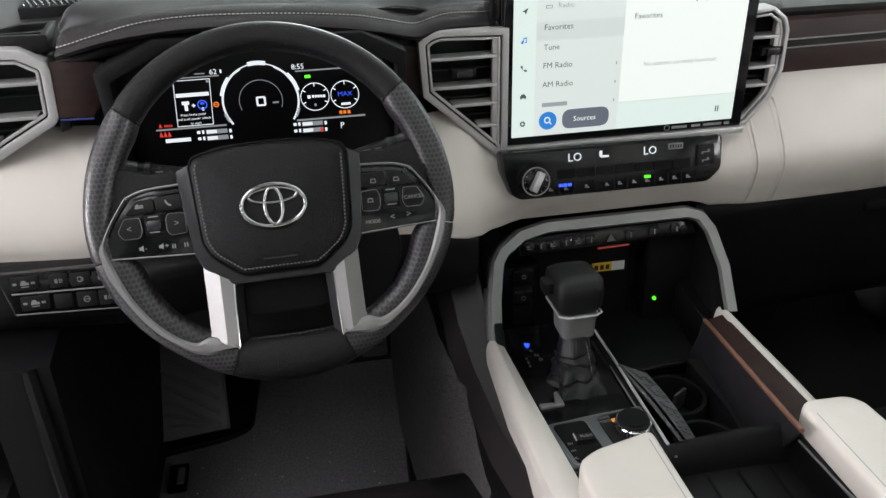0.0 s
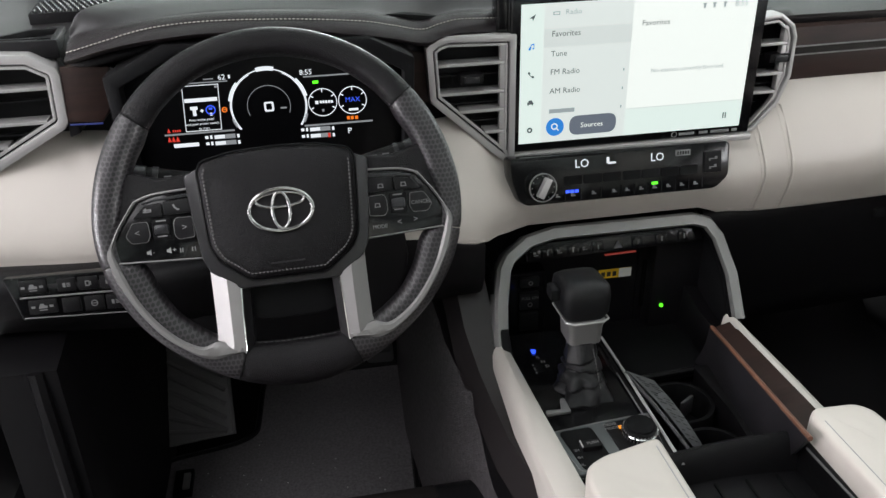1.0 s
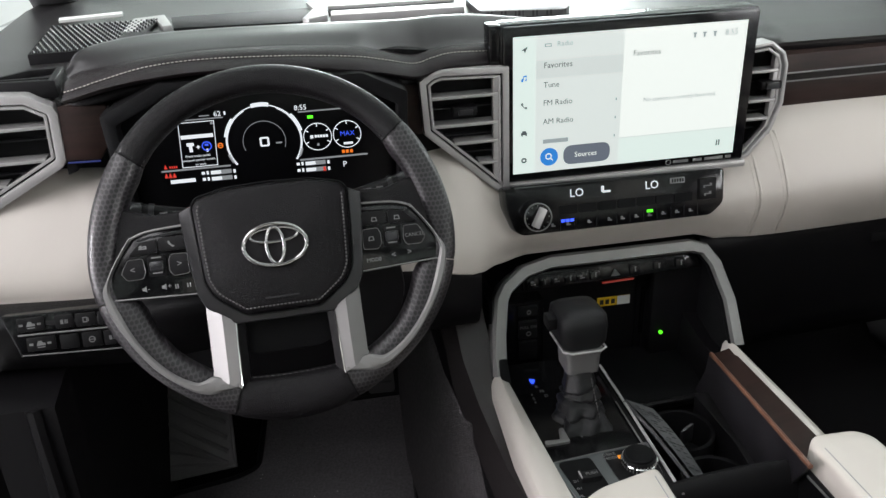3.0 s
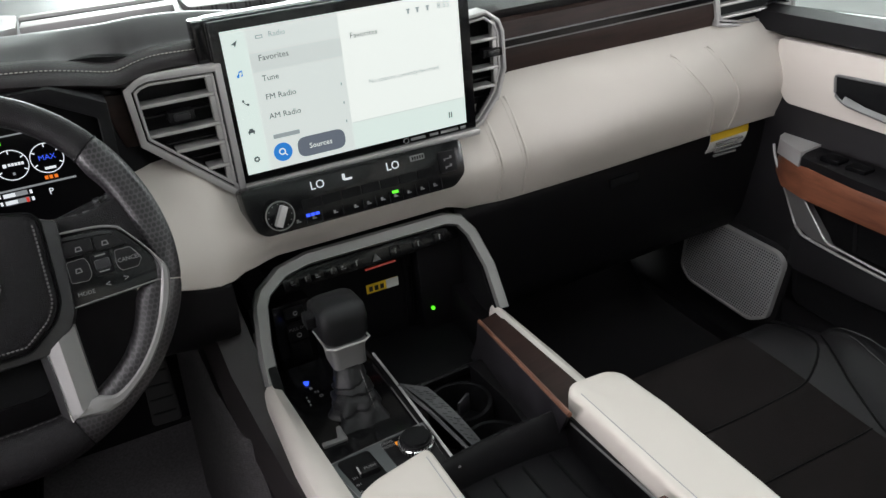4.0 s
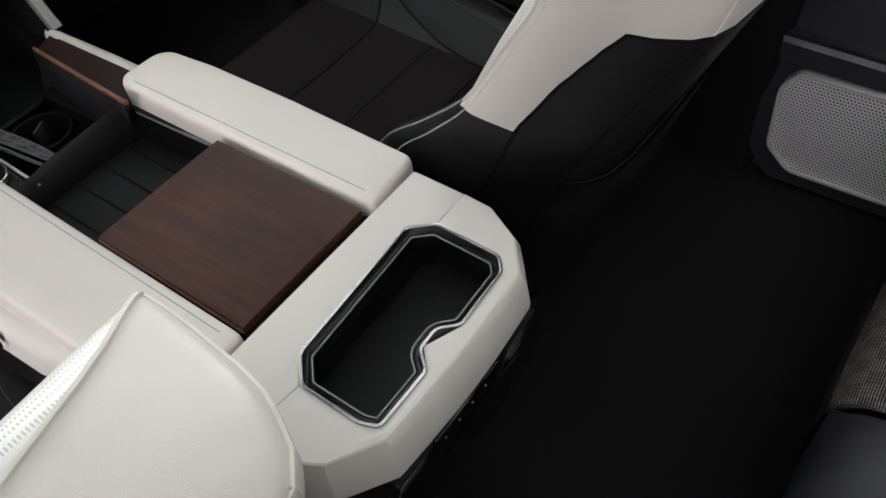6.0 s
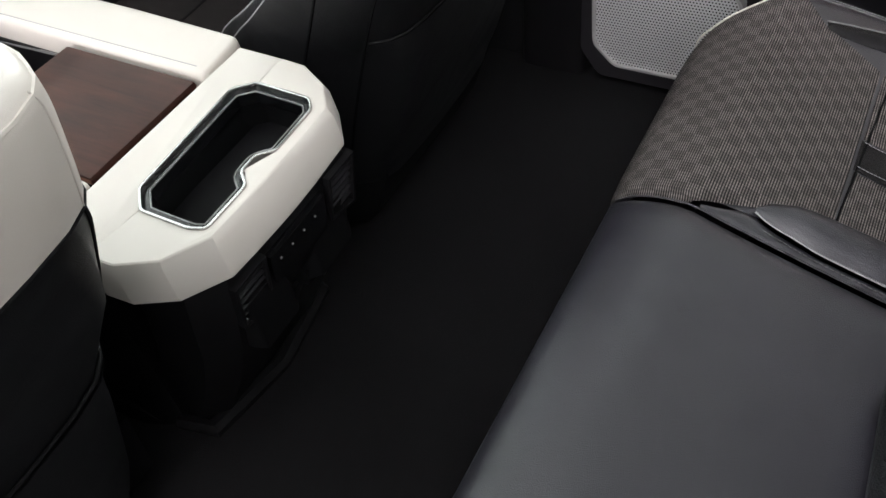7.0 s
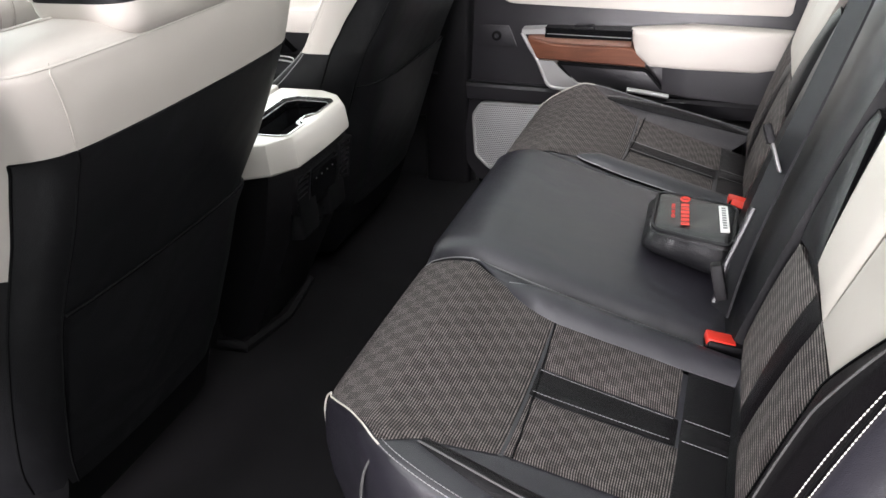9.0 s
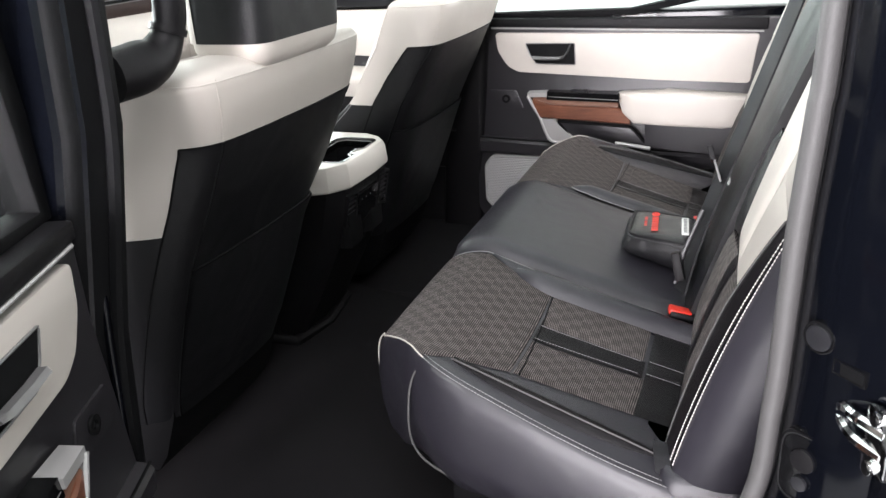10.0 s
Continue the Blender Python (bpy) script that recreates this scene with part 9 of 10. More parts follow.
def rear_door():
    d = thing("rear_door", "grey and cream rear door panel with wood and silver trim", "door", (0.80, -0.38, 0.14), "rear doors")
    X = 0.757
    lower = rounded([(-0.385, 0.775), (-1.20, 0.775), (-1.20, 0.30), (-1.12, 0.16), (-0.385, 0.16), (-0.350, 0.21), (-0.352, 0.30), (-0.366, 0.44), (-0.388, 0.66)], 0.012, 3)
    door_panel(d, X + 0.004, lower, 0.03, SOFT_GREY, "panel", "grey soft door panel")
    cp = door_panel(d, X - 0.008, rounded([(-0.421, 0.740), (-1.125, 0.735), (-1.118, 0.690), (-1.109, 0.608), (-0.879, 0.613), (-0.486, 0.631), (-0.455, 0.648), (-0.428, 0.690)], 0.012, 4), 0.02, CREAM, "cream_panel", "cream leather upper panel", 0.006)
    door_panel(d, X - 0.010, [(-0.400, 0.779), (-1.142, 0.774), (-1.142, 0.744), (-0.400, 0.757)], 0.03, PLASTIC, "sill_cap", "black window ledge", 0.005)
    part("sill_line", tube([(X - 0.008, -0.412, 0.7535), (X - 0.008, -1.132, 0.7405)], 0.0026, 6), SILVER, d, "bright line below the window")
    # handle in its recess
    hr_line = rounded([(-0.5105, 0.711), (-0.6495, 0.711), (-0.6525, 0.653), (-0.541, 0.656), (-0.524, 0.680)], 0.004, 2)
    rc = part("handle_recess", slab(hr_line, "yz", X - 0.0085, X + 0.006, 0.001), DEEP, cp, "dark handle recess")
    part("handle", skin([[(X - 0.016, y, z), (X - 0.024, y, z + 0.004), (X - 0.020, y, z + 0.010), (X - 0.010, y, z + 0.009), (X - 0.010, y, z)] for y, z in ((-0.533, 0.668), (-0.560, 0.666), (-0.606, 0.666), (-0.622, 0.670), (-0.632, 0.684), (-0.640, 0.702))]), PEWTER, rc, "satin pull handle", 50)
    part("recess_rim", tube([(X - 0.0090, y, z) for y, z in hr_line], 0.0016, 6, None, True), PEWTER, rc)
    # arm rest and trim
    arm = []
    for y, z0, z1, o in ((-0.776, 0.582, 0.560, 0.030), (-0.790, 0.584, 0.528, 0.050), (-0.822, 0.586, 0.503, 0.060), (-0.886, 0.589, 0.500, 0.063), (-0.905, 0.592, 0.499, 0.063), (-1.05, 0.585, 0.496, 0.060), (-1.10, 0.582, 0.503, 0.052), (-1.13, 0.578, 0.520, 0.030)):
        arm.append(spline([(X, y, z0 - 0.002), (X - o * 0.7, y, z0), (X - o * 0.95, y, z0 - 0.005), (X - o, y, z0 - 0.016), (X - o, y, (z0 + z1) / 2), (X - o * 0.97, y, z1 + 0.010), (X - o * 0.8, y, z1), (X, y, z1)], 22))
    part("armrest", skin(arm), CREAM, d, "cream padded armrest", 60)
    wood = []
    for y, zt, zb, o in ((-0.534, 0.560, 0.545, 0.026), (-0.556, 0.553, 0.506, 0.031), (-0.600, 0.544, 0.505, 0.034), (-0.700, 0.543, 0.502, 0.040), (-0.775, 0.543, 0.500, 0.046), (-0.812, 0.530, 0.498, 0.048)):
        wood.append([(X, y, zt), (X - o * 0.9, y, zt), (X - o, y, zt - 0.004), (X - o, y, zb + 0.004), (X - o * 0.9, y, zb), (X, y, zb)])
    part("wood_trim", skin(wood), RED_WOOD, d, "red brown wood trim", 35)
    part("wood_bevel", skin([[(X, y, zt + 0.012), (X - o * 0.82, y, zt + 0.012), (X - o * 0.96, y, zt + 0.001), (X, y, zt + 0.001)] for y, zt, o in ((-0.536, 0.557, 0.025), (-0.600, 0.545, 0.033), (-0.700, 0.544, 0.040), (-0.778, 0.544, 0.046))]), EDGE_WOOD, d, "lighter bevel along the wood", 35)
    part("switch_shelf", skin([[(X, y, 0.581), (X - o, y, 0.580), (X - o - 0.002, y, 0.558), (X, y, 0.558)] for y, o in ((-0.575, 0.026), (-0.66, 0.034), (-0.780, 0.044))]), GLOSS, d, "black window switches", 35)
    part("switch_key", box(X - 0.036, X - 0.016, -0.690, -0.645, 0.579, 0.586, 0.002), PLASTIC, d)
    part("shelf_line", tube([(X - 0.027, -0.580, 0.5665), (X - 0.037, -0.68, 0.5655), (X - 0.046, -0.778, 0.5645)], 0.0012, 6), PEWTER, d)
    part("silver_frame", tube(spline([(X - 0.024, -0.519, 0.567), (X - 0.025, -0.536, 0.536), (X - 0.026, -0.556, 0.503), (X - 0.027, -0.573, 0.462), (X - 0.028, -0.585, 0.442), (X - 0.028, -0.612, 0.435), (X - 0.029, -0.68, 0.435), (X - 0.030, -0.730, 0.435)], 30), 0.0048, 8), SILVER, d, "satin silver frame")
    part("silver_face", skin([[(X - 0.022, y0, z), (X - 0.029, y0 - 0.004, z), (X - 0.031, y1 + 0.004, z), (X - 0.014, y1, z)] for z, y0, y1 in ((0.503, -0.552, -0.600), (0.485, -0.560, -0.616), (0.465, -0.570, -0.638), (0.450, -0.578, -0.656), (0.440, -0.590, -0.735))]), SILVER, d, "satin silver pocket face", 40)
    part("silver_top", skin([[(X, y, z + 0.008), (X - o, y, z + 0.006), (X - o, y, z - 0.006), (X, y, z - 0.008)] for y, z, o in ((-0.519, 0.569, 0.026), (-0.576, 0.5725, 0.031))]), SILVER, d, "", 40)
    part("silver_tail", tube([(X - 0.034, -0.772, 0.441), (X - 0.037, -0.82, 0.437), (X - 0.040, -0.868, 0.431)], 0.006, 8), SILVER, d)
    pk = part("pull_pocket", slab(rounded([(-0.603, 0.496), (-0.811, 0.486), (-0.862, 0.425), (-0.655, 0.440)], 0.008), "yz", X - 0.022, X + 0.006, 0.002), SOFT_GREY, d, "dark pull pocket")
    part("pocket_rim", tube([(X - 0.025, y, z) for y, z in rounded([(-0.603, 0.497), (-0.813, 0.487), (-0.866, 0.428), (-0.655, 0.438)], 0.010)], 0.0042, 8, None, True), DEEP, pk)
    part("waist", skin([[(X + 0.004, y, 0.505), (X - o, y, 0.500), (X - o * 0.95, y, zb + 0.006), (X + 0.004, y, zb)] for y, o, zb in ((-0.85, 0.030, 0.430), (-0.92, 0.044, 0.424), (-1.15, 0.044, 0.410))]), SOFT_GREY, d, "", 40)
    part("lower_ledge", skin([[(X + 0.004, y, zt + 0.004), (X - 0.012, y, zt + 0.001), (X - 0.018, y, zt - 0.008), (X - 0.014, y, zt - 0.040), (X + 0.004, y, zt - 0.050)] for y, zt in ((-0.368, 0.436), (-0.60, 0.428), (-0.80, 0.420), (-1.15, 0.409))]), SOFT_GREY, d, "", 40)
    part("waist_groove", tube([(X - 0.0135, y, z) for y, z in ((-0.368, 0.4385), (-0.60, 0.4305), (-0.80, 0.4225), (-1.15, 0.4115))], 0.0022, 6), DEEP, d)
    sp = [(-0.378, 0.352), (-0.402, 0.384), (-0.600, 0.384), (-0.622, 0.362), (-0.622, 0.222), (-0.602, 0.200), (-0.420, 0.200), (-0.380, 0.240)]
    s2 = part("speaker_frame", ring_slab(rounded(sp, 0.012, 3), inset(rounded(sp, 0.012, 3), 0.006), "yz", X - 0.016, X + 0.008, 0.002), SILVER, d, "satin speaker frame")
    part("speaker_mesh", slab(inset(rounded(sp, 0.012, 3), 0.004), "yz", X - 0.011, X + 0.004, 0.002), GRILLE, s2, "silver pricked speaker mesh")
    part("vent_plate", slab(rounded([(-0.400, 0.577), (-0.479, 0.577), (-0.499, 0.525), (-0.393, 0.526)], 0.006), "yz", X + 0.0005, X + 0.006, 0.001), SOFT_GREY, d)
    n = 20
    part("round_vent", ring_slab([(-0.448 + 0.012 * math.cos(math.tau * i / n), 0.552 + 0.012 * math.sin(math.tau * i / n)) for i in range(n)], [(-0.448 + 0.006 * math.cos(math.tau * i / n), 0.552 + 0.006 * math.sin(math.tau * i / n)) for i in range(n)], "yz", X - 0.004, X + 0.004, 0.001), DEEP, d)
    part("door_skin", slab([(-0.37, 0.78), (-1.26, 0.80), (-1.28, 0.40), (-1.18, 0.10), (-0.37, 0.10)], "yz", X + 0.035, X + 0.10, 0.01), PAINT, d, "black painted door skin")
    fr = [(-0.37, 0.775), (-0.80, 0.78), (-1.07, 0.835), (-1.20, 0.90), (-1.16, 1.38), (-0.43, 1.42)]
    part("window_frame", ring_slab(fr, [(-0.405, 0.790), (-0.79, 0.797), (-1.05, 0.850), (-1.16, 0.905), (-1.12, 1.34), (-0.46, 1.38)], "yz", X + 0.02, X + 0.06, 0.004), DEEP, d, "black window frame")
    gl = part("window_glass", slab([(-0.405, 0.790), (-0.79, 0.797), (-1.05, 0.850), (-1.16, 0.905), (-1.12, 1.34), (-0.46, 1.38)], "yz", X + 0.037, X + 0.041, 0), GLASS, d, "clear side window")
    gl.visible_shadow = False
    return d


rd = rear_door()
# the same door on the driver's side stands open
HINGE = (-0.865, -0.395, 0.14)
open_m = Matrix.Translation(HINGE) @ pose(0, 0, 0, 0, 0, -70) @ Matrix.Scale(-1, 4, (1, 0, 0))
rdo = copy_thing(rd, open_m)
tagged(rdo, "open grey and cream rear door with wood trim")


def front_door():
    d = thing("front_door", "grey and cream front door panel with wood trim and speaker", "door", (0.86, 1.0, 0.14), "front doors")
    X = 0.800
    door_panel(d, X, rounded([(-0.30, 0.80), (0.575, 0.80), (0.595, 0.60), (1.0, 0.42), (0.60, 0.40), (0.50, 0.37), (0.48, 0.14), (-0.30, 0.14)], 0.02, 3), 0.03, DOOR_DARK, "panel", "dark grey door panel")
    door_panel(d, X - 0.010, rounded([(-0.29, 0.805), (0.565, 0.805), (0.556, 0.725), (0.535, 0.697), (0.34, 0.693), (0.17, 0.676), (-0.10, 0.662), (-0.29, 0.655)], 0.012, 3), 0.03, CREAM, "cream_panel", "cream leather upper panel")
    part("sill_cap", skin([[(X + 0.03, y, 0.85), (X - 0.008, y, 0.845), (X - 0.014, y, 0.815), (X + 0.02, y, 0.80)] for y in (-0.30, 0.1, 0.45, 0.62)]), PLASTIC, d, "black window ledge", 40)
    rc = door_panel(d, X - 0.012, rounded([(0.441, 0.766), (0.436, 0.733), (0.414, 0.722), (0.342, 0.713), (0.275, 0.706), (0.270, 0.772)], 0.006, 2), 0.016, DEEP, "handle_recess", "dark handle recess", 0.001)
    part("handle", skin([[(X - 0.016, y, z), (X - 0.026, y, z + 0.005), (X - 0.020, y, z + 0.012), (X - 0.012, y, z + 0.008)] for y, z in ((0.412, 0.727), (0.38, 0.719), (0.33, 0.713), (0.30, 0.718), (0.285, 0.742))]), PEWTER, rc, "satin pull handle", 50)
    part("recess_rim", tube([(X - 0.012, y, z) for y, z in rounded([(0.441, 0.766), (0.436, 0.733), (0.414, 0.722), (0.342, 0.713), (0.275, 0.706), (0.270, 0.772)], 0.006, 2)], 0.0025, 6, None, True), PEWTER, rc)
    # switch shelf, wood, arm pad
    st = []
    for y, o, zt, zb in ((0.535, 0.012, 0.600, 0.570), (0.500, 0.034, 0.611, 0.556), (0.44, 0.052, 0.615, 0.557), (0.32, 0.063, 0.614, 0.560), (0.19, 0.068, 0.612, 0.560)):
        st.append([(X, y, zt), (X - o * 0.92, y, zt), (X - o, y, zt - 0.006), (X - o - 0.002, y, zb + 0.004), (X - o * 0.9, y, zb), (X, y, zb)])
    part("wood_trim", skin(st), RED_WOOD, d, "red brown wood trim", 35)
    sh = part("switch_shelf", skin([[(X - 0.002, y, 0.636), (X - o + 0.010, y, 0.634), (X - o, y, 0.628), (X - o - 0.001, y, 0.614), (X, y, 0.612)] for y, o in ((0.520, 0.018), (0.46, 0.044), (0.34, 0.058), (0.232, 0.062))]), PLASTIC, d, "black switch shelf", 35)
    for y, x0 in ((0.405, 0.024), (0.355, 0.026)):
        part("switch_key", box(X - x0 - 0.020, X - x0 + 0.006, y - 0.018, y + 0.018, 0.632, 0.641, 0.003), GLOSS, sh, "window switch")
    part("silver_cap", skin([[(X, y, 0.640), (X - o, y, 0.637), (X - o - 0.003, y, 0.612), (X, y, 0.606)] for y, o in ((0.536, 0.010), (0.524, 0.024), (0.458, 0.046))]), SILVER, d, "satin silver cap", 40)
    pad = []
    for y, zs, zt, zl, o in ((0.238, 0.612, 0.620, 0.600, 0.052), (0.228, 0.624, 0.630, 0.588, 0.076), (0.200, 0.631, 0.638, 0.574, 0.093), (0.165, 0.630, 0.638, 0.565, 0.100), (0.130, 0.626, 0.632, 0.563, 0.101), (0.105, 0.623, 0.633, 0.561, 0.101), (0.085, 0.623, 0.638, 0.560, 0.101),
                             (0.0, 0.620, 0.634, 0.558, 0.102), (-0.090, 0.618, 0.629, 0.556, 0.102), (-0.130, 0.615, 0.625, 0.558, 0.098), (-0.148, 0.608, 0.617, 0.572, 0.086), (-0.156, 0.600, 0.606, 0.588, 0.062)):
        pad.append(spline([(X, y, zt), (X - 0.025, y, zt), (X - o * 0.55, y, (zt + zs) / 2 + 0.001), (X - o * 0.90, y, zs + 0.003), (X - o, y, zs - 0.006), (X - o - 0.001, y, (zs + zl) / 2), (X - o * 0.97, y, zl + 0.008), (X - o * 0.88, y, zl), (X, y, zl - 0.003)], 26))
    ap = part("armrest", skin(pad), CREAM, d, "cream padded armrest", 60)
    part("seam", tube([(X - 0.1005, 0.085 - 0.20 * k / 12, 0.6190 - 0.004 * k / 12) for k in range(13)], 0.0010, 5), CREAM_THREAD, ap)
    outer_e = [(X - 0.010, 0.548, 0.618), (X - 0.015, 0.535, 0.592), (X - 0.016, 0.504, 0.541), (X - 0.017, 0.478, 0.494), (X - 0.020, 0.462, 0.481), (X - 0.024, 0.435, 0.475), (X - 0.034, 0.314, 0.473), (X - 0.042, 0.20, 0.472), (X - 0.046, 0.128, 0.466)]
    part("silver_frame", tube(spline(outer_e, 40), 0.0026, 8), SILVER, d, "satin silver frame")
    part("frame_face", skin([[(X - 0.014, y0, z), (X - 0.022, y0 - 0.003, z), (X - 0.028, y1 + 0.003, z), (X - 0.016, y1, z)] for z, y0, y1 in ((0.560, 0.512, 0.462), (0.541, 0.500, 0.447), (0.512, 0.484, 0.420), (0.490, 0.470, 0.398), (0.478, 0.440, 0.372))]), PEWTER, d, "dark satin face of the frame", 35)
    part("frame_edge", tube(spline([(X - 0.030, 0.450, 0.545), (X - 0.030, 0.420, 0.512), (X - 0.032, 0.394, 0.489), (X - 0.034, 0.365, 0.487), (X - 0.040, 0.268, 0.484), (X - 0.046, 0.147, 0.481), (X - 0.047, 0.130, 0.470)], 36), 0.0020, 8), BRIGHT, d, "bright inner edge")
    part("pull_pocket", slab(rounded([(0.430, 0.545), (0.20, 0.545), (0.140, 0.486), (0.385, 0.486)], 0.008), "yz", X - 0.026, X + 0.004, 0.002), DEEP, d, "dark pull pocket")
    part("pocket_rib", slab(rounded([(0.352, 0.540), (0.345, 0.540), (0.338, 0.492), (0.346, 0.490)], 0.002), "yz", X - 0.030, X, 0.001), PLASTIC, d)
    part("lower_body", skin([[(X, y, 0.475), (X - o * 0.8, y, 0.468), (X - o - 0.006, y, zc + 0.004), (X - o + 0.006, y, zc - 0.008), (X - o + 0.012, y, 0.335), (X, y, 0.32)] for y, o, zc in ((0.490, 0.002, 0.402), (0.455, 0.024, 0.405), (0.30, 0.040, 0.418), (0.0, 0.05, 0.447), (-0.29, 0.05, 0.452))]), DOOR_DARK, d, "", 40)
    sp = [(0.748, 0.394), (0.730, 0.419), (0.508, 0.413), (0.489, 0.395), (0.515, 0.262), (0.560, 0.236), (0.734, 0.246), (0.762, 0.272)]
    fl = Matrix.Identity(4)
    s2 = part("speaker_frame", moved(ring_slab(rounded(sp, 0.014, 3), inset(rounded(sp, 0.014, 3), 0.006), "yz", 0.786, 0.802, 0.002), fl), SILVER, d, "satin speaker frame")
    part("speaker_mesh", moved(slab(inset(rounded(sp, 0.014, 3), 0.004), "yz", 0.789, 0.799, 0.002), fl), DARK_GRILLE, s2, "silver pricked speaker mesh")
    part("speaker_box", slab(inset(rounded(sp, 0.014, 3), -0.012), "yz", 0.797, 0.850, 0.006), DOOR_DARK, d, "dark speaker housing")
    part("lower_front", moved(slab([(0.50, 0.48), (1.10, 0.48), (1.10, 0.06), (0.50, 0.06)], "yz", 0.846, 0.866, 0.004), fl), DOOR_DARK, d, "dark lower door front")
    part("door_skin", slab([(-0.33, 0.85), (0.95, 0.80), (1.10, 0.60), (1.05, 0.10), (-0.33, 0.10)], "yz", X + 0.15, X + 0.19, 0.01), PAINT, d, "black painted door skin")
    gp = [(-0.28, 0.855), (0.70, 0.84), (0.32, 1.36), (-0.30, 1.40)]
    part("window_frame", ring_slab([(-0.32, 0.84), (0.78, 0.82), (0.34, 1.41), (-0.34, 1.44)], gp, "yz", X + 0.02, X + 0.06, 0.004), PLASTIC, d, "black window frame")
    part("window_glass", slab(gp, "yz", X + 0.037, X + 0.041, 0), GLASS, d, "clear side window").visible_shadow = False
    return d


fd = front_door()
fdo = copy_thing(fd, Matrix.Translation((-0.90, 1.0, 0.14)) @ pose(0, 0, 0, 0, 0, -40) @ Matrix.Scale(-1, 4, (1, 0, 0)))
tagged(fdo, "open grey and cream front door with wood trim")

# ---- driver's side of the body ----
# middle pillar with its trim, rubber seals and belt
rings = []
for z, x, y in ((0.10, -0.80, -0.37), (0.35, -0.792, -0.384), (0.60, -0.785, -0.408), (0.86, -0.772, -0.456), (1.10, -0.755, -0.46), (1.48, -0.70, -0.47)):
    rings.append([(x + a, y + b, z) for a, b in rounded([(-0.08, 0.0), (-0.005, -0.012), (0.02, 0.10), (-0.07, 0.13)], 0.012, 3)])
lone("pillar_middle", skin(rings), DEEP, "black trimmed pillar between the open doors", "pillar", "structure", 50)
seal_path = [(x - 0.028, y - 0.012, z) for z, x, y in ((0.10, -0.80, -0.37), (0.35, -0.792, -0.384), (0.60, -0.785, -0.408), (0.86, -0.772, -0.456), (1.10, -0.755, -0.46), (1.46, -0.70, -0.47))]
lone("door_seal", tube(spline(seal_path, 30), 0.009, 8), DEEP, "black rubber seal along the middle pillar", "seal", "structure")
lone("pillar_skin", skin([[(x - 0.085, y + 0.015, z), (x - 0.060, y - 0.006, z), (x - 0.055, y, z), (x - 0.092, y + 0.08, z), (x - 0.096, y + 0.08, z)] for z, x, y in ((0.10, -0.80, -0.37), (0.35, -0.792, -0.384), (0.60, -0.785, -0.408), (0.86, -0.772, -0.456), (1.10, -0.755, -0.46), (1.46, -0.70, -0.47))]), PAINT, "black painted face of the middle pillar", "pillar", "structure", 40)
# Added tubes whose gloss stands in for bright streaks reflected on the pillar.
for nm, pts in (("streak_bar", [(-0.720, -0.402, 1.46), (-0.779, -0.402, 0.96), (-0.824, -0.396, 0.80), (-0.850, -0.390, 0.30)]), ("streak_bar", [(-0.690, -0.432, 1.46), (-0.762, -0.432, 0.96), (-0.812, -0.428, 0.80), (-0.840, -0.400, 0.30)])):
    lone(nm, tube(spline(pts, 24), 0.0055, 14), PAINT, "added glossy black tube catching a bright streak", "pillar", "structure")
guide = thing("belt_guide", "black belt guide and webbing beside the headrest", "seat belt", (-0.72, -0.41, 0.86))
gp = spline([(-0.668, -0.472, 1.08), (-0.669, -0.468, 0.99), (-0.671, -0.462, 0.950), (-0.690, -0.455, 0.921), (-0.722, -0.448, 0.911), (-0.760, -0.440, 0.908)], 24)
part("guide_body", tube(gp, lambda u: 0.0195 + 0.011 * min(1.0, max(0.0, (u - 0.45) / 0.3)), 16), PLASTIC, guide, "black moulded guide")
part("guide_collar", tube([gp[9], gp[10]], 0.0222, 16), PLASTIC, guide)
part("webbing", skin([[(x - 0.002, y - 0.024, z), (x + 0.002, y + 0.024, z), (x + 0.004, y + 0.024, z), (x, y - 0.024, z)] for x, y, z in ((-0.775, -0.36, 1.10), (-0.775, -0.35, 0.86), (-0.775, -0.335, 0.50), (-0.775, -0.32, 0.22))]), BELT, guide)
# rear jamb: rubber seal, painted face, outer side
jamb = [(-0.800, -1.166, 1.46), (-0.800, -1.166, 0.975), (-0.800, -1.164, 0.898), (-0.800, -1.160, 0.804), (-0.800, -1.159, 0.73), (-0.800, -1.157, 0.63), (-0.800, -1.148, 0.526), (-0.800, -1.10, 0.38), (-0.800, -1.00, 0.25), (-0.800, -0.85, 0.165), (-0.800, -0.70, 0.135), (-0.800, -0.40, 0.13)]
jp = spline(jamb, 60)
lone("door_seal", tube([(x - 0.002, y + 0.001, z) for x, y, z in jp], 0.0095, 10), material("grey_black_rubber", (0.062, 0.060, 0.060), 0.55, 0, 700, 0.2), "thick grey black rubber seal round the rear opening", "seal", "structure")
inner_t = [[(-0.797, y - 0.002, z), (-0.77, y - 0.016, z - 0.004), (-0.69, y - 0.05 - 0.02, z - 0.006), (-0.66, y - 0.16, z - 0.01), (-0.70, y - 0.17, z - 0.02), (-0.795, y - 0.03, z - 0.02)] for x, y, z in jp if z > 0.30]
lone("pillar_trim", skin(inner_t), PLASTIC, "black trim inside the rear opening", "pillar", "structure", 50)


def away(p, d):
    """Step out from the opening, rearward above and downward below."""
    x, y, z = p
    k = max(0.0, min(1.0, (z - 0.2) / 0.35))
    v = Vector((0, -k, -(1 - k) * 0.9)).normalized() * d
    return y + v.y, z + v.z


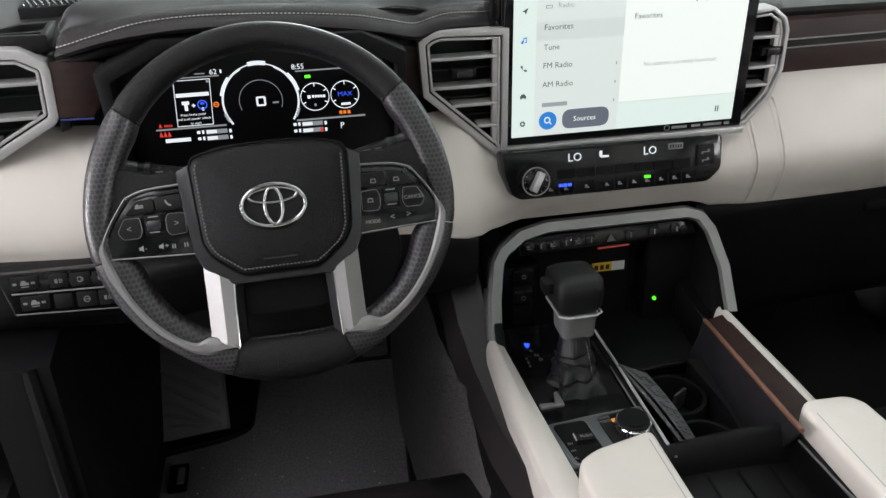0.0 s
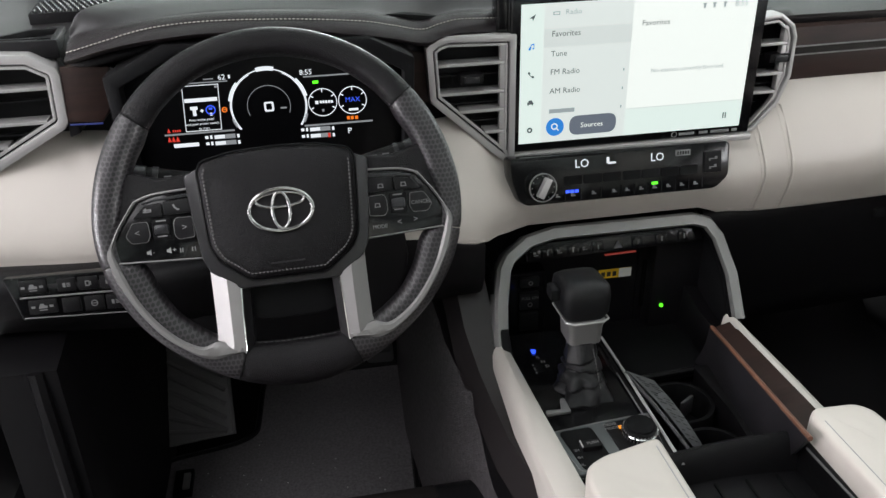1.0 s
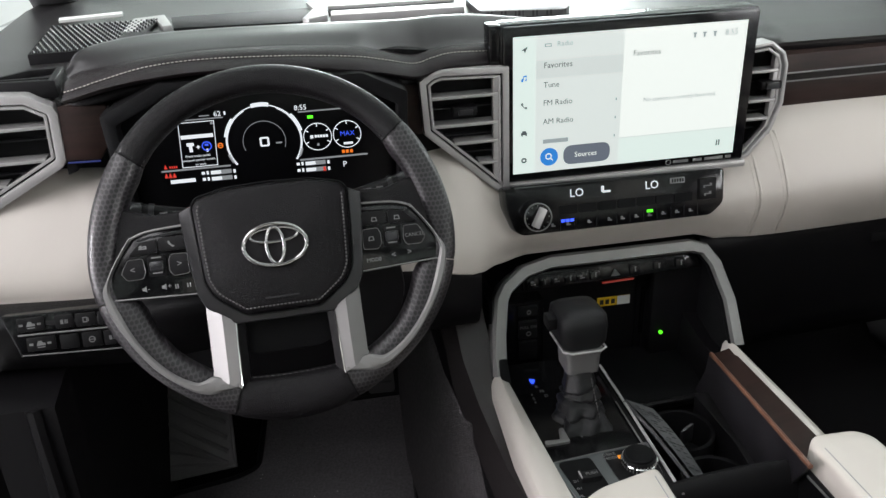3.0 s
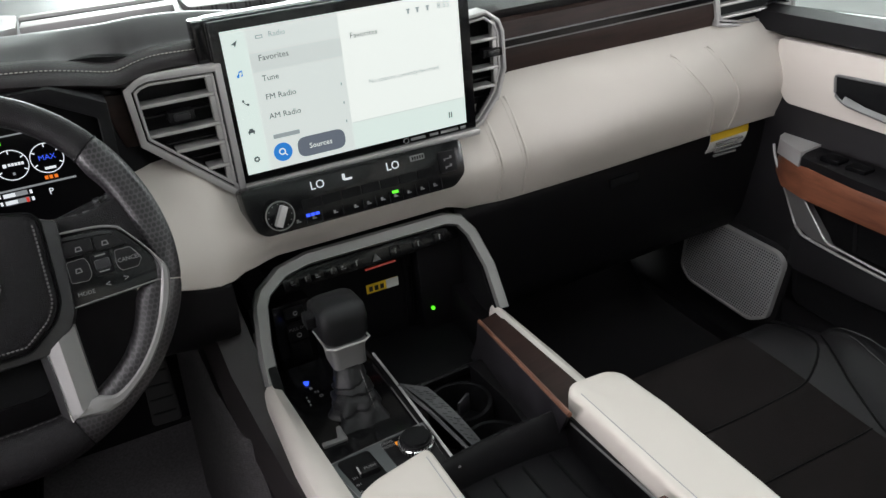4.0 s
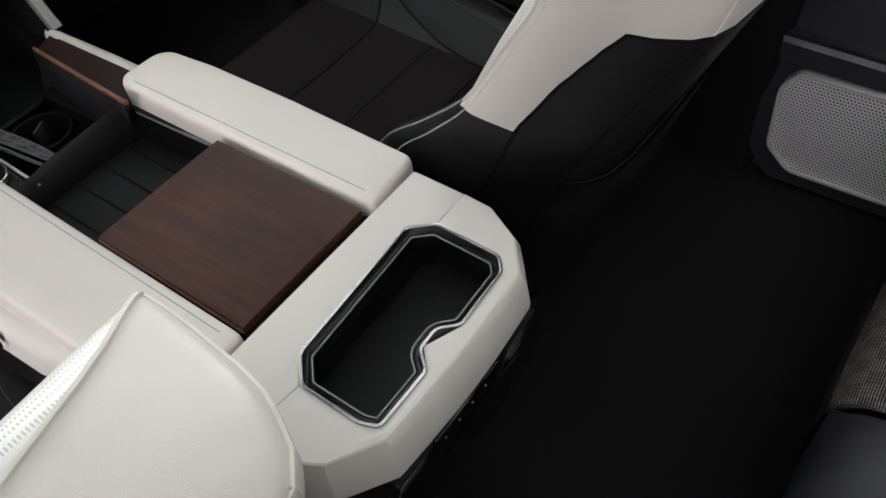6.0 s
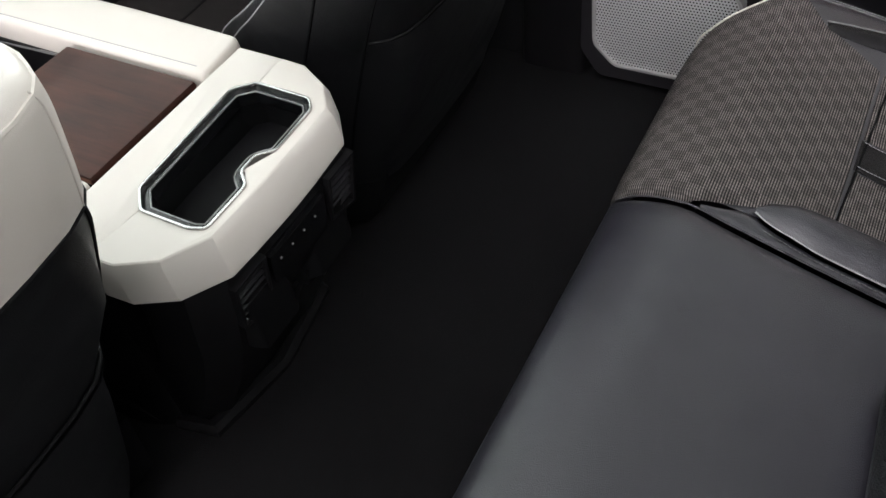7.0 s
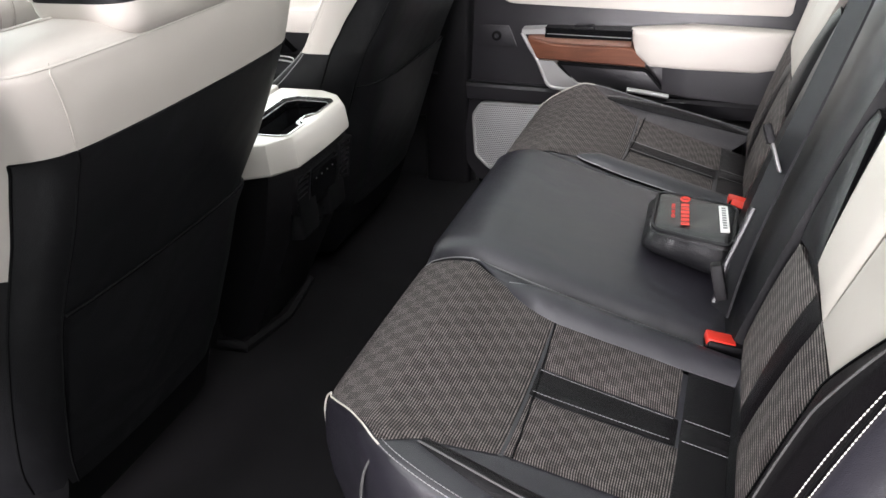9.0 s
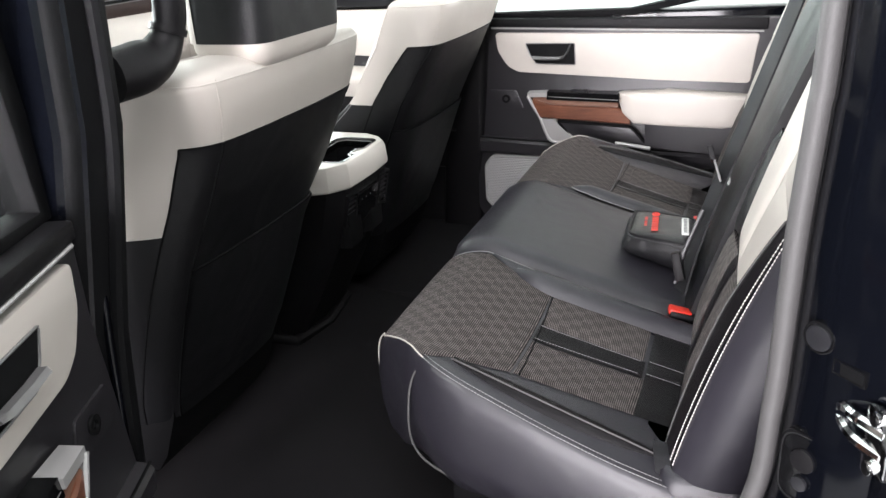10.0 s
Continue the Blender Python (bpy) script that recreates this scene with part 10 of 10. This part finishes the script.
face_r = []
for p in jp:
    r = []
    for x, d in ((-0.800, 0.010), (-0.812, 0.010), (-0.822, 0.013), (-0.850, 0.026), (-0.880, 0.062), (-0.884, 0.070), (-0.895, 0.074), (-0.925, 0.080), (-0.940, 0.090), (-0.945, 0.12), (-0.95, 0.50)):
        y, z = away(p, d)
        r.append((x, y, z if p[2] > 0.25 else max(z, -0.25)))
    face_r.append(r)
lone("body_side", skin(face_r, False, False), PAINT, "glossy black painted body side behind the rear opening", "body", "structure", 40)
lone("sill", slab([(-1.0, -0.60), (-1.0, 1.05), (-0.77, 1.05), (-0.77, -0.60)], "xy", 0.02, 0.128, 0.02), PLASTIC, "black door sill", "sill", "structure")
striker = thing("door_striker", "steel door striker on the painted jamb", "striker", (-0.87, -1.20, 0.64))
part("striker_plate", moved(box(-0.014, 0.014, -0.004, 0.004, -0.028, 0.028, 0.004), Matrix.Translation((-0.895, -1.226, 0.672)) @ pose(0, 0, 0, 0, 0, 212)), CHROME, striker, "steel plate")
part("striker_loop", tube(spline([(-0.900, -1.228, 0.682), (-0.882, -1.209, 0.684), (-0.862, -1.203, 0.680), (-0.860, -1.203, 0.669), (-0.882, -1.211, 0.664), (-0.900, -1.228, 0.662)], 22), 0.0050, 8), CHROME, striker, "bent steel loop")
for z in (0.694, 0.650):
    part("bolt", moved(disc(0, 0, -0.009, 0.006, 0.006, 12, None, 0.001), Matrix.Translation((-0.895, -1.226, z)) @ pose(0, 0, 0, 0, 0, 212)), CHROME, striker)
plug = thing("jamb_plug", "round grey plug in the painted jamb", "plug", (-0.85, -1.17, 0.72))
part("plug_disc", moved(disc(0, 0, -0.004, 0.011, 0.006, 24, None, 0.001), Matrix.Translation((-0.845, -1.182, 0.7285)) @ pose(0, 0, 0, 0, 0, 232)), SATIN_DARK, plug)
part("plug_ring", moved(ring_slab([(0.014 * math.cos(math.tau * i / 24), 0.014 * math.sin(math.tau * i / 24)) for i in range(24)], [(0.0115 * math.cos(math.tau * i / 24), 0.0115 * math.sin(math.tau * i / 24)) for i in range(24)], "xz", -0.003, 0.003, 0.001), Matrix.Translation((-0.845, -1.182, 0.7285)) @ pose(0, 0, 0, 0, 0, 232)), GLOSS, plug)
slot = thing("jamb_slot", "small square slot in the painted jamb", "slot", (-0.87, -1.19, 0.70))
part("slot_frame", moved(ring_slab([(-0.015, -0.0065), (0.015, -0.0065), (0.015, 0.0065), (-0.015, 0.0065)], [(-0.0138, -0.0053), (0.0138, -0.0053), (0.0138, 0.0053), (-0.0138, 0.0053)], "xz", -0.001, 0.003, 0.0004), Matrix.Translation((-0.866, -1.203, 0.711)) @ pose(0, 0, 0, 0, 0, 226)), GLOSS, slot)
part("slot_hole", moved(box(-0.013, 0.013, 0.0, 0.006, -0.006, 0.006, 0), Matrix.Translation((-0.866, -1.203, 0.711)) @ pose(0, 0, 0, 0, 0, 226)), DEEP, slot)
sw = thing("door_switch", "black oval door switch on the jamb", "switch", (-0.85, -1.18, 0.60))
SM = Matrix.Translation((-0.846, -1.184, 0.602)) @ pose(0, 0, 0, 0, 0, 235)
part("switch_body", moved(slab(rounded([(-0.020, -0.032), (0.020, -0.032), (0.020, 0.032), (-0.020, 0.032)], 0.016, 6), "xz", -0.004, 0.006, 0.002), SM), GLOSS, sw)
part("switch_ring", moved(ring_slab(rounded([(-0.023, -0.036), (0.023, -0.036), (0.023, 0.036), (-0.023, 0.036)], 0.018, 6), rounded([(-0.020, -0.032), (0.020, -0.032), (0.020, 0.032), (-0.020, 0.032)], 0.016, 6), "xz", -0.004, 0.006, 0.001), SM), GLOSS, sw)
part("switch_pin", moved(disc(0, -0.013, -0.008, 0.007, 0.006, 20, None, 0.001), SM), SATIN_DARK, sw)
part("switch_cap", moved(disc(0, 0.010, -0.007, 0.011, 0.005, 20, None, 0.001), SM), PLASTIC, sw)
lone("kick_panel", box(0.985, 1.02, 0.40, 1.30, 0.06, 0.70, 0.004), PLASTIC, "black kick panel in the passenger footwell", "panel", "structure")
lone("sill", box(0.78, 0.97, -0.60, 1.20, 0.02, 0.128, 0.01), PLASTIC, "black door sill", "sill", "structure")
